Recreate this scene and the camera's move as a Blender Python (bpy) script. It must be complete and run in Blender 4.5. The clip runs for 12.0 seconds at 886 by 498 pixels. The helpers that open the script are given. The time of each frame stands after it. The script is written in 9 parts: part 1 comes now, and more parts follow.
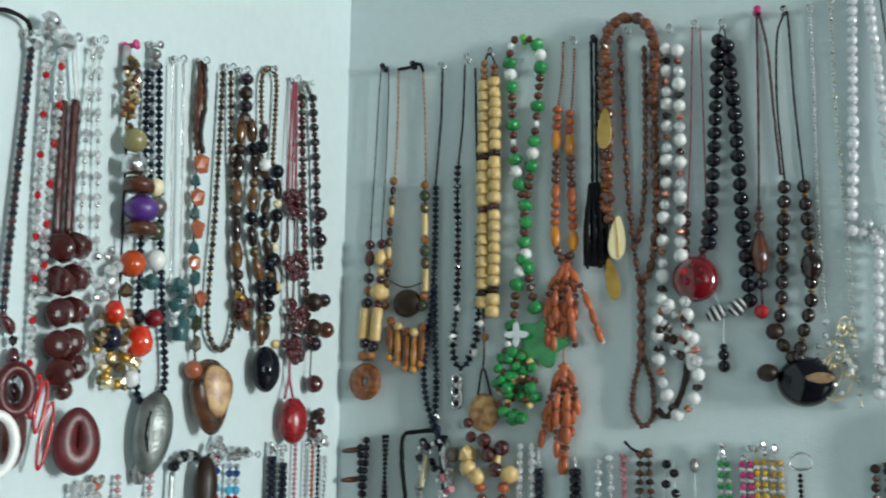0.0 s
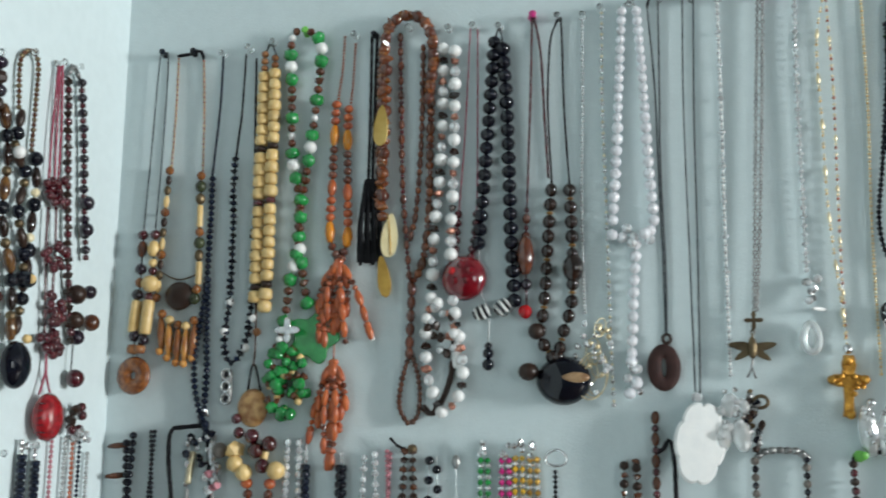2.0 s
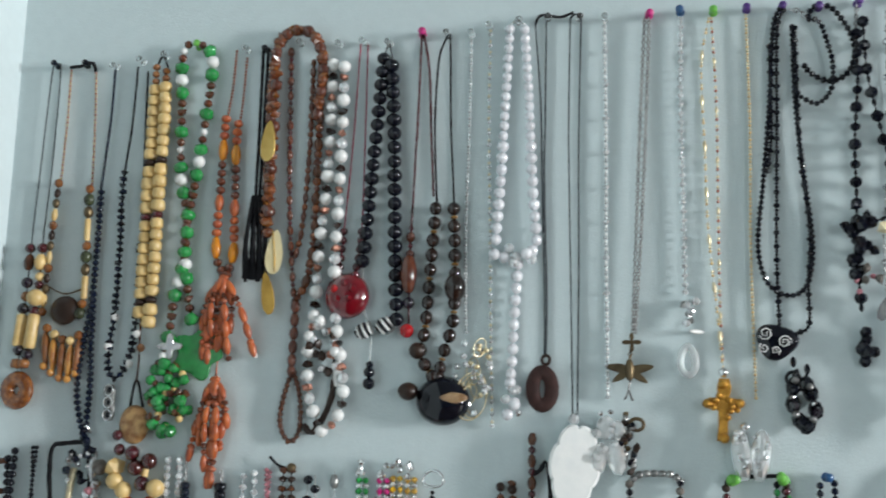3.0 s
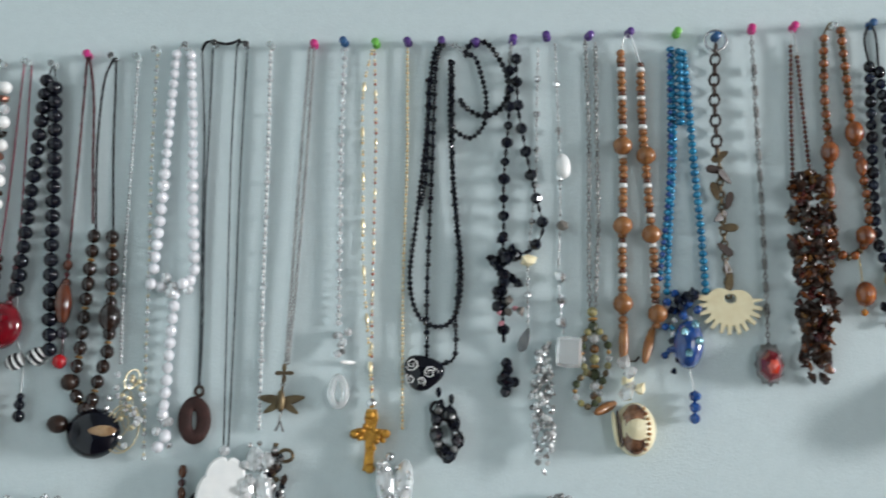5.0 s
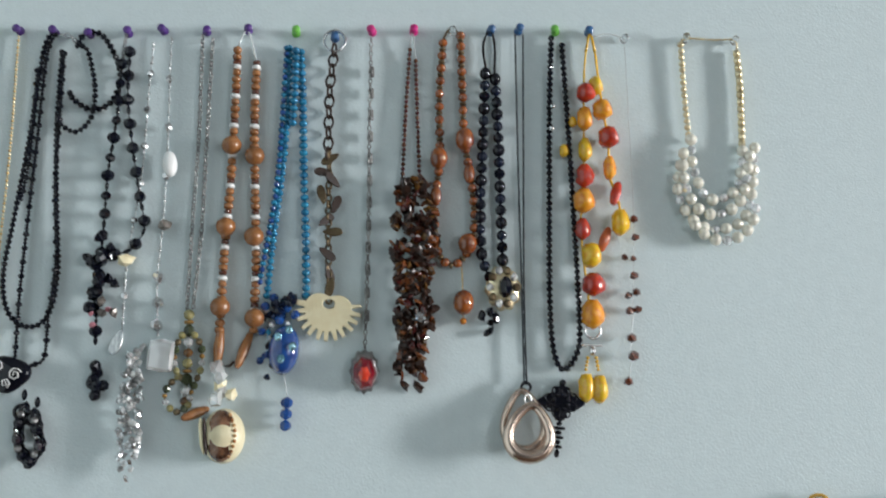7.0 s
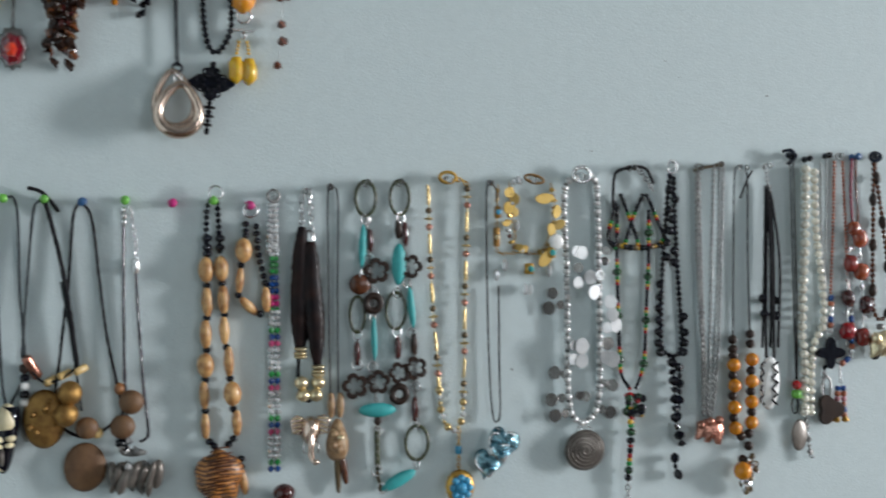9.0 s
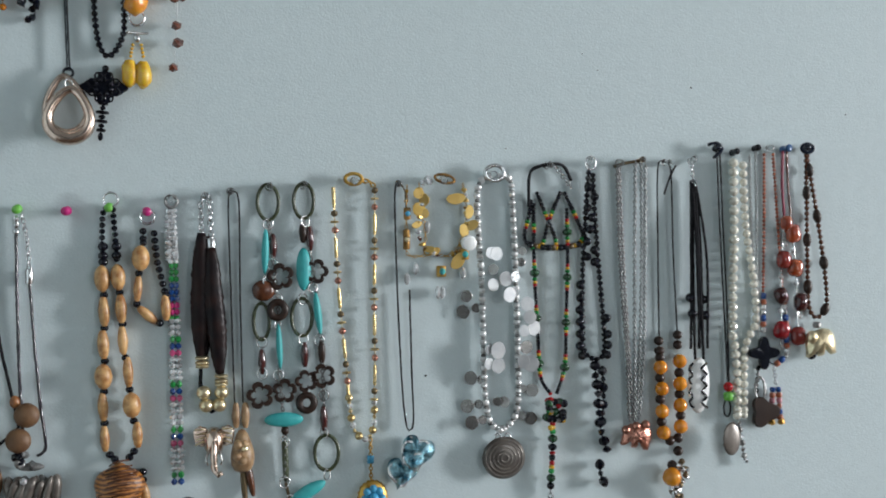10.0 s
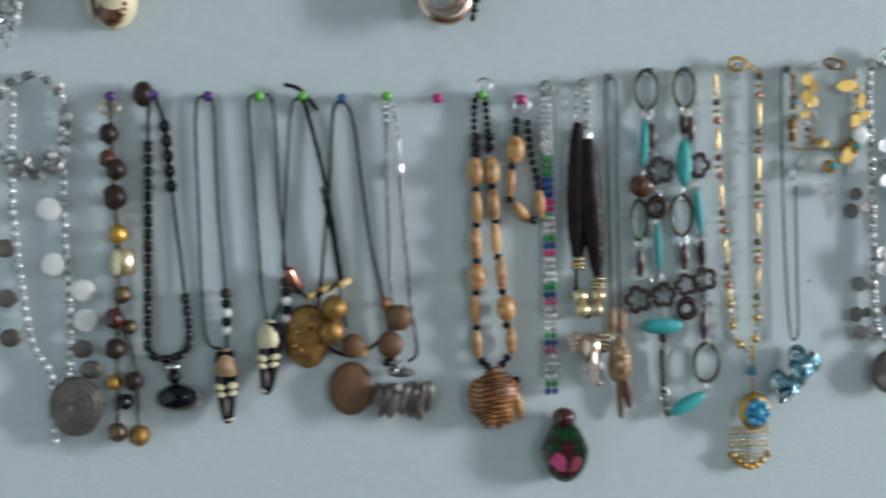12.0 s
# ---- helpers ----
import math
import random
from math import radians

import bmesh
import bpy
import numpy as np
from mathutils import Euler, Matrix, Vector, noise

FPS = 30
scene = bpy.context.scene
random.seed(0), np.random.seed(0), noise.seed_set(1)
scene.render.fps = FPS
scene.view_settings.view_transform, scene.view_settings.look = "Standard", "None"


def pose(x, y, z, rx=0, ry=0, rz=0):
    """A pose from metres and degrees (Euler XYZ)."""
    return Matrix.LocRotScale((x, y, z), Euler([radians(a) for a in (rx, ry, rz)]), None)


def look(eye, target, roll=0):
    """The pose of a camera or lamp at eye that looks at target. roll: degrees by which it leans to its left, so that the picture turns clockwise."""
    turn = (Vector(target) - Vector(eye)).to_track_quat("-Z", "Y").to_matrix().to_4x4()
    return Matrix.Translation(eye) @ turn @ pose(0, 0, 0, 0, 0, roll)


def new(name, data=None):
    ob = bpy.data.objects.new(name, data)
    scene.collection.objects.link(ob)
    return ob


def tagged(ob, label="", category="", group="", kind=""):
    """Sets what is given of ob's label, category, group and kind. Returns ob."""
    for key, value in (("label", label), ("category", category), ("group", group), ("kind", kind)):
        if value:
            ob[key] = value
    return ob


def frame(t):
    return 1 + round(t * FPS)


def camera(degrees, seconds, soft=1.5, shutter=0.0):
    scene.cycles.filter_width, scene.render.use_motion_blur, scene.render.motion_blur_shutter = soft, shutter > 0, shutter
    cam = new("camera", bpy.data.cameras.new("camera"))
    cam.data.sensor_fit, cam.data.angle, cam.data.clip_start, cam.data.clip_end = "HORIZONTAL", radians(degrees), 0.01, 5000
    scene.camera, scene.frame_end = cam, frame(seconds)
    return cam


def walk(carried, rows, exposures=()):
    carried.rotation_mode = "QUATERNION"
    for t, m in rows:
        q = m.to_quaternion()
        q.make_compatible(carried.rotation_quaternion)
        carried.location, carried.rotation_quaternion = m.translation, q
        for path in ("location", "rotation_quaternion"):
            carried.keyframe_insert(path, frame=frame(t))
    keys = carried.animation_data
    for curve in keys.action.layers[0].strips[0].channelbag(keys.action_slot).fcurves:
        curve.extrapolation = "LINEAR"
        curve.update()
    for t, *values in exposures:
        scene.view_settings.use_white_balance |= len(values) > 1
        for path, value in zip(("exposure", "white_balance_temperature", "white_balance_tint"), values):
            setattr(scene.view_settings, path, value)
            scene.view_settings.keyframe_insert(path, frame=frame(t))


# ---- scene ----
cam = camera(43.0, 12.0, 1.8, 0.4)
PATH = [
    (0, (0.472, -1.025, 1.314), (-0.185, 0.82, 1.717), 0.6),
    (0.5, (0.476, -1.018, 1.314), (-0.096, 0.858, 1.706), 1.3),
    (1, (0.476, -1.012, 1.317), (-0.075, 0.872, 1.699), 1.3),
    (1.5, (0.481, -1.014, 1.316), (0.041, 0.9, 1.698), 0.7),
    (2, (0.539, -1.007, 1.331), (0.14, 0.918, 1.699), 0.4),
    (2.5, (0.587, -0.993, 1.333), (0.202, 0.932, 1.715), 0.9),
    (2.7, (0.605, -0.985, 1.337), (0.215, 0.939, 1.718), 0.9),
    (4.3, (0.728, -0.99, 1.393), (0.573, 0.98, 1.697), 1.2),
    (4.5, (0.748, -0.984, 1.376), (0.613, 0.981, 1.721), 1.2),
    (5, (0.801, -0.97, 1.38), (0.683, 0.993, 1.743), -0.1),
    (5.5, (0.873, -0.961, 1.398), (0.804, 1.007, 1.746), 0.1),
    (6, (0.953, -0.951, 1.401), (0.918, 1.017, 1.758), 0.4),
    (6.5, (1.031, -0.942, 1.394), (1.031, 1.023, 1.766), 0.3),
    (6.7, (1.057, -0.942, 1.395), (1.07, 1.022, 1.77), 0.6),
    (8.3, (1.075, -0.988, 1.360), (1.339, 0.978, 1.323), -1.1),
    (8.5, (1.095, -0.992, 1.345), (1.417, 0.978, 1.284), -0.4),
    (9, (1.165, -1.007, 1.295), (1.601, 0.945, 1.283), 0.3),
    (9.5, (1.249, -1.022, 1.289), (1.689, 0.929, 1.277), 0.2),
    (10, (1.283, -1.0, 1.294), (1.657, 0.965, 1.288), -0.8),
    (10.5, (1.303, -0.974, 1.271), (1.637, 0.998, 1.246), -0.9),
    (11, (1.278, -0.957, 1.257), (1.578, 1.02, 1.228), -1.4),
    (11.5, (1.175, -0.921, 1.245), (1.442, 1.06, 1.176), -0.9),
    (12, (1.048, -0.885, 1.246), (1.281, 1.1, 1.164), -0.9),
]
EXPOSURES = [(0.0, -0.12, 6380, 1.0), (1.0, -0.05, 6400, 3.0), (2.0, 0.02, 6450, 6.0), (5.5, 0.07, 6500, 11.0), (6.7, 0.03, 6520, 11.0), (8.3, -0.34, 6450, 11.0), (10.5, -0.33, 6360, 11.0), (12.0, -0.32, 6240, 11.0)]
walk(cam, [(t, look(eye, target, roll)) for t, eye, target, roll in PATH], EXPOSURES)

# ---- world and light ----
world = bpy.data.worlds.new("sky")
scene.world = world
world.use_nodes = True
sky = world.node_tree.nodes.new("ShaderNodeTexSky")
sky.sky_type = "NISHITA"
sky.sun_disc = False
sky.sun_elevation, sky.sun_rotation = radians(38), radians(200)
world.node_tree.links.new(sky.outputs[0], world.node_tree.nodes["Background"].inputs[0])
world.node_tree.nodes["Background"].inputs[1].default_value = 0.1

ROOM_X, ROOM_Y, ROOM_Z = 6.4, -3.6, 2.5
WIN = (-1.80, -1.24, 0.85, 2.4)      # window in the far wall: y from, y to, sill, head


def window_lamp(name, size, energy, m, colour):
    data = bpy.data.lights.new(name, "AREA")
    data.shape, data.size, data.size_y, data.energy, data.color = "RECTANGLE", size[0], size[1], energy, colour
    ob = new(name, data)
    ob.matrix_basis = m
    return ob


window_lamp("window_daylight", (0.50, 1.5), 335, look((ROOM_X - 0.02, (WIN[0] + WIN[1]) / 2, 1.62), (0, (WIN[0] + WIN[1]) / 2, 1.62)), (0.98, 0.99, 1.0))
window_lamp("back_window_daylight", (0.95, 1.2), 20, look((3.0, ROOM_Y + 0.02, 1.6), (1.4, 0, 1.5)), (0.92, 0.97, 1.0))


# ---- materials ----
MATS = {}


def mat(name, c1, c2=None, rough=0.4, metal=0.0, glass=0.0, scale=90.0, bump=0.15, coat=0.0, vary=0.25, spec=0.5):
    """A surface of two mixed tones with fine relief, and a tone of its own for each piece."""
    m = bpy.data.materials.new(name)
    m.use_nodes = True
    nt = m.node_tree
    b = nt.nodes["Principled BSDF"]
    tc = nt.nodes.new("ShaderNodeTexCoord")
    info = nt.nodes.new("ShaderNodeObjectInfo")
    geo = nt.nodes.new("ShaderNodeNewGeometry")
    n1 = nt.nodes.new("ShaderNodeTexNoise")
    n1.inputs["Scale"].default_value, n1.inputs["Detail"].default_value = scale, 4
    n2 = nt.nodes.new("ShaderNodeTexNoise")
    n2.inputs["Scale"].default_value, n2.inputs["Detail"].default_value = scale * 6, 3
    where = nt.nodes.new("ShaderNodeVectorMath")
    where.operation = "ADD"
    nt.links.new(geo.outputs["Position"], where.inputs[0])
    nt.links.new(info.outputs["Random"], where.inputs[1])
    for n in (n1, n2):
        nt.links.new(where.outputs[0], n.inputs["Vector"])
    mix = nt.nodes.new("ShaderNodeMix")
    mix.data_type = "RGBA"
    mix.inputs[6].default_value = (*c1, 1)
    mix.inputs[7].default_value = (*(c2 or [v * 0.72 for v in c1]), 1)
    ramp = nt.nodes.new("ShaderNodeMapRange")
    ramp.inputs[1].default_value, ramp.inputs[2].default_value = 0.36, 0.66
    nt.links.new(n1.outputs[0], ramp.inputs[0])
    nt.links.new(ramp.outputs[0], mix.inputs[0])
    hsv = nt.nodes.new("ShaderNodeHueSaturation")
    tone = nt.nodes.new("ShaderNodeMath")
    tone.operation = "MULTIPLY_ADD"
    tone.inputs[1].default_value, tone.inputs[2].default_value = vary, 1 - vary / 2
    add = nt.nodes.new("ShaderNodeMath")
    add.operation = "ADD"
    nt.links.new(info.outputs["Random"], add.inputs[0])
    nt.links.new(geo.outputs["Random Per Island"], add.inputs[1])
    frac = nt.nodes.new("ShaderNodeMath")
    frac.operation = "FRACT"
    nt.links.new(add.outputs[0], frac.inputs[0])
    nt.links.new(frac.outputs[0], tone.inputs[0])
    nt.links.new(tone.outputs[0], hsv.inputs["Value"])
    nt.links.new(mix.outputs[2], hsv.inputs["Color"])
    nt.links.new(hsv.outputs[0], b.inputs["Base Color"])
    rr = nt.nodes.new("ShaderNodeMapRange")
    rr.inputs[3].default_value, rr.inputs[4].default_value = max(0.02, rough * 0.7), min(1, rough * 1.35)
    nt.links.new(n2.outputs[0], rr.inputs[0])
    nt.links.new(rr.outputs[0], b.inputs["Roughness"])
    b.inputs["Metallic"].default_value = metal
    b.inputs["Transmission Weight"].default_value = glass
    b.inputs["Coat Weight"].default_value = coat
    b.inputs["Specular IOR Level"].default_value = spec
    if bump:
        bp = nt.nodes.new("ShaderNodeBump")
        bp.inputs["Strength"].default_value, bp.inputs["Distance"].default_value = bump, 0.001
        nt.links.new(n2.outputs[0], bp.inputs["Height"])
        nt.links.new(bp.outputs[0], b.inputs["Normal"])
    MATS[name] = m
    return m


mat("wall_paint", (0.610, 0.70, 0.715), (0.586, 0.675, 0.690), 0.75, scale=95.0, bump=0.28, vary=0)
# Far walls out of view: colour darkened to cut bounce and deepen shadows.
mat("far_paint", (0.085, 0.095, 0.10), (0.075, 0.085, 0.09), 0.8, scale=3.0, bump=0.2, vary=0)
# Ceiling out of view, greyed down so bead tops reflect less light.
mat("ceiling_paint", (0.34, 0.35, 0.35), (0.31, 0.32, 0.32), 0.8, scale=3.0, bump=0.2, vary=0)
mat("trim_paint", (0.8, 0.8, 0.78), None, 0.4, scale=5, bump=0.05, vary=0)
# Floor out of view; its dark tone is chosen to hold bounce down.
mat("floor_wood", (0.10, 0.06, 0.035), (0.07, 0.04, 0.025), 0.45, scale=12, bump=0.1)
mat("pane_glass", (0.95, 0.97, 0.97), None, 0.02, glass=1.0, bump=0, vary=0)
mat("black", (0.002, 0.0025, 0.006), (0.004, 0.005, 0.011), 0.05, bump=0.02, spec=0.42)
mat("black_cord", (0.007, 0.007, 0.009), (0.014, 0.014, 0.017), 0.7, bump=0.5, spec=0.2)
mat("grey_cord", (0.035, 0.044, 0.05), (0.055, 0.065, 0.07), 0.7, bump=0.5, spec=0.2)
mat("navy", (0.004, 0.008, 0.026), (0.008, 0.012, 0.02), 0.05, bump=0.02, spec=0.42)
mat("purple_dark", (0.016, 0.007, 0.019), (0.010, 0.008, 0.012), 0.14, coat=0.6, bump=0.05)
mat("purple", (0.09, 0.03, 0.22), (0.06, 0.02, 0.16), 0.3, coat=0.3)
mat("maroon", (0.077, 0.008, 0.013), (0.045, 0.006, 0.011), 0.12, coat=0.8, bump=0.05)
mat("oxblood", (0.068, 0.014, 0.012), (0.044, 0.007, 0.007), 0.14, coat=0.6, bump=0.05)
mat("oxblood_satin", (0.115, 0.020, 0.024), (0.065, 0.010, 0.012), 0.30, coat=0.0, spec=0.3, scale=140)
mat("red_mottled", (0.34, 0.010, 0.016), (0.15, 0.006, 0.010), 0.14, coat=0.4, scale=220)
mat("oxblood_matte", (0.052, 0.020, 0.017), (0.032, 0.013, 0.011), 0.6, scale=160, bump=0.8, spec=0.3)
mat("amber_mottled", (0.34, 0.12, 0.03), (0.12, 0.035, 0.012), 0.12, coat=0.5, scale=190)
mat("shell", (0.34, 0.17, 0.09), (0.07, 0.028, 0.016), 0.25, coat=0.4, scale=110, vary=0)
mat("red", (0.48, 0.008, 0.012), (0.32, 0.006, 0.010), 0.10, coat=0.2, glass=0.1)
mat("red_glass", (0.19, 0.003, 0.010), (0.11, 0.002, 0.008), 0.09, glass=0.1, coat=0.3)
mat("pink_red", (0.30, 0.035, 0.075), None, 0.5)
mat("pink_bead", (0.62, 0.10, 0.24), (0.48, 0.06, 0.17), 0.12, glass=0.2, coat=0.6)
mat("rose", (0.55, 0.22, 0.26), None, 0.5)
mat("magenta", (0.6, 0.02, 0.2), (0.5, 0.02, 0.18), 0.3, coat=0.3, vary=0.1)
mat("agate_orange", (0.42, 0.085, 0.022), (0.30, 0.045, 0.015), 0.15, glass=0.15, coat=0.4)
mat("agate_red", (0.25, 0.030, 0.020), (0.16, 0.018, 0.014), 0.15, coat=0.4)
mat("coral", (0.43, 0.125, 0.055), (0.30, 0.08, 0.04), 0.3, coat=0.2)
mat("orange", (0.495, 0.117, 0.027), (0.342, 0.072, 0.027), 0.3, coat=0.3)
mat("orange_deep", (0.60, 0.085, 0.012), (0.48, 0.06, 0.010), 0.08, glass=0.2, coat=0.6)
mat("orange_gloss", (0.80, 0.31, 0.018), (0.68, 0.22, 0.010), 0.18, glass=0.15, coat=0.4)
mat("amber", (0.336, 0.128, 0.032), (0.200, 0.064, 0.016), 0.10, glass=0.25, coat=0.5)
mat("resin_red", (0.58, 0.045, 0.012), (0.38, 0.020, 0.008), 0.10, glass=0.2, coat=0.8, scale=200)
mat("yellow", (0.8, 0.5, 0.03), (0.75, 0.42, 0.03), 0.2, glass=0.15, coat=0.4)
mat("green", (0.030, 0.33, 0.075), (0.016, 0.20, 0.045), 0.12, glass=0.12, coat=0.4)
mat("green_pin", (0.16, 0.5, 0.07), (0.13, 0.42, 0.06), 0.3, coat=0.3, vary=0.1)
mat("green_black", (0.012, 0.085, 0.024), (0.006, 0.012, 0.008), 0.12, scale=240, coat=0.6)
mat("green_dark", (0.064, 0.080, 0.036), (0.040, 0.048, 0.024), 0.25, glass=0.2)
mat("blue", (0.015, 0.09, 0.34), (0.01, 0.05, 0.22), 0.1, glass=0.2, coat=0.6)
mat("blue_bead", (0.02, 0.24, 0.40), (0.01, 0.13, 0.27), 0.2, metal=0.35, coat=0.4)
mat("blue_pin", (0.02, 0.1, 0.25), (0.02, 0.08, 0.2), 0.3, coat=0.3, vary=0.1)
mat("teal", (0.055, 0.16, 0.17), (0.035, 0.10, 0.115), 0.15, glass=0.3, coat=0.3)
mat("turquoise", (0.05, 0.42, 0.42), (0.04, 0.36, 0.37), 0.45, scale=150)
mat("turquoise_blue", (0.07, 0.37, 0.6), (0.05, 0.3, 0.5), 0.35)
# Pale and dark teal patches carry the crumpled foil's highlights and shadows as colour.
mat("ice_blue", (0.46, 0.78, 0.88), (0.02, 0.13, 0.20), 0.16, metal=0.9, scale=150, bump=0.6, vary=0.5)
mat("cream", (0.74, 0.54, 0.24), (0.62, 0.42, 0.16), 0.35, coat=0.2, scale=120)
mat("ivory", (0.82, 0.74, 0.50), (0.76, 0.66, 0.42), 0.35, scale=120)
mat("white_bead", (0.82, 0.82, 0.8), (0.75, 0.75, 0.74), 0.25, coat=0.3, vary=0.12)
mat("pearl", (0.82, 0.82, 0.85), (0.74, 0.74, 0.78), 0.07, metal=0.2, spec=0.8, coat=1.0, bump=0.02, vary=0.12)
mat("pearl_cream", (0.82, 0.80, 0.70), (0.74, 0.71, 0.60), 0.07, metal=0.2, spec=0.8, coat=1.0, bump=0.02, vary=0.12)
mat("shell_white", (0.88, 0.88, 0.86), (0.82, 0.83, 0.82), 0.3, coat=0.3, vary=0.05)
mat("wood_light", (0.66, 0.40, 0.17), (0.32, 0.13, 0.035), 0.35, coat=0.2, scale=150, vary=0.2)
mat("wood_orange", (0.33, 0.140, 0.046), (0.23, 0.090, 0.030), 0.26, coat=0.3, scale=160)
mat("wood_brown", (0.115, 0.038, 0.015), (0.060, 0.021, 0.010), 0.24, coat=0.2, scale=160)
mat("wood_dark", (0.033, 0.017, 0.011), (0.022, 0.012, 0.009), 0.35, spec=0.35)
mat("wood_ochre", (0.165, 0.086, 0.038), (0.12, 0.058, 0.026), 0.5, scale=120, bump=0.5)
mat("wood_carved", (0.50, 0.20, 0.045), (0.20, 0.065, 0.014), 0.3, coat=0.15, scale=110, bump=0.8)
mat("brown_glass", (0.020, 0.008, 0.005), (0.008, 0.004, 0.003), 0.04, coat=0.4, bump=0.02, spec=0.5)
mat("red_brown", (0.125, 0.034, 0.014), (0.066, 0.017, 0.009), 0.12, coat=0.6, bump=0.05)
mat("chip_brown", (0.034, 0.014, 0.008), (0.014, 0.007, 0.005), 0.28, spec=0.4, scale=140)
mat("amber_brown", (0.29, 0.080, 0.014), (0.13, 0.032, 0.009), 0.10, coat=0.8, scale=120, bump=0.03)
mat("amber_bright", (0.58, 0.27, 0.055), (0.36, 0.13, 0.025), 0.12, coat=0.7, scale=150)
mat("resin_brown", (0.23, 0.068, 0.018), (0.10, 0.027, 0.010), 0.14, coat=0.6, scale=160, glass=0.1)
mat("tortoise", (0.006, 0.004, 0.006), (0.026, 0.012, 0.010), 0.40, scale=55, spec=0.2, bump=0.3)
mat("agate", (0.13, 0.055, 0.024), (0.018, 0.009, 0.006), 0.18, scale=75, coat=0.6)
mat("agate_pale", (0.62, 0.40, 0.19), (0.22, 0.09, 0.04), 0.42, scale=95, coat=0.1)
mat("pewter", (0.24, 0.255, 0.245), (0.12, 0.13, 0.125), 0.42, metal=0.75, scale=60, bump=0.5)
mat("red_bright", (0.80, 0.055, 0.012), (0.55, 0.02, 0.008), 0.08, glass=0.15, coat=0.9, scale=140)
mat("gold", (0.7, 0.54, 0.27), (0.5, 0.36, 0.15), 0.28, metal=1.0, bump=0.25)
mat("gold_matte", (0.62, 0.38, 0.09), (0.42, 0.24, 0.05), 0.4, metal=0.8, bump=0.4)
mat("gold_orange", (0.66, 0.35, 0.06), (0.42, 0.20, 0.03), 0.3, metal=0.7, scale=200, bump=0.6)
mat("gold_antique", (0.40, 0.23, 0.07), (0.22, 0.115, 0.035), 0.42, metal=0.75, scale=150, bump=0.6)
mat("gold_leaf", (0.66, 0.46, 0.16), (0.48, 0.31, 0.08), 0.38, metal=0.85, bump=0.12, vary=0.35, scale=40)
mat("dark_glass", (0.012, 0.035, 0.014), (0.03, 0.008, 0.012), 0.05, coat=0.6, scale=60, bump=0.04)
mat("gold_cream", (0.86, 0.74, 0.44), (0.76, 0.62, 0.32), 0.36, metal=0.55, bump=0.2, scale=60)
mat("resin_yellow", (0.92, 0.62, 0.03), (0.82, 0.40, 0.010), 0.12, glass=0.12, coat=0.7, scale=260)
mat("resin_orange", (0.90, 0.40, 0.025), (0.76, 0.22, 0.012), 0.12, glass=0.12, coat=0.7, scale=240)
mat("gold_pale", (0.85, 0.74, 0.5), (0.75, 0.62, 0.38), 0.3, metal=0.9)
mat("rose_gold", (0.75, 0.6, 0.5), (0.6, 0.46, 0.38), 0.22, metal=1.0, bump=0.1)
mat("copper", (0.6, 0.3, 0.22), (0.45, 0.2, 0.15), 0.28, metal=1.0, bump=0.3)
mat("bronze", (0.180, 0.135, 0.075), (0.105, 0.075, 0.045), 0.4, metal=0.8, bump=0.4)
mat("silver", (0.8, 0.8, 0.8), (0.62, 0.63, 0.64), 0.22, metal=1.0, bump=0.2)
mat("silver_bright", (0.86, 0.86, 0.85), (0.66, 0.66, 0.66), 0.3, metal=0.55, bump=0.1, coat=0.4)
mat("silver_old", (0.4, 0.4, 0.39), (0.2, 0.2, 0.2), 0.34, metal=0.9, bump=0.5)
mat("chain_grey", (0.5, 0.52, 0.52), (0.38, 0.4, 0.4), 0.35, metal=0.9)
mat("crystal_clear", (0.98, 0.99, 0.99), (0.94, 0.96, 0.96), 0.03, glass=0.68, coat=1.0, metal=0.08, bump=0.0, vary=0.1)
mat("bone_tan", (0.46, 0.30, 0.16), (0.22, 0.12, 0.055), 0.35, scale=120, bump=0.5, coat=0.2)
mat("crystal", (0.97, 0.98, 0.99), (0.88, 0.91, 0.93), 0.05, metal=0.35, glass=0.48, coat=1.0, bump=0.05, vary=0.3)
mat("smoke_disc", (0.185, 0.165, 0.145), (0.120, 0.104, 0.092), 0.3, metal=0.4)
# Silver sequins in two tones: dark-room reflection here, window reflection in the next.
mat("sequin_grey", (0.36, 0.345, 0.33), (0.24, 0.225, 0.215), 0.22, metal=0.7, glass=0.2, vary=0.7)
mat("sequin_white", (0.80, 0.81, 0.81), (0.62, 0.64, 0.66), 0.36, metal=0.3, coat=0.3, vary=0.6)
mat("grey_fringe", (0.2, 0.2, 0.19), (0.1, 0.1, 0.1), 0.6, metal=0.2)
mat("tiger_eye", (0.16, 0.075, 0.02), (0.04, 0.016, 0.008), 0.1, coat=0.4, scale=120)
mat("olive_glass", (0.42, 0.38, 0.17), (0.34, 0.30, 0.12), 0.12, glass=0.35, coat=0.4)
mat("hole_dark", (0.10, 0.11, 0.11), (0.06, 0.065, 0.065), 0.9, spec=0.1)
mat("clear_pin", (0.93, 0.95, 0.95), (0.88, 0.9, 0.9), 0.08, glass=0.95, bump=0.0, vary=0)
mat("rubber_band", (0.86, 0.89, 0.89), (0.78, 0.82, 0.82), 0.2, glass=0.6, bump=0.1)


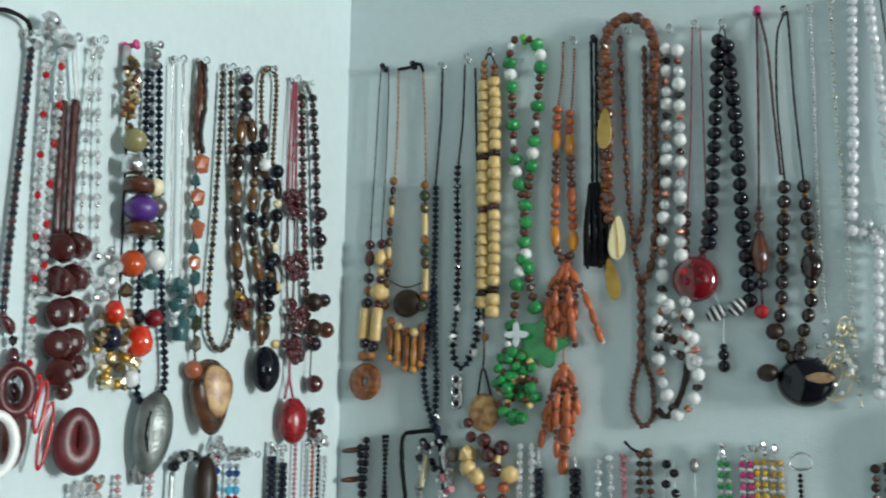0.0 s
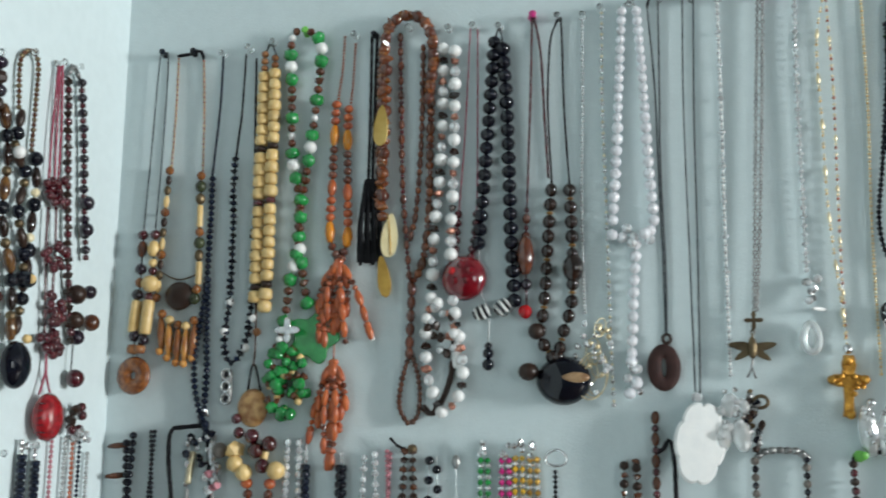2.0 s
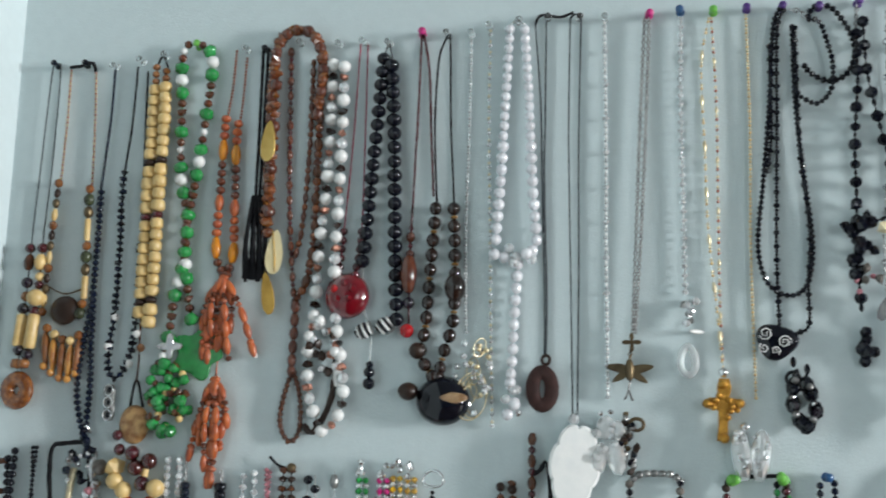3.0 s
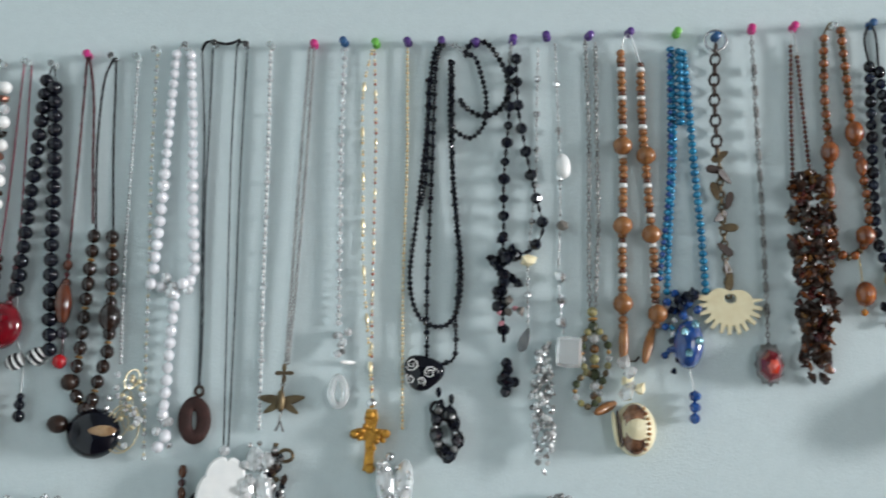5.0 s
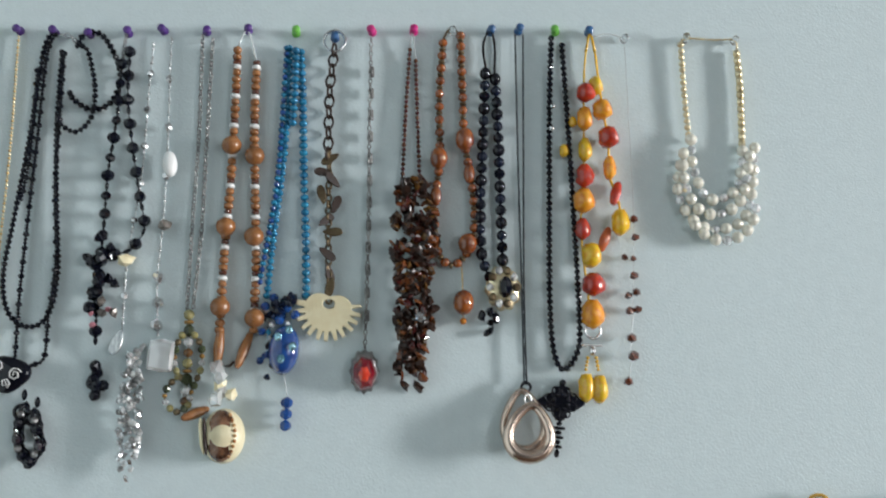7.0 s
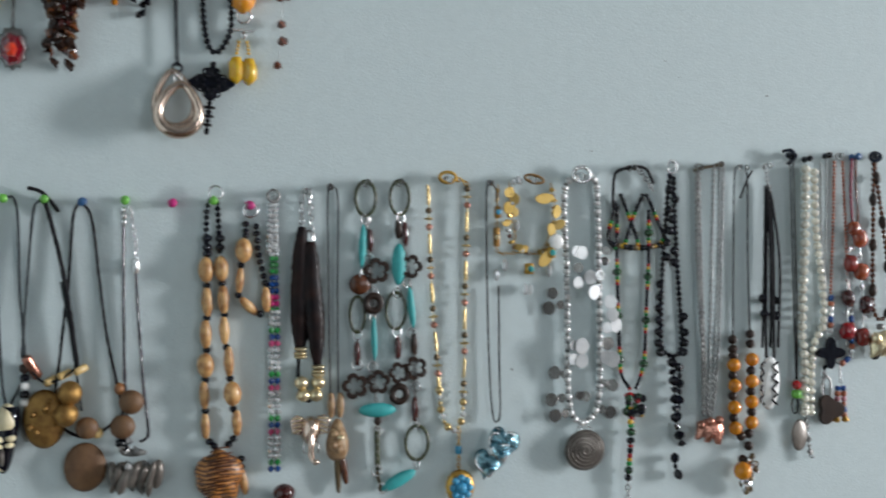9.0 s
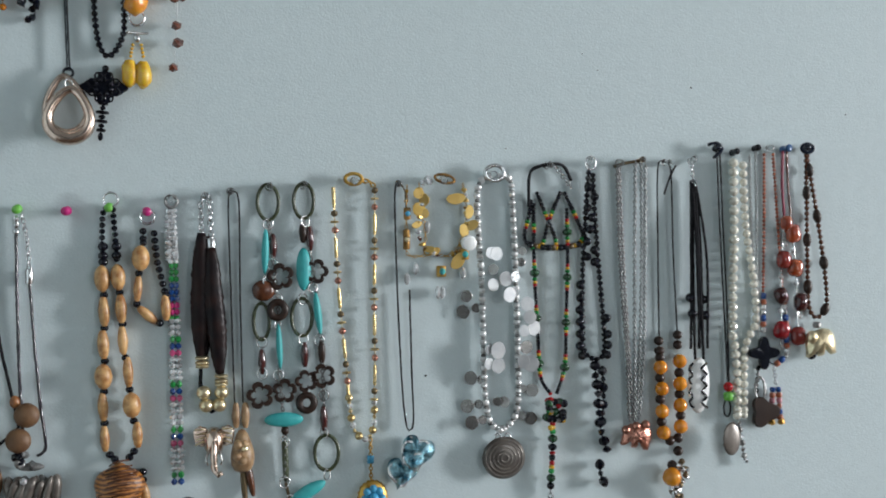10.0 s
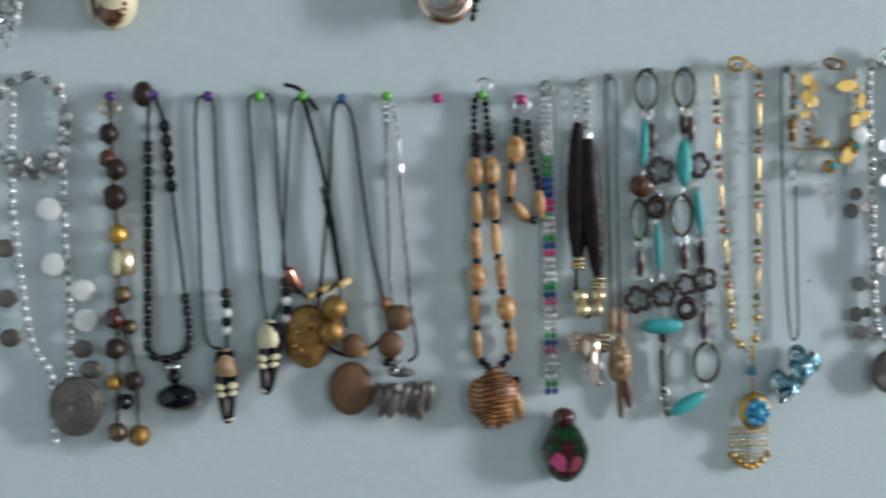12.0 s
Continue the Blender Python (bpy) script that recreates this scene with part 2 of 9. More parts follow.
def striped(name, c1, c2, scale):
    """A surface with wavy dark bands cut across it, one above the other."""
    m = mat(name, c1, c2, 0.32, coat=0.15, scale=110, bump=0.6)
    wave = m.node_tree.nodes.new("ShaderNodeTexWave")
    wave.bands_direction = "Z"
    for key, value in (("Scale", scale), ("Distortion", 5.0), ("Detail", 2.0), ("Detail Scale", 1.2)):
        wave.inputs[key].default_value = value
    where = next(n for n in m.node_tree.nodes if n.bl_idname == "ShaderNodeVectorMath")
    mix = next(n for n in m.node_tree.nodes if n.bl_idname == "ShaderNodeMix")
    m.node_tree.links.new(where.outputs[0], wave.inputs["Vector"])
    m.node_tree.links.new(wave.outputs["Fac"], mix.inputs[0])


striped("wood_striped", (0.52, 0.21, 0.045), (0.085, 0.026, 0.008), 75)


# ---- mesh tools ----
def mesh_from(name, verts, faces, material, smooth=True):
    me = bpy.data.meshes.new(name)
    me.from_pydata([tuple(v) for v in verts], [], faces)
    me.materials.append(MATS[material])
    if smooth:
        me.polygons.foreach_set("use_smooth", [True] * len(me.polygons))
    me.update()
    return me


def lathe(profile, seg=10):
    """A turned form round z from (radius, height) rows; closed at both ends."""
    verts, faces = [], []
    for r, z in profile:
        for k in range(seg):
            a = 2 * math.pi * k / seg
            verts.append((r * math.cos(a), r * math.sin(a), z))
    for i in range(len(profile) - 1):
        for k in range(seg):
            k2 = (k + 1) % seg
            faces.append((i * seg + k, i * seg + k2, (i + 1) * seg + k2, (i + 1) * seg + k))
    faces.append(tuple(range(seg - 1, -1, -1)))
    faces.append(tuple((len(profile) - 1) * seg + k for k in range(seg)))
    return verts, faces


def ball_profile(n, top=0.12):
    return [(max(top, math.sin(math.pi * (i + 0.35) / (n + 0.7))) * 0.5, -0.5 * math.cos(math.pi * (i + 0.35) / (n + 0.7))) for i in range(n + 1)]


def chip_form(seed, level=1, low=0.65, high=1.2):
    rnd = random.Random(seed)
    bm = bmesh.new()
    bmesh.ops.create_icosphere(bm, subdivisions=level, radius=0.5)
    for v in bm.verts:
        v.co *= rnd.uniform(low, high)
    bm.verts.ensure_lookup_table()
    vs = [tuple(v.co) for v in bm.verts]
    fs = [tuple(v.index for v in f.verts) for f in bm.faces]
    bm.free()
    return vs, fs


SHAPES = {
    "ball": lathe(ball_profile(6), 10),
    "seed": lathe(ball_profile(3, 0.3), 6),
    "facet": lathe([(0.14, -0.5), (0.42, -0.28), (0.5, 0), (0.42, 0.28), (0.14, 0.5)], 7),
    "tube": lathe([(0.4, -0.5), (0.5, -0.44), (0.5, 0.44), (0.4, 0.5)], 10),
    "barrel": lathe([(0.22, -0.5), (0.36, -0.38), (0.47, -0.15), (0.5, 0), (0.47, 0.15), (0.36, 0.38), (0.22, 0.5)], 10),
    "ring": lathe([(0.3, -0.5), (0.46, -0.4), (0.5, 0), (0.46, 0.4), (0.3, 0.5)], 10),
    "chip": chip_form(3), "chip2": chip_form(8), "chip3": chip_form(21), "nugget": chip_form(5, 2, 0.86, 1.08),
    "tile": lathe([(0.28, -0.5), (0.45, -0.4), (0.5, -0.18), (0.5, 0.18), (0.45, 0.4), (0.28, 0.5)], 10),
}
FLAT = ("facet", "chip", "chip2", "chip3")
BEAD_MESH = {}


def bead_mesh(shape, material):
    if (shape, material) not in BEAD_MESH:
        BEAD_MESH[shape, material] = mesh_from("bead_" + shape, *SHAPES[shape], material, shape not in FLAT)
    return BEAD_MESH[shape, material]


def smooth_line(pts, step=0.002):
    """A smooth line through hanging points (across, out, up)."""
    p = [Vector(q) for q in pts]
    p = [2 * p[0] - p[1]] + p + [2 * p[-1] - p[-2]]
    out = []
    for i in range(1, len(p) - 2):
        a, b, c, d = p[i - 1 : i + 3]
        n = max(2, int((c - b).length / step))
        for k in range(n):
            t = k / n
            out.append(0.5 * (2 * b + (c - a) * t + (2 * a - 5 * b + 4 * c - d) * t * t + (3 * b - a - 3 * c + d) * t ** 3))
    out.append(p[-2])
    return out


class Line:
    def __init__(self, pts):
        self.p = smooth_line(pts)
        self.s = [0.0]
        for a, b in zip(self.p, self.p[1:]):
            self.s.append(self.s[-1] + (b - a).length)
        self.length = self.s[-1]

    def at(self, d):
        d = min(max(d, 0), self.length)
        i = min(max(int(np.searchsorted(self.s, d)), 1), len(self.p) - 1)
        t = (d - self.s[i - 1]) / max(1e-9, self.s[i] - self.s[i - 1])
        return self.p[i - 1].lerp(self.p[i], t), (self.p[i] - self.p[i - 1]).normalized()


def turned_to(way):
    return way.to_track_quat("Z", "Y").to_matrix().to_4x4()


def tube_data(line, r, seg=6, rough=0.0, f0=0.0, f1=1.0, flat=1.0, taper=0.0):
    n = max(3, int(line.length * (f1 - f0) / 0.004))
    verts, faces = [], []
    for i in range(n + 1):
        q, way = line.at(line.length * (f0 + (f1 - f0) * i / n))
        side = way.cross(Vector((0, 1, 0)))
        side = side.normalized() if side.length > 1e-4 else Vector((1, 0, 0))
        up = side.cross(way)
        for k in range(seg):
            a = 2 * math.pi * k / seg + i * 0.35
            rr = r * (1 + rough * random.uniform(-1, 1)) * (1 - taper * abs(2 * i / n - 1) ** 2.5)
            verts.append(q + side * rr * math.cos(a) + up * rr * flat * math.sin(a))
    for i in range(n):
        for k in range(seg):
            k2 = (k + 1) % seg
            faces.append((i * seg + k, i * seg + k2, (i + 1) * seg + k2, (i + 1) * seg + k))
    faces.append(tuple(range(seg - 1, -1, -1)))
    faces.append(tuple(n * seg + k for k in range(seg)))
    return verts, faces


def torus_data(rx, rz, r, seg=24, sub=8, flat=1.0, squeeze=0.0, swell=0.0):
    """A ring in the wall's plane; squeeze narrows its top, swell thickens its lower part."""
    verts, faces = [], []
    for i in range(seg):
        a = 2 * math.pi * i / seg
        k0 = 1 - squeeze * (0.5 + 0.5 * math.sin(a)) ** 1.6
        r2 = r * (1 - swell * math.sin(a))
        c = Vector((rx * math.cos(a) * k0, 0, rz * math.sin(a)))
        out = Vector((math.cos(a), 0, math.sin(a)))
        for k in range(sub):
            b = 2 * math.pi * k / sub
            verts.append(c + out * r2 * math.cos(b) + Vector((0, r2 * flat * math.sin(b), 0)))
    for i in range(seg):
        for k in range(sub):
            i2, k2 = (i + 1) % seg, (k + 1) % sub
            faces.append((i * sub + k, i * sub + k2, i2 * sub + k2, i2 * sub + k))
    return verts, faces


def joined(parts):
    verts, faces = [], []
    for m, (vs, fs) in parts:
        n = len(verts)
        verts += [m @ Vector(v) for v in vs]
        faces += [tuple(n + i for i in f) for f in fs]
    return verts, faces


def dome_data(w, h, depth, rim=0.15, seg=24, shape=None, back=0.35):
    """A rounded plate w by h, facing out (-y), thick in its middle; shape(angle) gives the outline's reach, 1 for an ellipse."""
    rows = [(0.0, -depth), (0.35, -depth * 0.95), (0.65, -depth * 0.75), (0.88, -depth * 0.42), (1.0, 0), (0.9, depth * back), (0.0, depth * back)]
    verts, faces = [], []
    for r, y in rows:
        for k in range(seg):
            a = 2 * math.pi * k / seg
            s = shape(a) if shape else 1.0
            verts.append((w / 2 * r * s * math.cos(a), y, h / 2 * r * s * math.sin(a)))
    for i in range(len(rows) - 1):
        for k in range(seg):
            k2 = (k + 1) % seg
            faces.append((i * seg + k, i * seg + k2, (i + 1) * seg + k2, (i + 1) * seg + k))
    return verts, faces


def domed_plate(outline, depth, crumple=0.0, seed=1):
    """A cushion-shaped plate of an outline (across, up), with a crumpled face."""
    rnd = random.Random(seed)
    n = len(outline)
    rows = [(0.05, -1.0), (0.3, -0.96), (0.55, -0.82), (0.75, -0.62), (0.9, -0.36), (1.0, 0.0), (0.85, 0.3), (0.05, 0.35)]
    verts, faces = [], []
    for r, y in rows:
        for x, z in outline:
            verts.append((x * r, depth * (y + (crumple * rnd.uniform(-1, 1) if r < 1 else 0)), z * r))
    for i in range(len(rows) - 1):
        for k in range(n):
            k2 = (k + 1) % n
            faces.append((i * n + k, i * n + k2, (i + 1) * n + k2, (i + 1) * n + k))
    return verts, faces


def heart(w, h, n=30):
    """The outline of a heart, w by h, from its middle."""
    out = []
    for k in range(n):
        t = -2 * math.pi * k / n
        out.append((w / 32 * 16 * math.sin(t) ** 3, h / 29 * (13 * math.cos(t) - 5 * math.cos(2 * t) - 2 * math.cos(3 * t) - math.cos(4 * t) + 2.5)))
    return out


def plate_data(outline, depth, bevel=0.0008, hole=None):
    """A flat plate of an outline (across, up), with softened edges; hole: a second ring of as many points."""
    n = len(outline)
    cx = sum(p[0] for p in outline) / n
    cz = sum(p[1] for p in outline) / n
    inner = hole or [(cx, cz)] * n

    def moved(ring, other, d):
        out = []
        for (x, z), (u, v) in zip(ring, other):
            l = math.hypot(u - x, v - z) or 1
            out.append((x + (u - x) / l * d, z + (v - z) / l * d))
        return out

    h = depth / 2
    rings = [(moved(outline, inner, bevel), -h), (outline, -h + bevel), (outline, h - bevel), (moved(outline, inner, bevel), h)]
    if hole:
        rings += [(moved(hole, outline, bevel), h), (hole, h - bevel), (hole, -h + bevel), (moved(hole, outline, bevel), -h)]
    verts, faces = [], []
    for ring, y in rings:
        verts += [(x, y, z) for x, z in ring]
    m = len(rings)
    for i in range(m if hole else m - 1):
        for k in range(n):
            k2, i2 = (k + 1) % n, (i + 1) % m
            faces.append((i * n + k, i * n + k2, i2 * n + k2, i2 * n + k))
    if not hole:
        verts += [(cx, -h * 1.05, cz), (cx, h, cz)]
        for k in range(n):
            k2 = (k + 1) % n
            faces += [(k2, k, m * n), ((m - 1) * n + k, (m - 1) * n + k2, m * n + 1)]
    return [verts, faces]


def elephant(w):
    """The outline of a standing elephant seen from its side, w long, its trunk at the left."""
    pts = ((-0.50, -0.02), (-0.44, 0.18), (-0.30, 0.32), (-0.10, 0.36), (0.12, 0.40), (0.34, 0.34), (0.46, 0.20), (0.50, -0.04), (0.48, -0.40), (0.31, -0.42), (0.27, -0.18), (0.08, -0.18), (0.05, -0.42), (-0.12, -0.42), (-0.17, -0.14), (-0.28, -0.10), (-0.36, -0.24), (-0.40, -0.42), (-0.50, -0.40), (-0.49, -0.20))
    out = []
    for (x, z), (u, v) in zip(pts, pts[1:] + pts[:1]):
        out += [(x * w, z * w), ((x + u) / 2 * w, (z + v) / 2 * w)]
    return out[::-1]


def radial(n, f):
    return [(f(2 * math.pi * k / n) * math.cos(2 * math.pi * k / n), f(2 * math.pi * k / n) * math.sin(2 * math.pi * k / n)) for k in range(n)]


# ---- hanging things ----
# Pieces that sit on another part of their thing.
SUB = {"spiral_ridge": ("spiral_disc", "spiral_pendant"), "glass_stud": ("flower",), "stripe": ("stone_pendant",), "brooch_stone": ("brooch",), "petal_dot": ("glass_oval",), "gem": ("setting",), "scroll": ("heart_pendant",),
       "turquoise_petal": ("medallion",), "turquoise_stone": ("medallion",), "groove": ("carved_pendant", "oval_pendant"), "slot": ("oval_pendant",), "shell_tooth": ("cowrie_shell",),
       "shell_back": ("cowrie_shell",), "wave": ("oval_pendant",), "facet": ("drop_pendant",), "petal_rim": ("petal",), "fringe": ("fringe_bar",),
       "stone": ("setting",), "needle": ("head",), "tusk_tip": ("tusk",), "band": ("tusk",), "bone_head": ("tusk",), "bar_ring": ("bar",), "bar_slot": ("bar",),
       "ear": ("elephant_head",), "ear_ridge": ("elephant_head",), "trunk": ("elephant_head",), "tusk_point": ("elephant_head",), "filigree": ("star_pendant",), "agate_core": ("agate_pendant",), "leaf_rib": ("leaf_pendant",)}


class Hung:
    """A thing that hangs flat on a wall: 'M' the long wall, 'L' the wall that meets it at the corner."""

    def __init__(self, name, label, at, wall="M", category="necklace", group="necklaces on the wall", out=0.0):
        a, z = at
        self.wall, self.a, self.z, self.last = wall, a, z, {}
        self.ob = new(name)
        self.ob.empty_display_size = 0.01
        self.ob.matrix_basis = pose(a, -out, z) if wall == "M" else pose(out, a, z, 0, 0, 90)
        tagged(self.ob, label, category, group)

    def local(self, p, out=0.008):
        w = p[2] if len(p) > 2 else out
        return Vector((p[0] - self.a, -w, p[1] - self.z))

    def line(self, pts, out=0.008):
        return Line([self.local(p, out) for p in pts])

    def part(self, name, me, m=None, parent=None, label=""):
        ob = new(name, me)
        holder = next((self.last[k] for k in SUB.get(name, ()) if k in self.last), None)
        ob.parent = parent or holder or self.ob
        if m is not None:
            ob.matrix_basis = m
        if holder and not parent:
            ob.matrix_basis = holder.matrix_basis.inverted() @ ob.matrix_basis
        elif name not in ("bead", "bead_strand", "cord", "chain"):
            self.last[name] = ob
        if label:
            tagged(ob, label)
        return ob

    def piece(self, name, data, material, at=None, out=0.008, turn=0, label="", smooth=True, parent=None, tip=0):
        if self.wall == "L" and not tip:
            tip, out = -32, out + 0.006
        m = Matrix.Translation(self.local(at, out) if at else Vector((0, 0, 0))) @ pose(0, 0, 0, 0, turn, tip)
        if parent is not None:
            m = parent.matrix_basis.inverted() @ m
        return self.part(name, mesh_from(name, *data, material, smooth and not isinstance(data, list)), m, parent, label)

    def cord(self, pts, r=0.0008, material="black_cord", out=0.007, name="cord", rough=0.15, f0=0.0, f1=1.0, flat=1.0, seg=6, taper=0.0):
        line = self.line(pts, out)
        self.part(name, mesh_from(name, *tube_data(line, r, seg, rough, f0, f1, flat, taper), material))
        return line

    def chain(self, pts, size=0.003, material="silver", out=0.007, name="chain", wire=0.16, gap=0.78):
        line = self.line(pts, out)
        link = torus_data(size * 0.36, size * 0.5, size * wire, 8, 4)
        parts, d, i = [], 0.0, 0
        while d < line.length:
            q, way = line.at(d)
            parts.append((Matrix.Translation(q) @ turned_to(way) @ pose(0, 0, 0, 0, 0, 90 * (i % 2) + 20), link))
            d, i = d + size * gap, i + 1
        self.part(name, mesh_from(name, *joined(parts), material))
        return line

    def beads(self, pts, pattern, f0=0.0, f1=1.0, gap=0.0003, out=None, name="bead", cord=None, least=0.0045, cord_r=0.0006):
        """Beads (shape, material, width, length) along a line, over and over. Small ones of a colour become one strand."""
        big = max(w for _, _, w, _ in pattern)
        out = out if out is not None else 0.003 + big / 2
        line = self.line(pts, out) if not isinstance(pts, Line) else pts
        d, i, small = line.length * f0, 0, {}
        while d < line.length * f1:
            shape, material, w, l = pattern[i % len(pattern)]
            i += 1
            if shape == "gap":
                d += l
                continue
            if material == "crystal" and w < 0.0055:
                w *= 1.3
            q, way = line.at(d + l / 2)
            w2 = w * random.uniform(0.94, 1.06)
            m = Matrix.Translation(q) @ turned_to(way) @ pose(0, 0, 0, 0, 0, random.uniform(0, 360)) @ Matrix.Diagonal((w2, w2, l * random.uniform(0.97, 1.03), 1))
            if max(w, l) >= least:
                self.part(name, bead_mesh(shape, material), m)
            else:
                small.setdefault((shape, material), []).append((m, SHAPES[shape]))
            d += l + gap
        for (shape, material), parts in small.items():
            tagged(self.part("bead_strand", mesh_from("bead_strand", *joined(parts), material, shape not in FLAT)), kind="stuff")
        if cord:
            self.part("cord", mesh_from("cord", *tube_data(line, cord_r, 5), cord))
        return line

    def bead(self, at, shape, material, w, l=None, turn=0, out=None, name="bead", parent=None, label=""):
        out = out if out is not None else 0.003 + w / 2
        m = Matrix.Translation(self.local(at, out)) @ pose(0, 0, 0, 0, turn, random.uniform(0, 50)) @ Matrix.Diagonal((w, w, l or w, 1))
        return self.part(name, bead_mesh(shape, material), m, parent, label)

    def cluster(self, at, w, h, n, pattern, out=0.008, name="bead", seed=1):
        """Loose beads bunched in a patch w by h."""
        rnd = random.Random(seed)
        w *= 1.5 if self.wall == "L" else 1
        for k in range(n):
            shape, material, s, l = pattern[k % len(pattern)]
            r, a = math.sqrt(rnd.random()), rnd.uniform(0, 2 * math.pi)
            p = (at[0] + w / 2 * r * math.cos(a), at[1] + h / 2 * r * math.sin(a), out + rnd.uniform(-0.3, 0.5) * s)
            m = Matrix.Translation(self.local(p)) @ pose(0, 0, 0, rnd.uniform(-50, 50), rnd.uniform(-90, 90), rnd.uniform(0, 90)) @ Matrix.Diagonal((s, s, l, 1))
            self.part(name, bead_mesh(shape, material), m)


def U(l, b, r, w=0.012, sag=0.5):
    """A loop from l down round its lowest point b and up to r; w: half its width near the bottom."""
    k = max(w * 1.3, 0.004)
    zl, zr = b[1] + (l[1] - b[1]) * sag, b[1] + (r[1] - b[1]) * sag
    xl, xr = l[0] + (b[0] - w - l[0]) * (1 - sag) * 1.05, r[0] + (b[0] + w - r[0]) * (1 - sag) * 1.05
    return [l, (xl, zl), (b[0] - w, b[1] + k), b, (b[0] + w, b[1] + k), (xr, zr), r]


PIN_BODY = lathe([(0.0035, 0), (0.0048, 0.0004), (0.0048, 0.0018), (0.0026, 0.0032), (0.0024, 0.0078), (0.0042, 0.0092), (0.0045, 0.0106), (0.004, 0.0115)], 14)
PIN_NEEDLE = lathe([(0.0005, -0.004), (0.0006, 0.0005)], 6)
PINS = {}


def push_pin(at, material, colour, wall="M", tip=0.0, lean=0.0):
    """A push pin stuck in the wall, its needle in the plaster."""
    if material not in PINS:
        PINS[material] = mesh_from("pin_head", *PIN_BODY, material)
    h = Hung("push_pin", colour + " plastic push pin stuck in the painted wall", at, wall, "push pin", "push pins")
    k = 0.70 if material in ("clear_pin", "black", "navy", "silver") else 0.82
    m = Matrix.Translation((0, -0.003, 0)) @ pose(0, 0, 0, 90 + tip, 0, lean) @ Matrix.Diagonal((k, k, 0.95, 1))
    h.part("head", PINS[material], m)
    h.part("needle", mesh_from("needle", *PIN_NEEDLE, "silver"), m)


# ---- the room ----
def box(x0, x1, y0, y1, z0, z1):
    v = [(x, y, z) for x in (x0, x1) for y in (y0, y1) for z in (z0, z1)]
    return v, [(0, 1, 3, 2), (4, 6, 7, 5), (0, 4, 5, 1), (2, 3, 7, 6), (0, 2, 6, 4), (1, 5, 7, 3)]


def slab(name, label, material, *dims):
    ob = new(name, mesh_from(name, *joined([(Matrix(), box(*d)) for d in dims]), material, False))
    return tagged(ob, label, name.split("_")[0], "", "structure")


T = 0.12
wall_north = slab("wall_north", "pale blue-grey painted plaster wall hung with necklaces", "wall_paint", (-T, ROOM_X + T, 0, T, 0, ROOM_Z))
for x, z, w in ((1.714, 1.440, 0.0030), (1.533, 1.382, 0.0024), (1.873, 1.416, 0.0026), (1.622, 1.455, 0.0020), (1.607, 1.470, 0.0018), (1.456, 1.177, 0.0030)):
    hole = new("pin_hole", mesh_from("pin_hole", *dome_data(w * 0.55, w * 0.7, 0.0004, seg=9), "hole_dark"))
    hole.parent, hole.matrix_basis = wall_north, pose(x, -0.0003, z)
slab("wall_west", "pale blue-grey painted plaster wall meeting the long wall", "wall_paint", (-T, 0, ROOM_Y - T, 0, 0, ROOM_Z))
# Unseen closing walls, their tone kept dark to shape the bounced light.
slab("wall_south", "unseen wall with a window, darkened to limit bounced light", "far_paint",
     (0, 2.5, ROOM_Y - T, ROOM_Y, 0, ROOM_Z), (3.5, ROOM_X + T, ROOM_Y - T, ROOM_Y, 0, ROOM_Z), (2.5, 3.5, ROOM_Y - T, ROOM_Y, 0, 0.98), (2.5, 3.5, ROOM_Y - T, ROOM_Y, 2.22, ROOM_Z))
slab("wall_east", "unseen wall with a window, darkened to limit bounced light", "far_paint",
     (ROOM_X, ROOM_X + T, ROOM_Y, WIN[0], 0, ROOM_Z), (ROOM_X, ROOM_X + T, WIN[1], 0, 0, ROOM_Z), (ROOM_X, ROOM_X + T, WIN[0], WIN[1], 0, WIN[2]), (ROOM_X, ROOM_X + T, WIN[0], WIN[1], WIN[3], ROOM_Z))
slab("floor", "dark brown wooden floor", "floor_wood", (-T, ROOM_X + T, ROOM_Y - T, T, -0.1, 0))
slab("ceiling", "unseen ceiling, greyed to limit bounced light", "ceiling_paint", (-T, ROOM_X + T, ROOM_Y - T, T, ROOM_Z, ROOM_Z + 0.1))
slab("ground", "dull green ground outside the house", "green_dark", (-60, 60, -60, 60, -0.5, -0.3))
slab("window_1", "white framed window", "trim_paint", (ROOM_X + 0.03, ROOM_X + 0.08, WIN[0], WIN[0] + 0.05, WIN[2], WIN[3]), (ROOM_X + 0.03, ROOM_X + 0.08, WIN[1] - 0.05, WIN[1], WIN[2], WIN[3]),
          (ROOM_X + 0.03, ROOM_X + 0.08, WIN[0] + 0.05, WIN[1] - 0.05, WIN[2], WIN[2] + 0.05), (ROOM_X + 0.03, ROOM_X + 0.08, WIN[0] + 0.05, WIN[1] - 0.05, WIN[3] - 0.05, WIN[3]))

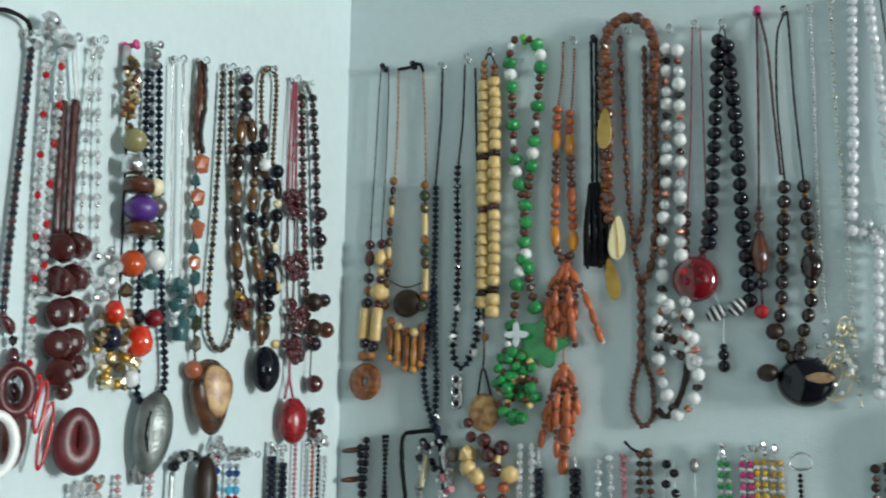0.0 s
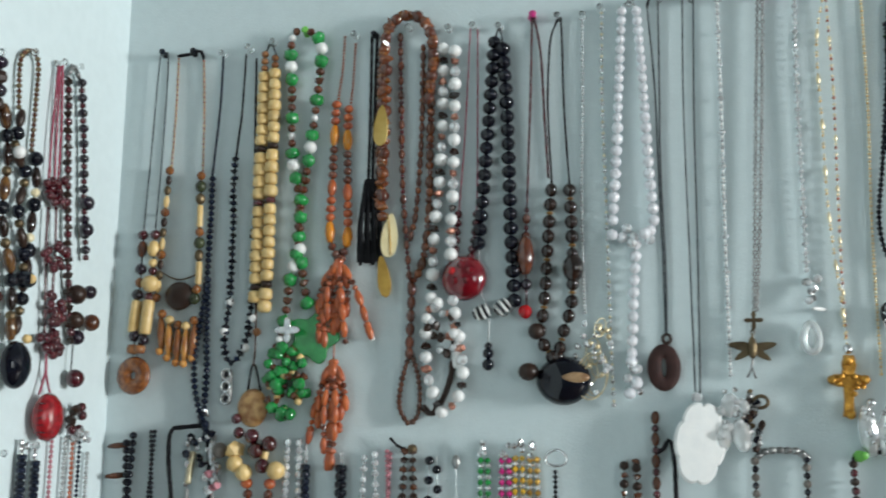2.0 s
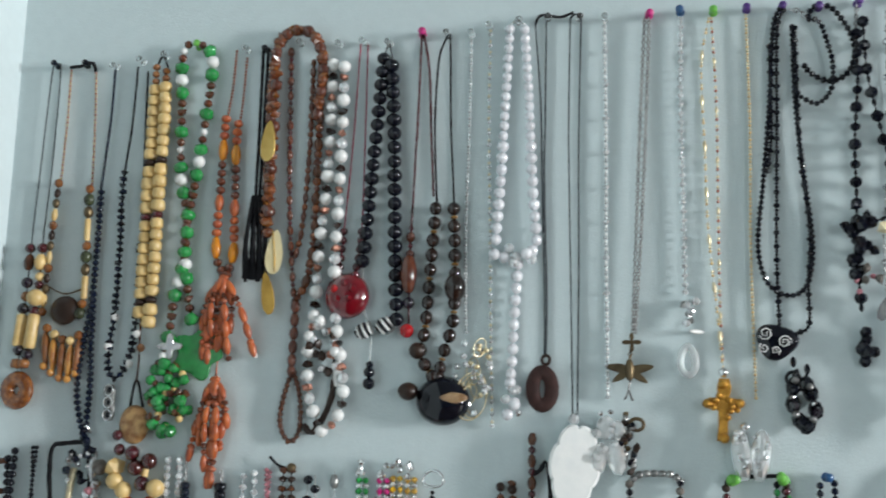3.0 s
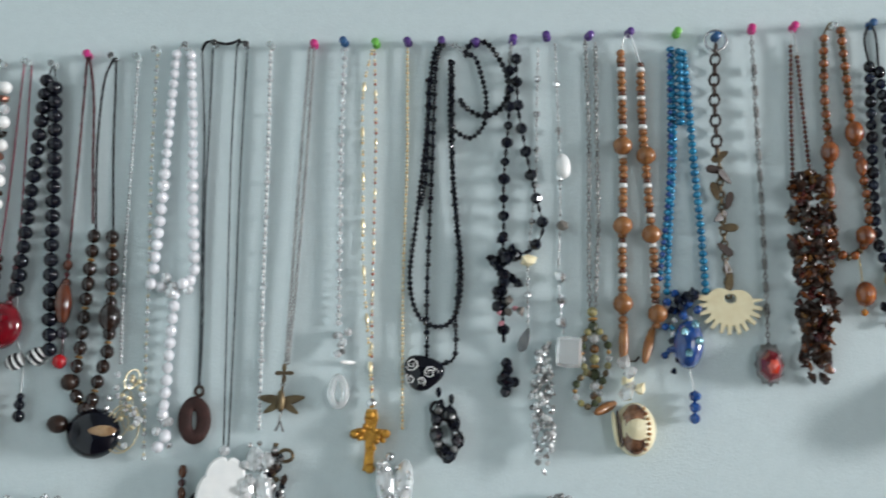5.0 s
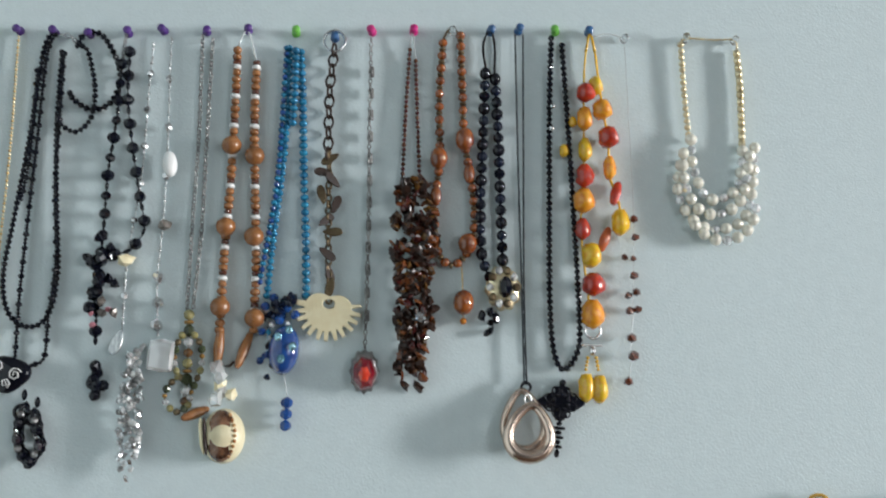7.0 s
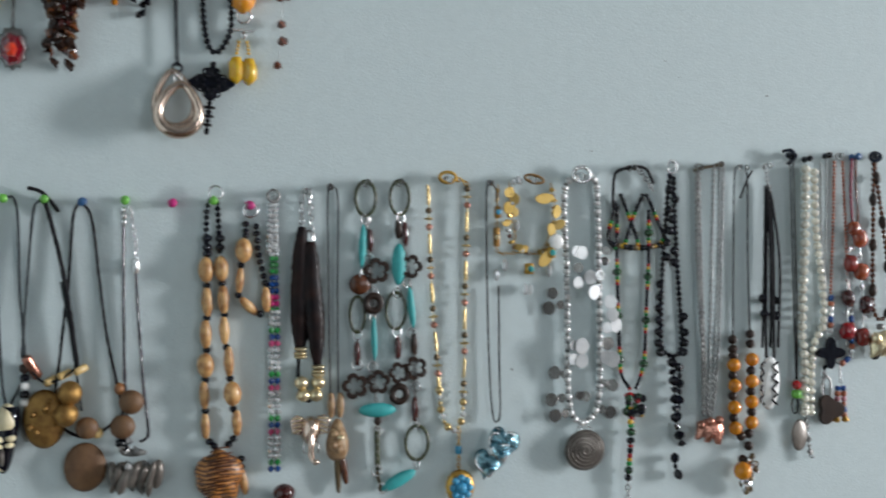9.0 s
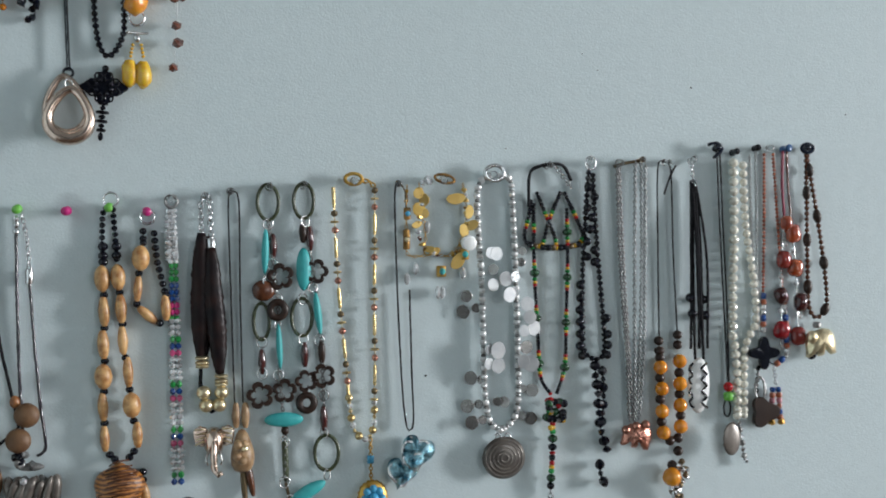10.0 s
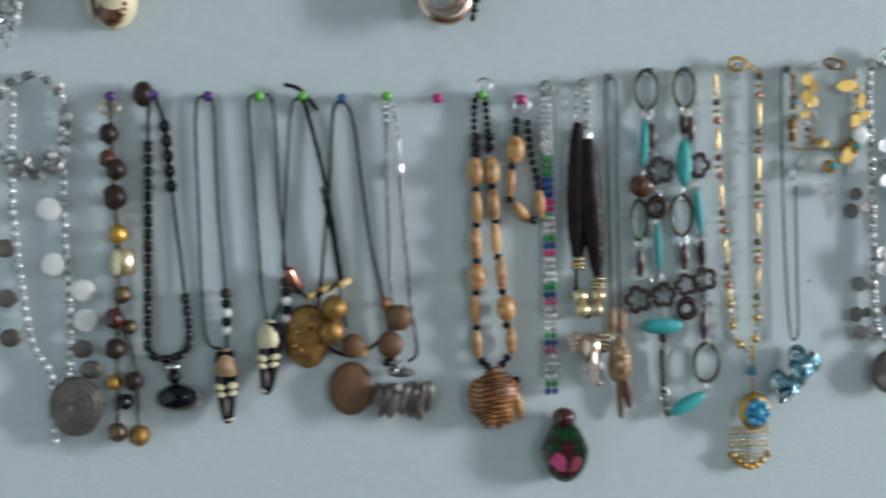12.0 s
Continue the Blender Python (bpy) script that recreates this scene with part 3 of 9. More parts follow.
# ---- push pins ----
for at, m, c in (
    ((0.626, 1.749), "magenta", "pink"), ((0.654, 1.750), "blue_pin", "blue"), ((0.683, 1.748), "green_pin", "green"), ((0.712, 1.749), "purple", "purple"),
    ((0.742, 1.748), "purple", "purple"), ((0.773, 1.747), "purple", "purple"), ((0.806, 1.748), "purple", "purple"), ((0.837, 1.751), "purple", "purple"),
    ((0.874, 1.751), "purple", "purple"), ((0.910, 1.753), "purple", "purple"), ((0.952, 1.751), "green_pin", "green"), ((0.986, 1.747), "blue_pin", "blue"),
    ((1.019, 1.753), "magenta", "pink"), ((1.055, 1.754), "magenta", "pink"), ((1.088, 1.755), "clear_pin", "clear"), ((1.122, 1.755), "blue_pin", "blue"), ((1.147, 1.756), "blue_pin", "blue"),
    ((1.180, 1.756), "green_pin", "green"), ((1.209, 1.756), "blue_pin", "blue"), ((1.240, 1.750), "clear_pin", "clear"), ((1.294, 1.750), "clear_pin", "clear"), ((1.338, 1.750), "clear_pin", "clear"),
    ((0.416, 1.743), "magenta", "pink"), ((0.043, 1.731), "navy", "dark blue"), ((0.075, 1.730), "black", "black"), ((0.107, 1.727), "clear_pin", "clear"), ((0.135, 1.730), "clear_pin", "clear"),
    ((0.158, 1.735), "clear_pin", "clear"), ((0.193, 1.743), "green_pin", "green"), ((0.243, 1.737), "clear_pin", "clear"), ((0.263, 1.736), "black", "black"), ((0.297, 1.741), "clear_pin", "clear"),
    ((0.336, 1.737), "clear_pin", "clear"), ((0.360, 1.738), "clear_pin", "clear"), ((0.385, 1.735), "clear_pin", "clear"), ((0.441, 1.740), "clear_pin", "clear"), ((0.463, 1.740), "clear_pin", "clear"),
    ((0.481, 1.746), "clear_pin", "clear"), ((0.507, 1.750), "clear_pin", "clear"), ((0.534, 1.752), "clear_pin", "clear"), ((0.563, 1.750), "clear_pin", "clear"), ((0.587, 1.748), "clear_pin", "clear"),
    ((1.149, 1.328), "magenta", "pink"), ((1.214, 1.327), "magenta", "pink"), ((1.109, 1.330), "green_pin", "green"), ((1.183, 1.331), "green_pin", "green"),
    ((0.972, 1.330), "purple", "purple"), ((0.899, 1.331), "purple", "purple"), ((0.931, 1.332), "purple", "purple"), ((1.074, 1.328), "blue_pin", "blue"), ((1.010, 1.330), "green_pin", "green"), ((1.043, 1.329), "green_pin", "green"),
    ((1.235, 1.337), "clear_pin", "clear"), ((1.265, 1.340), "clear_pin", "clear"), ((1.286, 1.344), "clear_pin", "clear"), ((1.318, 1.347), "clear_pin", "clear"), ((1.348, 1.348), "clear_pin", "clear"),
    ((1.393, 1.353), "clear_pin", "clear"), ((1.433, 1.350), "clear_pin", "clear"), ((1.473, 1.353), "clear_pin", "clear"), ((1.519, 1.358), "clear_pin", "clear"), ((1.570, 1.366), "clear_pin", "clear"),
    ((1.611, 1.368), "clear_pin", "clear"), ((1.640, 1.369), "clear_pin", "clear"), ((1.661, 1.370), "clear_pin", "clear"), ((1.685, 1.369), "clear_pin", "clear"), ((1.711, 1.370), "clear_pin", "clear"), ((1.736, 1.382), "navy", "dark blue"),
    ((1.753, 1.378), "black", "black"), ((1.776, 1.382), "black", "black"), ((1.790, 1.382), "clear_pin", "clear"), ((1.805, 1.381), "blue_pin", "blue"), ((1.827, 1.382), "navy", "dark blue"),
    ((0.688, 1.337), "green_pin", "green"), ((0.726, 1.340), "green_pin", "green"), ((0.761, 1.340), "blue_pin", "blue"),
):
    push_pin(at, m, c, "M", random.uniform(-8, 8), random.uniform(-10, 10))
for at, m, c in (((-0.389, 1.614), "magenta", "pink"), ((-0.359, 1.627), "silver", "silver"), ((-0.467, 1.592), "clear_pin", "clear"), ((-0.450, 1.596), "clear_pin", "clear"), ((-0.424, 1.605), "clear_pin", "clear"), ((-0.328, 1.627), "clear_pin", "clear"),
                 ((-0.295, 1.637), "clear_pin", "clear"), ((-0.254, 1.648), "clear_pin", "clear"), ((-0.230, 1.653), "clear_pin", "clear"), ((-0.184, 1.671), "clear_pin", "clear"), ((-0.137, 1.677), "clear_pin", "clear"), ((-0.111, 1.683), "clear_pin", "clear"), ((-0.490, 1.584), "clear_pin", "clear"),
                 ((-0.289, 1.328), "clear_pin", "clear"), ((-0.244, 1.338), "clear_pin", "clear"), ((-0.185, 1.334), "clear_pin", "clear"), ((-0.139, 1.340), "clear_pin", "clear"), ((-0.069, 1.349), "clear_pin", "clear"), ((-0.393, 1.312), "clear_pin", "clear"), ((-0.346, 1.317), "clear_pin", "clear")):
    push_pin(at, m, c, "L", random.uniform(-8, 8), random.uniform(-10, 10))

# ---- upper row of the long wall, from the corner on ----
n = Hung("bead_necklace", "grey cord necklace with cream beads and an amber ring", (0.043, 1.731))
n.cord([(0.043, 1.733), (0.039, 1.724), (0.035, 1.627), (0.032, 1.554), (0.031, 1.492), (0.028, 1.427)], 0.0007, "grey_cord")
n.cord([(0.043, 1.733), (0.048, 1.723), (0.047, 1.627), (0.044, 1.553), (0.043, 1.492), (0.032, 1.427)], 0.0007, "grey_cord")
for at, sh, m, w, l in (((0.032, 1.545), "ball", "maroon", 0.009, 0.009), ((0.032, 1.531), "barrel", "wood_brown", 0.009, 0.014), ((0.032, 1.511), "ball", "purple_dark", 0.010, 0.010), ((0.031, 1.498), "ball", "wood_orange", 0.008, 0.009), ((0.030, 1.486), "ball", "purple_dark", 0.010, 0.010),
                        ((0.028, 1.465), "tube", "cream", 0.009, 0.028), ((0.029, 1.446), "ball", "purple_dark", 0.010, 0.010), ((0.028, 1.433), "ring", "wood_orange", 0.010, 0.008),
                        ((0.045, 1.545), "ball", "maroon", 0.009, 0.009), ((0.044, 1.531), "barrel", "cream", 0.010, 0.014), ((0.044, 1.517), "ball", "cream", 0.008, 0.008), ((0.044, 1.509), "ball", "maroon", 0.008, 0.008), ((0.044, 1.496), "ball", "cream", 0.015, 0.015), ((0.042, 1.483), "ball", "maroon", 0.009, 0.009),
                        ((0.041, 1.464), "tube", "cream", 0.010, 0.030), ((0.038, 1.442), "ball", "purple_dark", 0.010, 0.010), ((0.035, 1.433), "ring", "wood_orange", 0.010, 0.007)):
    n.bead(at, sh, m, w * 1.18, l * 1.1, 5)
n.piece("ring_pendant", torus_data(0.0098, 0.0108, 0.0076, 28, 10, 0.6), "amber_mottled", (0.030, 1.408), 0.008, label="amber brown stone ring")

n = Hung("bead_necklace", "fine orange bead necklace with an amber fringe", (0.075, 1.730))
n.cord([(0.058, 1.728), (0.070, 1.729), (0.082, 1.732), (0.086, 1.723)], 0.0018, "black_cord", name="clasp")
l = [(0.058, 1.727), (0.058, 1.673), (0.056, 1.609), (0.053, 1.559), (0.051, 1.503), (0.049, 1.481)]
n.beads(l, [("seed", "coral", 0.0028, 0.0024), ("seed", "gold", 0.0028, 0.0024)], 0, 0.46)
n.beads(l, [("ball", "amber", 0.009, 0.009), ("ball", "wood_dark", 0.006, 0.010), ("ball", "bronze", 0.007, 0.010), ("barrel", "cream", 0.006, 0.012)], 0.46, 1)
l = [(0.085, 1.723), (0.088, 1.671), (0.090, 1.597), (0.091, 1.541), (0.092, 1.502), (0.089, 1.481)]
n.beads(l, [("seed", "coral", 0.0028, 0.0024), ("seed", "gold", 0.0028, 0.0024)], 0, 0.48)
n.beads(l, [("ball", "amber", 0.009, 0.009), ("ball", "green_dark", 0.011, 0.012), ("ball", "bronze", 0.009, 0.012), ("tube", "cream", 0.006, 0.022)], 0.48, 1)
n.cord([(0.050, 1.509), (0.071, 1.500), (0.091, 1.505)], 0.0008, "bronze", name="chain")
n.piece("stone", dome_data(0.030, 0.028, 0.007), "wood_dark", (0.073, 1.484), 0.008, label="dark brown flat stone")
for i, at in enumerate(((0.056, 1.448), (0.064, 1.442), (0.073, 1.437), (0.081, 1.436), (0.089, 1.441))):
    n.bead(at, "barrel", "amber_bright" if i % 2 else "amber", 0.0085, 0.030, -4 + 2 * i, name="fringe_bead")
    n.bead((at[0], at[1] + 0.019), "ball", "cream" if i % 2 else "amber", 0.009)
    n.bead((at[0] - 0.001, at[1] - 0.017), "ball", "amber_bright", 0.008)

n = Hung("bead_necklace", "dark navy faceted bead necklace ending in a double strand", (0.107, 1.727))
n.cord([(0.107, 1.724), (0.106, 1.671), (0.101, 1.602)], 0.0013, "navy")
n.beads([(0.101, 1.602), (0.101, 1.546), (0.099, 1.486), (0.092, 1.438), (0.092, 1.400), (0.101, 1.364)], [("facet", "navy", 0.0068, 0.0055)], cord="black_cord")
n.beads([(0.101, 1.502), (0.102, 1.448), (0.104, 1.406), (0.102, 1.364)], [("facet", "navy", 0.0068, 0.0055)], cord="black_cord")
n.bead((0.104, 1.374), "barrel", "silver", 0.005, 0.013, -35, name="charm")
n.cluster((0.102, 1.343), 0.028, 0.04, 16, [("facet", "navy", 0.008, 0.008), ("chip", "black", 0.009, 0.009), ("ball", "crystal", 0.005, 0.005)], 0.01, seed=4)

n = Hung("bead_necklace", "black chip bead necklace with white beads and a carved silver bar", (0.134, 1.729))
l = [(0.131, 1.725), (0.129, 1.664), (0.124, 1.607), (0.125, 1.546), (0.125, 1.486), (0.121, 1.443), (0.126, 1.420), (0.137, 1.427), (0.145, 1.453), (0.147, 1.512), (0.145, 1.595), (0.143, 1.669), (0.142, 1.720)]
n.cord(l, 0.0011, "black_cord")
n.beads(l, [("chip", "black", 0.0088, 0.006), ("chip2", "navy", 0.008, 0.006)], 0.17, 0.72, out=0.008)
for at in ((0.125, 1.477), (0.120, 1.449), (0.148, 1.461), (0.142, 1.433)):
    n.bead(at, "ball", "white_bead", 0.0085)
n.piece("bar", dome_data(0.014, 0.044, 0.003, seg=20, shape=lambda a: 1 - 0.25 * abs(math.cos(2 * a))), "silver_old", (0.125, 1.397), 0.006, label="carved silver bar")
for k in (-1, 0, 1):
    p = (0.125, 1.397)
    n.piece("bar_ring", torus_data(0.0042, 0.0050, 0.0009, 16, 5), "silver", (p[0], p[1] + 0.0115 * k), 0.0098)
    n.piece("bar_slot", dome_data(0.005, 0.006, 0.001, seg=10), "black", (p[0], p[1] + 0.0115 * k), 0.0088)

n = Hung("bone_necklace", "double strand cream bone bead necklace with brown spacers", (0.158, 1.735))
pat = [("tile", "cream", 0.0125, 0.0105)] * 7 + [("ring", "wood_dark", 0.011, 0.006)] + [("tile", "cream", 0.0135, 0.0115)] * 4 + [("ring", "maroon", 0.011, 0.006)]
n.beads([(0.152, 1.726), (0.152, 1.657), (0.151, 1.589), (0.151, 1.534), (0.151, 1.477)], [("ball", "wood_orange", 0.008, 0.007)] * 3 + pat * 4)
n.beads([(0.163, 1.721), (0.164, 1.656), (0.163, 1.589), (0.163, 1.523), (0.161, 1.469)], [("ball", "amber", 0.008, 0.007)] * 2 + pat * 4, out=0.011)
n.cord([(0.152, 1.726), (0.157, 1.735), (0.163, 1.721)], 0.001, "black_cord")
n.cord([(0.151, 1.477), (0.152, 1.437), (0.151, 1.416)], 0.001, "wood_brown")
n.cord([(0.146, 1.393), (0.151, 1.419), (0.159, 1.393)], 0.0012, "black_cord")
n.bead((0.153, 1.448), "ball", "wood_orange", 0.008)
n.piece("disc_pendant", dome_data(0.030, 0.036, 0.005), "wood_light", (0.152, 1.377), 0.008, label="round tan wooden disc")

n = Hung("glass_necklace", "green glass necklace with white and brown beads", (0.193, 1.743))
pat = [("ball", "wood_brown", 0.0085, 0.008), ("ball", "white_bead", 0.007, 0.007), ("ball", "red_brown", 0.0085, 0.008), ("nugget", "green", 0.0145, 0.012), ("ball", "white_bead", 0.0125, 0.012), ("nugget", "green", 0.0140, 0.014), ("ball", "wood_brown", 0.009, 0.008), ("chip3", "wood_brown", 0.011, 0.010), ("ball", "red_brown", 0.009, 0.008), ("nugget", "green", 0.0145, 0.013)]
n.beads([(0.186, 1.747), (0.179, 1.731), (0.181, 1.684), (0.184, 1.616), (0.193, 1.571), (0.192, 1.528), (0.185, 1.495), (0.181, 1.458), (0.172, 1.427)], pat, cord="green", gap=0.0)
n.beads([(0.196, 1.745), (0.210, 1.726), (0.206, 1.666), (0.199, 1.604), (0.192, 1.555), (0.196, 1.511), (0.204, 1.469)], pat[2:] + pat[:2], cord="green", gap=0.0)
n.piece("flower", plate_data(radial(40, lambda a: 0.022 + 0.004 * math.cos(5 * a)), 0.004), "green", (0.209, 1.442), 0.007, label="flat green glass flower")
n.piece("charm", plate_data(radial(24, lambda a: 0.009 + 0.004 * math.cos(4 * a)), 0.003), "silver", (0.187, 1.448), 0.018, label="small silver flower charm")
n.cluster((0.184, 1.401), 0.044, 0.066, 66, [("nugget", "green", 0.010, 0.010), ("nugget", "green", 0.0125, 0.011), ("chip3", "wood_brown", 0.008, 0.008), ("ball", "cream", 0.007, 0.007), ("chip", "wood_brown", 0.009, 0.009)], 0.011, seed=2)

n = Hung("bead_necklace", "orange clay bead necklace with long bead tassels", (0.243, 1.737))
pat = [("seed", "coral", 0.003, 0.003)]
for l in ([(0.232, 1.738), (0.230, 1.699), (0.226, 1.665), (0.224, 1.598), (0.223, 1.538), (0.231, 1.516)], [(0.243, 1.730), (0.241, 1.687), (0.238, 1.647), (0.239, 1.586), (0.240, 1.537), (0.235, 1.516)]):
    n.beads(l, pat, 0, 0.3)
    n.beads(l, [("ball", "orange", 0.0095, 0.008)] * 3 + [("barrel", "orange_gloss", 0.010, 0.020)] + [("ball", "red_brown", 0.009, 0.008)] * 4 + [("barrel", "orange", 0.009, 0.016)], 0.3, 1)
for top, strands in (((0.233, 1.515), (((0.215, 1.484), (0.215, 1.444)), ((0.219, 1.484), (0.220, 1.440)), ((0.224, 1.487), (0.224, 1.446)), ((0.227, 1.484), (0.229, 1.449)), ((0.233, 1.484), (0.232, 1.454)), ((0.237, 1.481), (0.240, 1.436)), ((0.241, 1.489), (0.241, 1.468)), ((0.251, 1.484), (0.263, 1.447)))),
                     ((0.230, 1.421), (((0.215, 1.385), (0.208, 1.352)), ((0.219, 1.395), (0.216, 1.362)), ((0.224, 1.380), (0.222, 1.339)), ((0.228, 1.375), (0.226, 1.328)), ((0.231, 1.375), (0.229, 1.325)), ((0.234, 1.380), (0.231, 1.337)), ((0.238, 1.388), (0.236, 1.357)), ((0.240, 1.401), (0.242, 1.378))))):
    for i, (mid, e) in enumerate(strands):
        n.beads([(top[0], top[1], 0.011), (mid[0], mid[1], 0.009 + 0.003 * (i % 3)), (e[0], e[1], 0.008)], [("chip", "orange", 0.0072, 0.0065), ("ball", "orange", 0.0070, 0.0065), ("barrel", "orange", 0.0074, 0.016), ("chip2", "red_brown", 0.0072, 0.0065), ("seed", "coral", 0.0065, 0.005)][i % 3:] + [("barrel", "orange", 0.0074, 0.015)] * (1 + i % 2), cord="coral", name="tassel_bead")
n.bead((0.265, 1.441), "ball", "white_bead", 0.006)
n.cord([(0.233, 1.516), (0.230, 1.468), (0.229, 1.421)], 0.001, "coral")

n = Hung("tassel_necklace", "black cord necklace with a thick black thread tassel", (0.263, 1.736))
for i, l in enumerate(([(0.260, 1.734), (0.260, 1.663), (0.259, 1.588)], [(0.265, 1.734), (0.264, 1.663), (0.263, 1.588)])):
    n.cord(l, 0.0016, "black_cord")
for i in range(11):
    f = (i - 5) / 5
    a, b = (0.261, 1.591), (0.262, 1.506)
    n.cord([(a[0] + 0.004 * f, a[1], 0.008), (b[0] + 0.0105 * f, (a[1] + b[1]) / 2, 0.009 + 0.003 * (i % 3)), (b[0] + 0.011 * f, b[1] + 0.006 * random.random(), 0.008)], 0.0016, "black_cord", name="tassel_thread")

n = Hung("wood_necklace", "long brown wooden bead necklace with gold leaves and a looped end", (0.297, 1.741))
pat = [("nugget", "resin_brown", 0.0125, 0.010), ("chip", "resin_brown", 0.0135, 0.009), ("nugget", "red_brown", 0.012, 0.013), ("chip2", "amber", 0.011, 0.008)]
l = [(0.271, 1.553), (0.273, 1.607), (0.272, 1.674), (0.275, 1.731), (0.285, 1.748), (0.302, 1.751), (0.315, 1.741), (0.322, 1.711), (0.317, 1.661)]
n.cord(l, 0.0028, "red_brown", f0=0.0, f1=1.0, rough=0.25, out=0.009)
n.beads(l, pat, 0.02, 0.98, out=0.011, gap=-0.0045)
n.beads([(0.277, 1.713), (0.276, 1.651), (0.275, 1.591), (0.275, 1.553)], pat[1:] + pat[:1], out=0.013)
n.beads([(0.288, 1.736), (0.290, 1.662), (0.292, 1.590), (0.296, 1.536), (0.301, 1.488)], [("barrel", "red_brown", 0.0065, 0.009), ("seed", "maroon", 0.005, 0.005)], cord="red_brown")
n.beads([(0.320, 1.711), (0.319, 1.633), (0.318, 1.552), (0.312, 1.509), (0.303, 1.491)], [("nugget", "resin_brown", 0.0085, 0.009), ("chip", "red_brown", 0.0085, 0.008), ("barrel", "wood_brown", 0.009, 0.012)], cord="red_brown", cord_r=0.002, gap=-0.001)
n.beads([(0.311, 1.723), (0.310, 1.633), (0.306, 1.563), (0.300, 1.531)], [("nugget", "resin_brown", 0.006, 0.007), ("barrel", "red_brown", 0.006, 0.010)], cord="red_brown", cord_r=0.0015)
n.beads([(0.303, 1.491), (0.302, 1.457), (0.301, 1.426)], [("barrel", "red_brown", 0.009, 0.012)])
n.beads([(0.301, 1.426), (0.294, 1.401), (0.292, 1.378), (0.301, 1.363), (0.310, 1.373), (0.310, 1.401), (0.303, 1.426)], [("seed", "wood_brown", 0.006, 0.005)], cord="red_brown", least=0.0065, cord_r=0.002)
leaf = lambda w, h: plate_data([(w * math.sin(2 * math.pi * k / 28) * (0.75 + 0.25 * math.cos(2 * math.pi * k / 28)), -h * math.cos(2 * math.pi * k / 28)) for k in range(28)], 0.0015, 0.0004)
n.piece("leaf_pendant", leaf(0.0100, 0.021), "gold_cream", (0.283, 1.535), 0.016, 4, "pale gold leaf", tip=18)
n.cord([(0.2815, 1.555, 0.0185), (0.2835, 1.535, 0.0175), (0.2845, 1.516, 0.0175)], 0.0005, "gold_matte", name="leaf_rib")
n.piece("leaf_pendant", leaf(0.008, 0.020), "gold_matte", (0.277, 1.497), 0.013, -8, "dull gold leaf")
n.piece("gold_bar", leaf(0.009, 0.020), "gold_leaf", (0.274, 1.640), 0.020, 3, "gold oval plate")

n = Hung("bead_necklace", "chunky white and smoky glass bead necklace", (0.336, 1.737))
pat = [("ball", "white_bead", 0.0130, 0.0125), ("chip", "brown_glass", 0.011, 0.009), ("ball", "white_bead", 0.0120, 0.0115), ("chip2", "copper", 0.010, 0.009), ("ball", "crystal", 0.011, 0.011)]
l = [(0.331, 1.722), (0.331, 1.660), (0.329, 1.594), (0.324, 1.541), (0.322, 1.483), (0.317, 1.436), (0.320, 1.401), (0.332, 1.373)]
n.beads(l, pat, cord="rubber_band")
n.beads([(0.343, 1.718), (0.343, 1.659), (0.342, 1.594), (0.340, 1.530), (0.342, 1.477), (0.350, 1.426), (0.351, 1.396), (0.342, 1.378)], pat[2:] + pat[:2], out=0.012, cord="rubber_band")
n.cluster((0.330, 1.447), 0.034, 0.055, 24, [("chip", "wood_dark", 0.010, 0.010), ("ball", "crystal", 0.008, 0.008), ("chip2", "copper", 0.009, 0.009), ("ball", "white_bead", 0.010, 0.010)], 0.010, seed=6)
n.cord([(0.343, 1.441), (0.339, 1.401), (0.324, 1.372), (0.314, 1.378)], 0.003, "wood_dark", name="leather_loop")
n.bead((0.345, 1.424), "barrel", "white_bead", 0.010, 0.024)

n = Hung("flower_necklace", "dark red bead necklace with a red glass flower", (0.360, 1.738))
for l in ([(0.357, 1.736), (0.352, 1.631), (0.346, 1.551), (0.343, 1.514)], [(0.364, 1.735), (0.364, 1.631), (0.363, 1.550), (0.358, 1.514)]):
    n.cord(l, 0.0008, "pink_red")
    n.beads(l, [("ball", "maroon", 0.008, 0.008)], 0.8, 1)
f = n.piece("flower", dome_data(0.042, 0.042, 0.011, seg=32), "red_glass", (0.352, 1.494), 0.010, label="domed round dark red glass flower")
for k in range(5):
    a = math.radians(90 + 72 * k)
    p = (0.351, 1.493)
    n.bead((p[0] + 0.009 * math.cos(a), p[1] + 0.004 + 0.008 * math.sin(a)), "facet", "red" if k == 1 else "red_glass", 0.0075, out=0.019, name="glass_stud")

n = Hung("bead_necklace", "round glossy black bead necklace with crystal ends", (0.385, 1.735))
n.beads([(0.381, 1.725), (0.377, 1.669), (0.372, 1.603), (0.368, 1.550), (0.365, 1.521)], [("ball", "black", 0.0135, 0.0126)], cord="black_cord")
n.beads([(0.388, 1.718), (0.392, 1.657), (0.394, 1.592), (0.396, 1.523), (0.399, 1.466)], [("ball", "black", 0.0140, 0.0130)], cord="black_cord")
n.cord([(0.381, 1.725), (0.385, 1.735), (0.388, 1.718)], 0.0008, "black_cord")
n.cord([(0.365, 1.521), (0.369, 1.477), (0.387, 1.459), (0.398, 1.466)], 0.0007, "rubber_band")
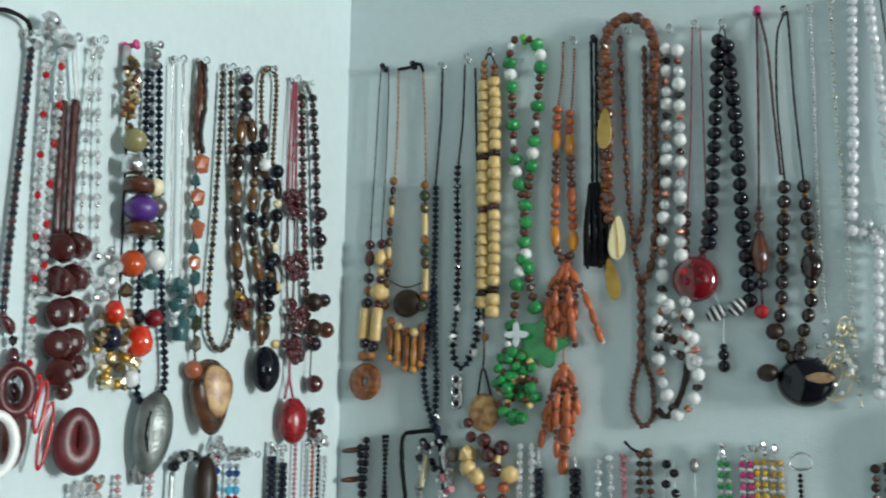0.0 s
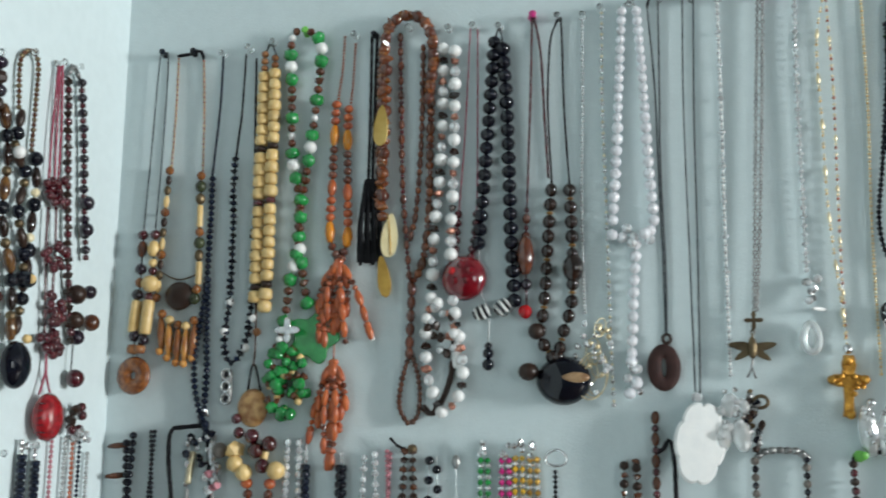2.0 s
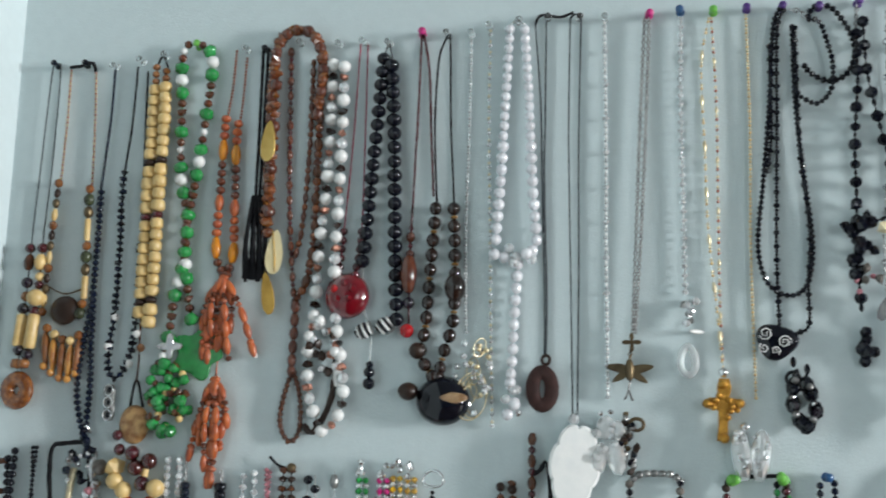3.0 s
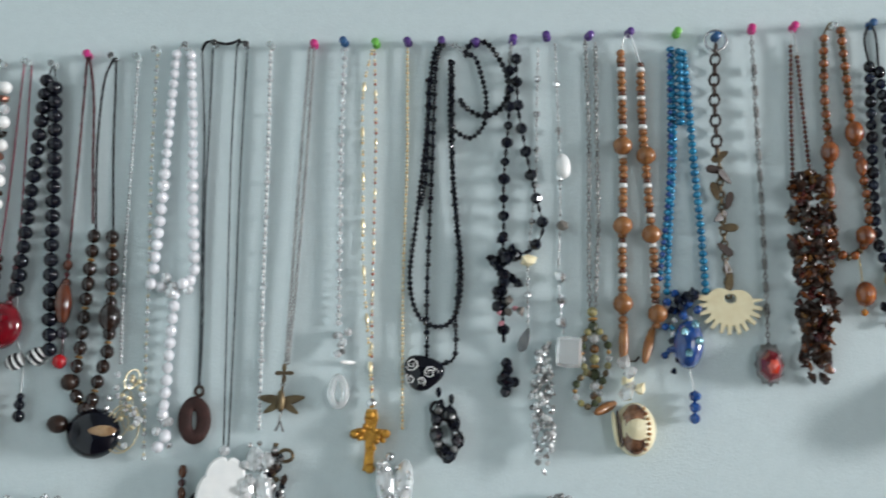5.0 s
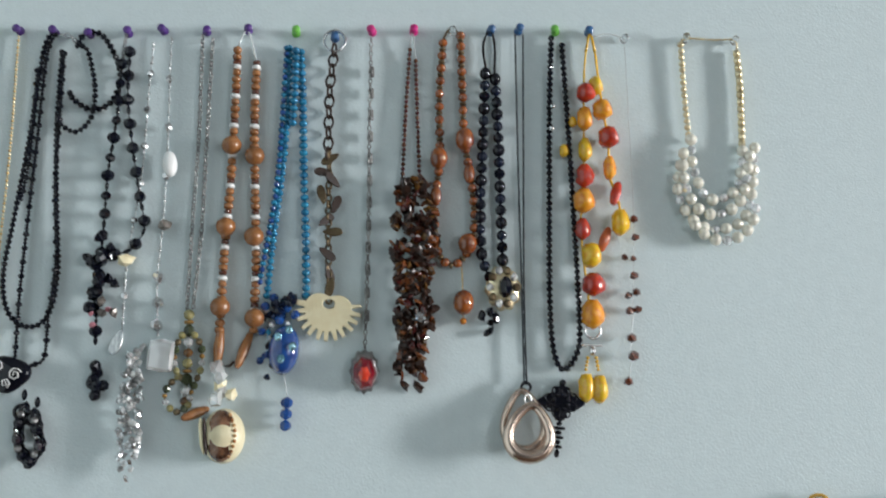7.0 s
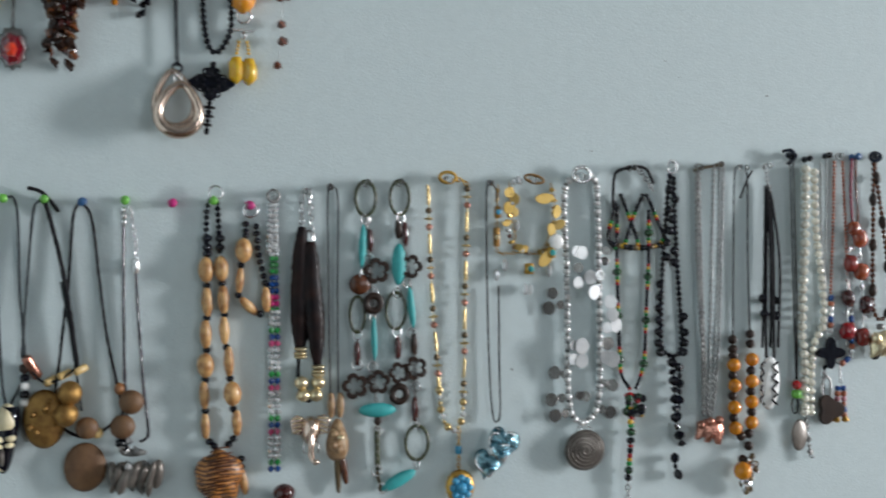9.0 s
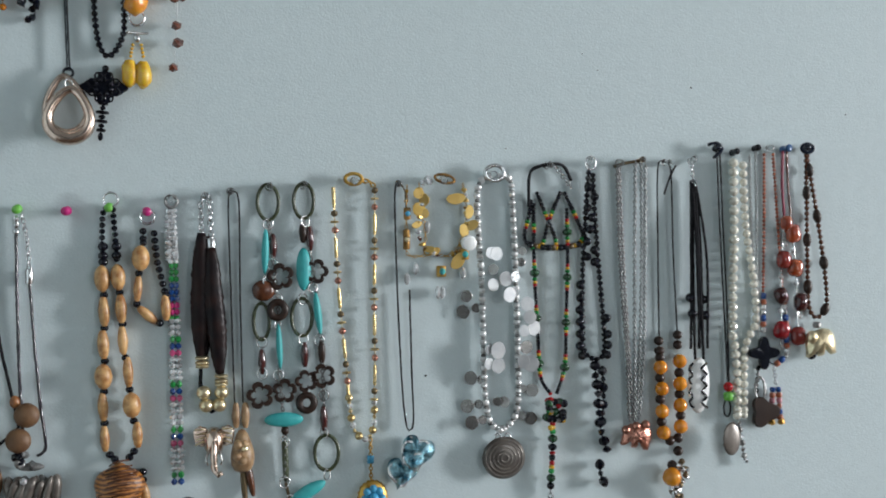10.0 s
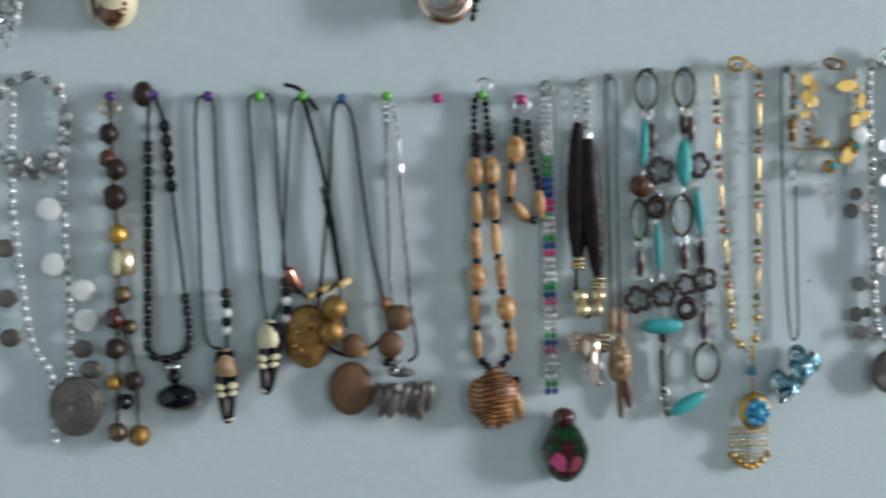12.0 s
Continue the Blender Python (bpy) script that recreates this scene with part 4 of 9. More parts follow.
for a, b in (((0.361, 1.459), (0.375, 1.465)), ((0.381, 1.462), (0.394, 1.472))):
    n.beads([a, b], [("ring", "black", 0.008, 0.0018), ("ring", "white_bead", 0.0135, 0.0032), ("ring", "black", 0.0155, 0.0014), ("ring", "white_bead", 0.0155, 0.0032), ("ring", "black", 0.0145, 0.0014), ("ring", "white_bead", 0.0120, 0.0028)], out=0.010, name="striped_bead", least=0.001)
n.cord([(0.375, 1.457), (0.374, 1.436), (0.374, 1.411)], 0.0006, "rubber_band")
for at, w in (((0.374, 1.432), 0.007), ((0.374, 1.425), 0.010), ((0.374, 1.415), 0.011)):
    n.bead(at, "ball", "black", w)

n = Hung("cord_necklace", "dark red cord necklace with brown and red beads", (0.416, 1.743))
l = [(0.416, 1.742), (0.414, 1.667), (0.411, 1.586), (0.409, 1.528), (0.409, 1.456)]
n.cord(l, 0.0013, "maroon")
n.cord([(0.418, 1.742), (0.424, 1.705), (0.427, 1.639), (0.430, 1.585)], 0.0014, "maroon")
n.beads(l, [("seed", "maroon", 0.006, 0.006), ("ball", "red_brown", 0.009, 0.010)], 0.64, 0.74)
n.bead((0.409, 1.513), "barrel", "red_brown", 0.016, 0.034)
n.bead((0.409, 1.487), "ball", "purple_dark", 0.011)
n.bead((0.408, 1.462), "ball", "red", 0.013)

n = Hung("bead_necklace", "black cord necklace of brown glass beads with a striped oval stone", (0.441, 1.740))
n.cord([(0.441, 1.740), (0.433, 1.716), (0.430, 1.655), (0.433, 1.580)], 0.0011, "black_cord")
n.cord([(0.443, 1.740), (0.444, 1.715), (0.445, 1.655), (0.449, 1.579)], 0.0011, "black_cord")
pat = [("ball", "brown_glass", 0.0120, 0.0135), ("ball", "brown_glass", 0.0125, 0.0130), ("ring", "gold_antique", 0.0065, 0.0024), ("ball", "brown_glass", 0.0120, 0.0130)]
n.beads([(0.433, 1.580), (0.429, 1.523), (0.425, 1.466), (0.421, 1.441), (0.432, 1.421)], pat)
n.beads([(0.449, 1.579), (0.451, 1.522), (0.450, 1.471), (0.443, 1.446), (0.437, 1.421)], pat[1:] + pat[:1])
n.bead((0.452, 1.500), "ball", "brown_glass", 0.020, 0.026)
n.bead((0.418, 1.444), "ball", "wood_dark", 0.015)
n.piece("stone_pendant", dome_data(0.048, 0.043, 0.013, seg=30), "black", (0.442, 1.400), 0.011, label="large black oval stone")
n.piece("stripe", dome_data(0.030, 0.010, 0.003, seg=16), "bone_tan", (0.451, 1.402), 0.0215, label="gold stripe across the stone")
n.bead((0.411, 1.408), "ball", "wood_dark", 0.019, 0.016)

n = Hung("hoop_necklace", "thin clear bead strand with pale gold hoops", (0.463, 1.740))
n.beads([(0.463, 1.739), (0.462, 1.654), (0.460, 1.574), (0.460, 1.506), (0.461, 1.461)], [("seed", "crystal", 0.003, 0.003), ("seed", "rubber_band", 0.0025, 0.003)], cord="rubber_band")
for i, (at, r) in enumerate((((0.468, 1.426), 0.017), ((0.473, 1.413), 0.015), ((0.466, 1.406), 0.013), ((0.475, 1.446), 0.013))):
    n.piece("hoop", torus_data(r * 0.45, r * 0.7, 0.0005, 22, 5), "gold_pale", at, 0.006 + 0.003 * i, 10 * i, tip=25 * i - 30)
for k in range(3):
    n.piece("hoop", torus_data(0.0095 + 0.0022 * k, 0.0165 + 0.0022 * k, 0.0006, 28, 5), "gold_pale", (0.470 - 0.0015 * k, 1.404), 0.007 + 0.002 * k, 6 * k, tip=20)
n.cluster((0.468, 1.421), 0.034, 0.075, 40, [("facet", "crystal", 0.006, 0.006), ("ball", "gold_pale", 0.0048, 0.0048), ("facet", "silver", 0.005, 0.005)], 0.010, seed=9)

n = Hung("bead_necklace", "thin gold and clear bead strand", (0.481, 1.746))
n.beads([(0.481, 1.744), (0.480, 1.653), (0.482, 1.547), (0.483, 1.466), (0.485, 1.379)], [("seed", "gold_pale", 0.0026, 0.003), ("seed", "crystal", 0.0036, 0.004), ("gap", "", 0.001, 0.003)], cord="rubber_band", cord_r=0.0004)

n = Hung("pearl_necklace", "white pearl necklace joining into one long strand", (0.507, 1.750))
n.beads([(0.500, 1.746), (0.496, 1.679), (0.492, 1.604), (0.487, 1.539)], [("ball", "pearl", 0.0090, 0.0090)] * 12 + [("ball", "pearl", 0.0105, 0.0105)] * 30, cord="rubber_band")
n.beads([(0.513, 1.745), (0.517, 1.678), (0.520, 1.603), (0.524, 1.542)], [("ball", "pearl", 0.0090, 0.0090)] * 12 + [("ball", "pearl", 0.0105, 0.0105)] * 30, cord="rubber_band")
n.cord([(0.500, 1.746), (0.506, 1.751), (0.513, 1.745)], 0.001, "silver", name="clasp")
n.cluster((0.505, 1.528), 0.040, 0.018, 8, [("ball", "pearl", 0.0105, 0.0105), ("ball", "crystal", 0.010, 0.010)], 0.010, seed=3)
n.beads([(0.508, 1.526), (0.505, 1.485), (0.503, 1.445), (0.501, 1.416)], [("ball", "pearl", 0.0100, 0.0105)], cord="rubber_band")
n.cluster((0.500, 1.401), 0.024, 0.032, 9, [("ball", "pearl", 0.0105, 0.0105), ("ball", "crystal", 0.009, 0.009), ("facet", "silver", 0.006, 0.006)], 0.010, seed=5)

n = Hung("cord_necklace", "grey cord necklace with a brown oval wooden ring", (0.534, 1.752))
n.cord([(0.523, 1.746), (0.528, 1.664), (0.529, 1.598), (0.531, 1.489), (0.531, 1.439)], 0.0009, "grey_cord")
n.cord([(0.533, 1.747), (0.532, 1.659), (0.531, 1.598), (0.533, 1.489), (0.532, 1.439)], 0.0009, "grey_cord")
n.cord([(0.523, 1.746), (0.528, 1.754), (0.546, 1.751), (0.558, 1.755)], 0.0014, "black_cord")
n.piece("bail", torus_data(0.0035, 0.004, 0.0015, 12, 6), "wood_dark", (0.532, 1.436), 0.007)
n.piece("ring_pendant", torus_data(0.0082, 0.0142, 0.0064, 34, 10, 0.5), "oxblood_matte", (0.529, 1.411), 0.008, label="dark brown oval wooden ring")

n = Hung("cord_necklace", "grey cord necklace with a large white shell flower", (0.563, 1.750))
n.cord([(0.555, 1.749), (0.553, 1.639), (0.554, 1.509), (0.555, 1.387)], 0.0008, "grey_cord")
n.cord([(0.565, 1.749), (0.562, 1.639), (0.561, 1.509), (0.559, 1.387)], 0.0008, "grey_cord")
n.cord([(0.555, 1.749), (0.560, 1.754), (0.565, 1.749)], 0.0012, "black_cord")
n.piece("flower", plate_data([(x * 0.9, z * 1.45) for x, z in radial(96, lambda a: 0.0215 + 0.0032 * math.sqrt(abs(math.cos(3 * a + 0.4))) + 0.0012 * math.sin(2 * a))], 0.006, 0.002), "shell_white", (0.557, 1.346), 0.016, 2, label="white shell flower", tip=12)
n.bead((0.556, 1.385), "facet", "crystal", 0.010)

n = Hung("crystal_necklace", "white bead chain with a bunch of clear crystals", (0.587, 1.748))
n.beads([(0.586, 1.745), (0.586, 1.638), (0.585, 1.538), (0.585, 1.470), (0.585, 1.404)], [("seed", "white_bead", 0.0032, 0.003), ("seed", "crystal", 0.0036, 0.003)] * 4 + [("facet", "crystal", 0.0052, 0.005)], cord="rubber_band", cord_r=0.001)
for at, w, h, tt in (((0.576, 1.352), 0.018, 0.030, 12), ((0.592, 1.353), 0.017, 0.030, -10), ((0.583, 1.378), 0.016, 0.022, 4), ((0.594, 1.377), 0.012, 0.016, -20)):
    n.piece("crystal_drop", dome_data(w, h, 0.006, seg=9, back=0.9), "crystal_clear", at, 0.011, tt, smooth=False)
n.cluster((0.583, 1.367), 0.036, 0.050, 16, [("facet", "crystal", 0.007, 0.007), ("facet", "silver", 0.005, 0.005), ("facet", "crystal_clear", 0.009, 0.009)], 0.013, seed=8)

n = Hung("chain_necklace", "double dull silver chain with a bronze winged charm", (0.626, 1.749))
n.chain([(0.622, 1.744), (0.616, 1.638), (0.611, 1.538), (0.607, 1.460)], 0.0040, "silver_old")
n.chain([(0.626, 1.744), (0.621, 1.638), (0.615, 1.538), (0.609, 1.460)], 0.0040, "silver_old")
n.piece("star", plate_data(radial(32, lambda a: 0.0052 + 0.0032 * math.cos(4 * a)), 0.003), "bronze", (0.606, 1.451), 0.008)
n.chain([(0.605, 1.444), (0.604, 1.434)], 0.004, "bronze")
for dx, dz, w, h, tt in ((0.0105, 0.0015, 0.0048, 0.0100, 80), (-0.0105, 0.002, 0.0050, 0.0100, -82), (0.008, -0.006, 0.0040, 0.0085, 125), (-0.008, -0.0055, 0.0040, 0.0085, -122)):
    n.piece("wing", leaf(w, h), "bronze", (0.604 + dx, 1.427 + dz), 0.008, tt)
n.bead((0.604, 1.427), "barrel", "bronze", 0.008, 0.018, out=0.010, name="wing_body")
n.cord([(0.604, 1.419), (0.602, 1.408), (0.599, 1.402)], 0.0009, "silver_old")
n.cord([(0.603, 1.410), (0.606, 1.401)], 0.0009, "silver_old")
n.cluster((0.602, 1.365), 0.015, 0.056, 30, [("chip", "wood_dark", 0.008, 0.007), ("facet", "silver_old", 0.006, 0.006), ("chip2", "black", 0.008, 0.006), ("chip3", "bronze", 0.006, 0.006)], 0.009, seed=71)
n.piece("key_charm", torus_data(0.006, 0.005, 0.0016, 14, 6), "bronze", (0.609, 1.381), 0.008)

n = Hung("crystal_necklace", "clear crystal bead strand with a glass drop", (0.654, 1.750))
n.beads([(0.654, 1.746), (0.652, 1.663), (0.652, 1.577), (0.652, 1.494)], [("facet", "crystal", 0.0045, 0.0045), ("seed", "silver", 0.003, 0.003)], cord="rubber_band")
n.cluster((0.655, 1.480), 0.014, 0.045, 8, [("facet", "crystal", 0.008, 0.008), ("chip", "silver_old", 0.007, 0.007)], 0.008, seed=12)
n.bead((0.661, 1.460), "barrel", "white_bead", 0.004, 0.016, 90)
n.piece("drop", torus_data(0.0070, 0.012, 0.0036, 22, 8, 1, 0.3), "crystal_clear", (0.653, 1.435), 0.008, label="clear glass teardrop")

n = Hung("chain_necklace", "fine gold and coral bead chain with a gold cross", (0.683, 1.748))
n.beads([(0.681, 1.744), (0.683, 1.663), (0.682, 1.577), (0.681, 1.489), (0.682, 1.422)], [("seed", "gold_pale", 0.0028, 0.003), ("seed", "coral", 0.003, 0.003), ("gap", "", 0.001, 0.003)] * 4 + [("ball", "gold_pale", 0.003, 0.007)], cord="rubber_band", cord_r=0.0003)
n.beads([(0.679, 1.744), (0.671, 1.699), (0.672, 1.623), (0.673, 1.548), (0.679, 1.470), (0.682, 1.422)], [("seed", "gold_pale", 0.0028, 0.003), ("seed", "cream", 0.0028, 0.003), ("gap", "", 0.001, 0.004)] * 3 + [("barrel", "gold_pale", 0.0036, 0.010)], cord="rubber_band", cord_r=0.0003)
n.bead((0.682, 1.425), "ball", "silver", 0.009)
cross = [(0.0042, 0.026), (0.006, 0.018), (0.0046, 0.010), (0.012, 0.0095), (0.0165, 0.0055), (0.012, 0.000), (0.0044, -0.001), (0.0038, -0.014), (0.0048, -0.026), (-0.0048, -0.026), (-0.0038, -0.014), (-0.0044, -0.001), (-0.012, 0.000), (-0.0165, 0.0055), (-0.012, 0.0095), (-0.0046, 0.010), (-0.006, 0.018), (-0.0042, 0.026)]
n.piece("cross_pendant", plate_data(cross, 0.005, 0.0015), "gold_orange", (0.681, 1.394), 0.008, 3, "ornate gold cross")
for u, v in ((0.0, 0.021), (0.013, 0.005), (-0.013, 0.005), (0.0, -0.024)):
    n.bead(((0.681, 1.394)[0] + u, (0.681, 1.394)[1] + v), "ball", "gold_orange", 0.009, 0.008, out=0.010)
n.cluster((0.681, 1.397), 0.024, 0.022, 9, [("seed", "gold_orange", 0.0055, 0.0055)], 0.011, seed=2)

n = Hung("crystal_necklace", "pale fine chain with long clear crystal drops", (0.712, 1.749))
n.beads([(0.711, 1.745), (0.711, 1.637), (0.708, 1.528), (0.708, 1.404)], [("seed", "gold_pale", 0.0028, 0.003), ("seed", "cream", 0.0028, 0.003)], cord="rubber_band", cord_r=0.0003)
for at, tt in (((0.694, 1.361), -5), ((0.710, 1.361), 6)):
    n.piece("crystal_drop", dome_data(0.017, 0.044, 0.008, seg=10, shape=lambda a: 1 - 0.22 * math.sin(a), back=0.8), "crystal_clear", at, 0.010, tt, smooth=False)
    n.cluster(at, 0.012, 0.036, 9, [("facet", "silver", 0.0045, 0.0045), ("facet", "crystal", 0.005, 0.005)], 0.018, seed=int(tt) + 90)
n.bead((0.698, 1.380), "ball", "silver", 0.008)

n = Hung("bead_necklace", "long black bead necklace looped several times", (0.742, 1.748))
B = [("facet", "black", 0.0058, 0.005), ("seed", "black", 0.004, 0.003), ("seed", "black", 0.004, 0.003)]
n.beads([(0.741, 1.749), (0.734, 1.730), (0.728, 1.658), (0.720, 1.587), (0.714, 1.533), (0.721, 1.501), (0.739, 1.490), (0.754, 1.501), (0.759, 1.537), (0.755, 1.587), (0.750, 1.658), (0.750, 1.730)], [("facet", "black", 0.0052, 0.0045)], cord="black_cord", cord_r=0.0012, least=0.005)
n.beads([(0.744, 1.748), (0.737, 1.725), (0.734, 1.647), (0.731, 1.577), (0.729, 1.518), (0.729, 1.465)], B, cord="black_cord", cord_r=0.001)
n.beads([(0.752, 1.731), (0.752, 1.678), (0.752, 1.612), (0.757, 1.547), (0.754, 1.499), (0.753, 1.465), (0.743, 1.458)], B, cord="black_cord", cord_r=0.001)
n.beads([(0.730, 1.715), (0.729, 1.637), (0.724, 1.597)], B, cord="black_cord")
n.piece("heart_pendant", dome_data(0.034, 0.030, 0.004, seg=36, shape=lambda a: 1 + 0.10 * math.cos(3 * a - 1.2)), "black", (0.726, 1.451), 0.008, 10, "flat black heart with white scrolls")
for (x, z), r, a0 in (((0.7168, 1.4578), 0.0060, 200), ((0.7321, 1.4503), 0.0056, 20), ((0.7152, 1.4453), 0.0046, 120), ((0.7247, 1.4430), 0.0042, 300)):
    n.cord([(x + r * (1 - k / 20) * math.cos(math.radians(a0 + 42 * k)), z + r * (1 - k / 20) * math.sin(math.radians(a0 + 42 * k)), 0.0126) for k in range(18)], 0.0006, "white_bead", name="scroll", rough=0.05)
for at in ((0.739, 1.434), (0.750, 1.428)):
    n.bead(at, "facet", "black", 0.005, 0.009)
for l in ([(0.740, 1.421), (0.737, 1.407), (0.738, 1.393), (0.743, 1.384)], [(0.750, 1.416), (0.753, 1.402), (0.755, 1.391), (0.748, 1.381)]):
    n.chain(l, 0.0125, "black", wire=0.17, gap=0.6)
    n.beads(l, [("facet", "silver_old", 0.0065, 0.006), ("facet", "black", 0.0085, 0.008), ("chip", "silver", 0.005, 0.005), ("facet", "purple_dark", 0.008, 0.008)], out=0.012)
for at in ((0.738, 1.420), (0.748, 1.415)):
    n.piece("loop", torus_data(0.0055, 0.0055, 0.0016, 16, 6), "black", at, 0.008)

n = Hung("bracelet", "black bead bracelet looped over a pin", (0.773, 1.747), "M", "bracelet")
n.beads([(0.763, 1.736), (0.769, 1.747), (0.783, 1.746), (0.796, 1.727), (0.802, 1.706), (0.795, 1.685), (0.779, 1.678), (0.764, 1.686), (0.759, 1.693)], [("facet", "black", 0.006, 0.0052)], cord="black_cord", cord_r=0.001)
n.beads([(0.762, 1.734), (0.772, 1.732), (0.778, 1.714), (0.782, 1.693), (0.780, 1.670), (0.768, 1.657), (0.754, 1.664), (0.751, 1.670)], [("seed", "black", 0.005, 0.004), ("facet", "black", 0.0055, 0.005)], cord="black_cord", out=0.010)
n.chain([(0.750, 1.745), (0.758, 1.743), (0.763, 1.735)], 0.005, "silver", name="clasp")

n = Hung("bead_necklace", "black bead strand with small drops hanging from it", (0.806, 1.748))
n.chain([(0.805, 1.745), (0.803, 1.724), (0.802, 1.698)], 0.004, "silver_old")
n.beads([(0.803, 1.724), (0.802, 1.678), (0.797, 1.622), (0.796, 1.572), (0.794, 1.528), (0.795, 1.479)], [("facet", "black", 0.011, 0.010), ("seed", "black", 0.004, 0.008), ("facet", "black", 0.009, 0.008), ("seed", "black_cord", 0.003, 0.006)], cord="black_cord")
n.beads([(0.809, 1.735), (0.810, 1.688), (0.816, 1.647), (0.824, 1.606), (0.830, 1.574), (0.819, 1.556), (0.806, 1.552)], [("facet", "black", 0.011, 0.010), ("seed", "black", 0.004, 0.008), ("gap", "", 0.001, 0.003)], cord="black_cord")
n.cluster((0.797, 1.537), 0.026, 0.060, 18, [("facet", "black", 0.011, 0.011), ("chip", "black", 0.010, 0.010)], 0.010, seed=14)
n.cluster((0.798, 1.501), 0.024, 0.022, 8, [("chip", "smoke_disc", 0.009, 0.009), ("chip2", "rose", 0.006, 0.006), ("facet", "black", 0.010, 0.010)], 0.012, seed=15)
n.cluster((0.799, 1.446), 0.012, 0.030, 8, [("facet", "black", 0.010, 0.010)], 0.008, seed=16)

n = Hung("silver_necklace", "silver bead strand with a dense silver charm tassel", (0.837, 1.751))
n.beads([(0.829, 1.740), (0.827, 1.693), (0.825, 1.622), (0.817, 1.547), (0.816, 1.489)], [("seed", "silver", 0.003, 0.004), ("seed", "chain_grey", 0.003, 0.004), ("gap", "", 0.001, 0.004)] * 2 + [("facet", "silver", 0.007, 0.007)], cord="chain_grey")
n.bead((0.817, 1.546), "chip", "ivory", 0.015, 0.013)
n.piece("charm", leaf(0.006, 0.011), "silver", (0.813, 1.478), 0.010, 20)
n.bead((0.829, 1.467), "tube", "silver", 0.006, 0.024, 35, name="charm")
n.cluster((0.827, 1.418), 0.019, 0.112, 130, [("chip", "silver", 0.0070, 0.005), ("facet", "crystal_clear", 0.006, 0.006), ("chip2", "silver_old", 0.006, 0.005), ("chip3", "silver", 0.0055, 0.009), ("facet", "silver_old", 0.005, 0.005), ("chip", "white_bead", 0.005, 0.007)], 0.010, seed=17)

n = Hung("silver_necklace", "grey chain with a white oval and a clear square stone", (0.843, 1.749))
l = [(0.844, 1.745), (0.845, 1.688), (0.846, 1.626), (0.845, 1.577), (0.843, 1.527), (0.846, 1.484)]
n.beads(l, [("seed", "chain_grey", 0.0025, 0.004), ("seed", "silver", 0.003, 0.003), ("gap", "", 0.001, 0.004)] * 3 + [("facet", "silver", 0.008, 0.008)], cord="chain_grey")
n.piece("oval_bead", dome_data(0.013, 0.023, 0.005, seg=18, back=0.8), "shell_white", (0.849, 1.630), 0.010, -6, "white oval bead")
n.bead((0.847, 1.577), "chip", "smoke_disc", 0.013, 0.012)
for at in ((0.845, 1.532), (0.845, 1.511), (0.844, 1.493)):
    n.bead(at, "facet", "silver", 0.010, 0.010)
n.piece("square_crystal", plate_data([(0.0105, 0.0125), (0.0, 0.0135), (-0.0100, 0.0120), (-0.0110, 0.0), (-0.0100, -0.0120), (0.0, -0.0135), (0.0105, -0.0125), (0.0112, 0.0)], 0.008, 0.0028), "crystal_clear", (0.850, 1.467), 0.011, 4, "clear square faceted crystal")
n.cluster((0.850, 1.467), 0.014, 0.018, 5, [("facet", "silver", 0.004, 0.004)], 0.007, seed=77)

n = Hung("chain_necklace", "double grey metal chain with green and brown beads", (0.874, 1.751))
n.chain([(0.871, 1.745), (0.872, 1.662), (0.870, 1.576), (0.869, 1.508)], 0.0046, "silver_old")
n.chain([(0.880, 1.742), (0.879, 1.662), (0.878, 1.576), (0.874, 1.508)], 0.0046, "silver_old")
n.beads([(0.871, 1.506), (0.872, 1.470), (0.871, 1.430)], [("ball", "olive_glass", 0.009, 0.009), ("ring", "gold_antique", 0.008, 0.003), ("facet", "green_dark", 0.010, 0.010), ("facet", "crystal_clear", 0.009, 0.009), ("ball", "tiger_eye", 0.008, 0.008)], cord="bronze")
for l in ([(0.868, 1.487), (0.862, 1.474), (0.862, 1.458), (0.868, 1.447)], [(0.875, 1.487), (0.883, 1.474), (0.883, 1.456), (0.877, 1.440), (0.874, 1.427)], [(0.867, 1.452), (0.857, 1.442), (0.855, 1.430), (0.864, 1.421), (0.873, 1.425)]):
    n.beads(l, [("ball", "olive_glass", 0.0065, 0.0065), ("facet", "bronze", 0.006, 0.006), ("facet", "green_dark", 0.007, 0.007), ("seed", "gold_antique", 0.005, 0.004), ("facet", "crystal_clear", 0.006, 0.006)], cord="bronze", out=0.009)

n = Hung("wood_necklace", "orange wooden bead necklace with large balls and a cowrie shell", (0.910, 1.753))
pat = [("ball", "wood_orange", 0.0085, 0.007), ("ring", "wood_orange", 0.008, 0.005), ("ring", "red_brown", 0.007, 0.004), ("ring", "white_bead", 0.008, 0.004), ("ring", "wood_orange", 0.0075, 0.005)]
n.beads([(0.902, 1.737), (0.902, 1.687), (0.901, 1.621), (0.898, 1.552), (0.897, 1.489)], pat, cord="wood_brown")
n.beads([(0.919, 1.724), (0.919, 1.672), (0.922, 1.606), (0.925, 1.547), (0.925, 1.489)], pat[2:] + pat[:2], cord="wood_brown")
n.cord([(0.902, 1.737), (0.910, 1.752), (0.919, 1.724)], 0.0008, "rubber_band")
for at in ((0.901, 1.647), (0.899, 1.576), (0.897, 1.508), (0.921, 1.638), (0.923, 1.568), (0.926, 1.499)):
    n.bead(at, "ball", "wood_orange", 0.0175, 0.0165, out=0.011)
n.bead((0.897, 1.475), "barrel", "wood_orange", 0.009, 0.034, 3)
n.bead((0.918, 1.473), "barrel", "wood_orange", 0.009, 0.034, 24)
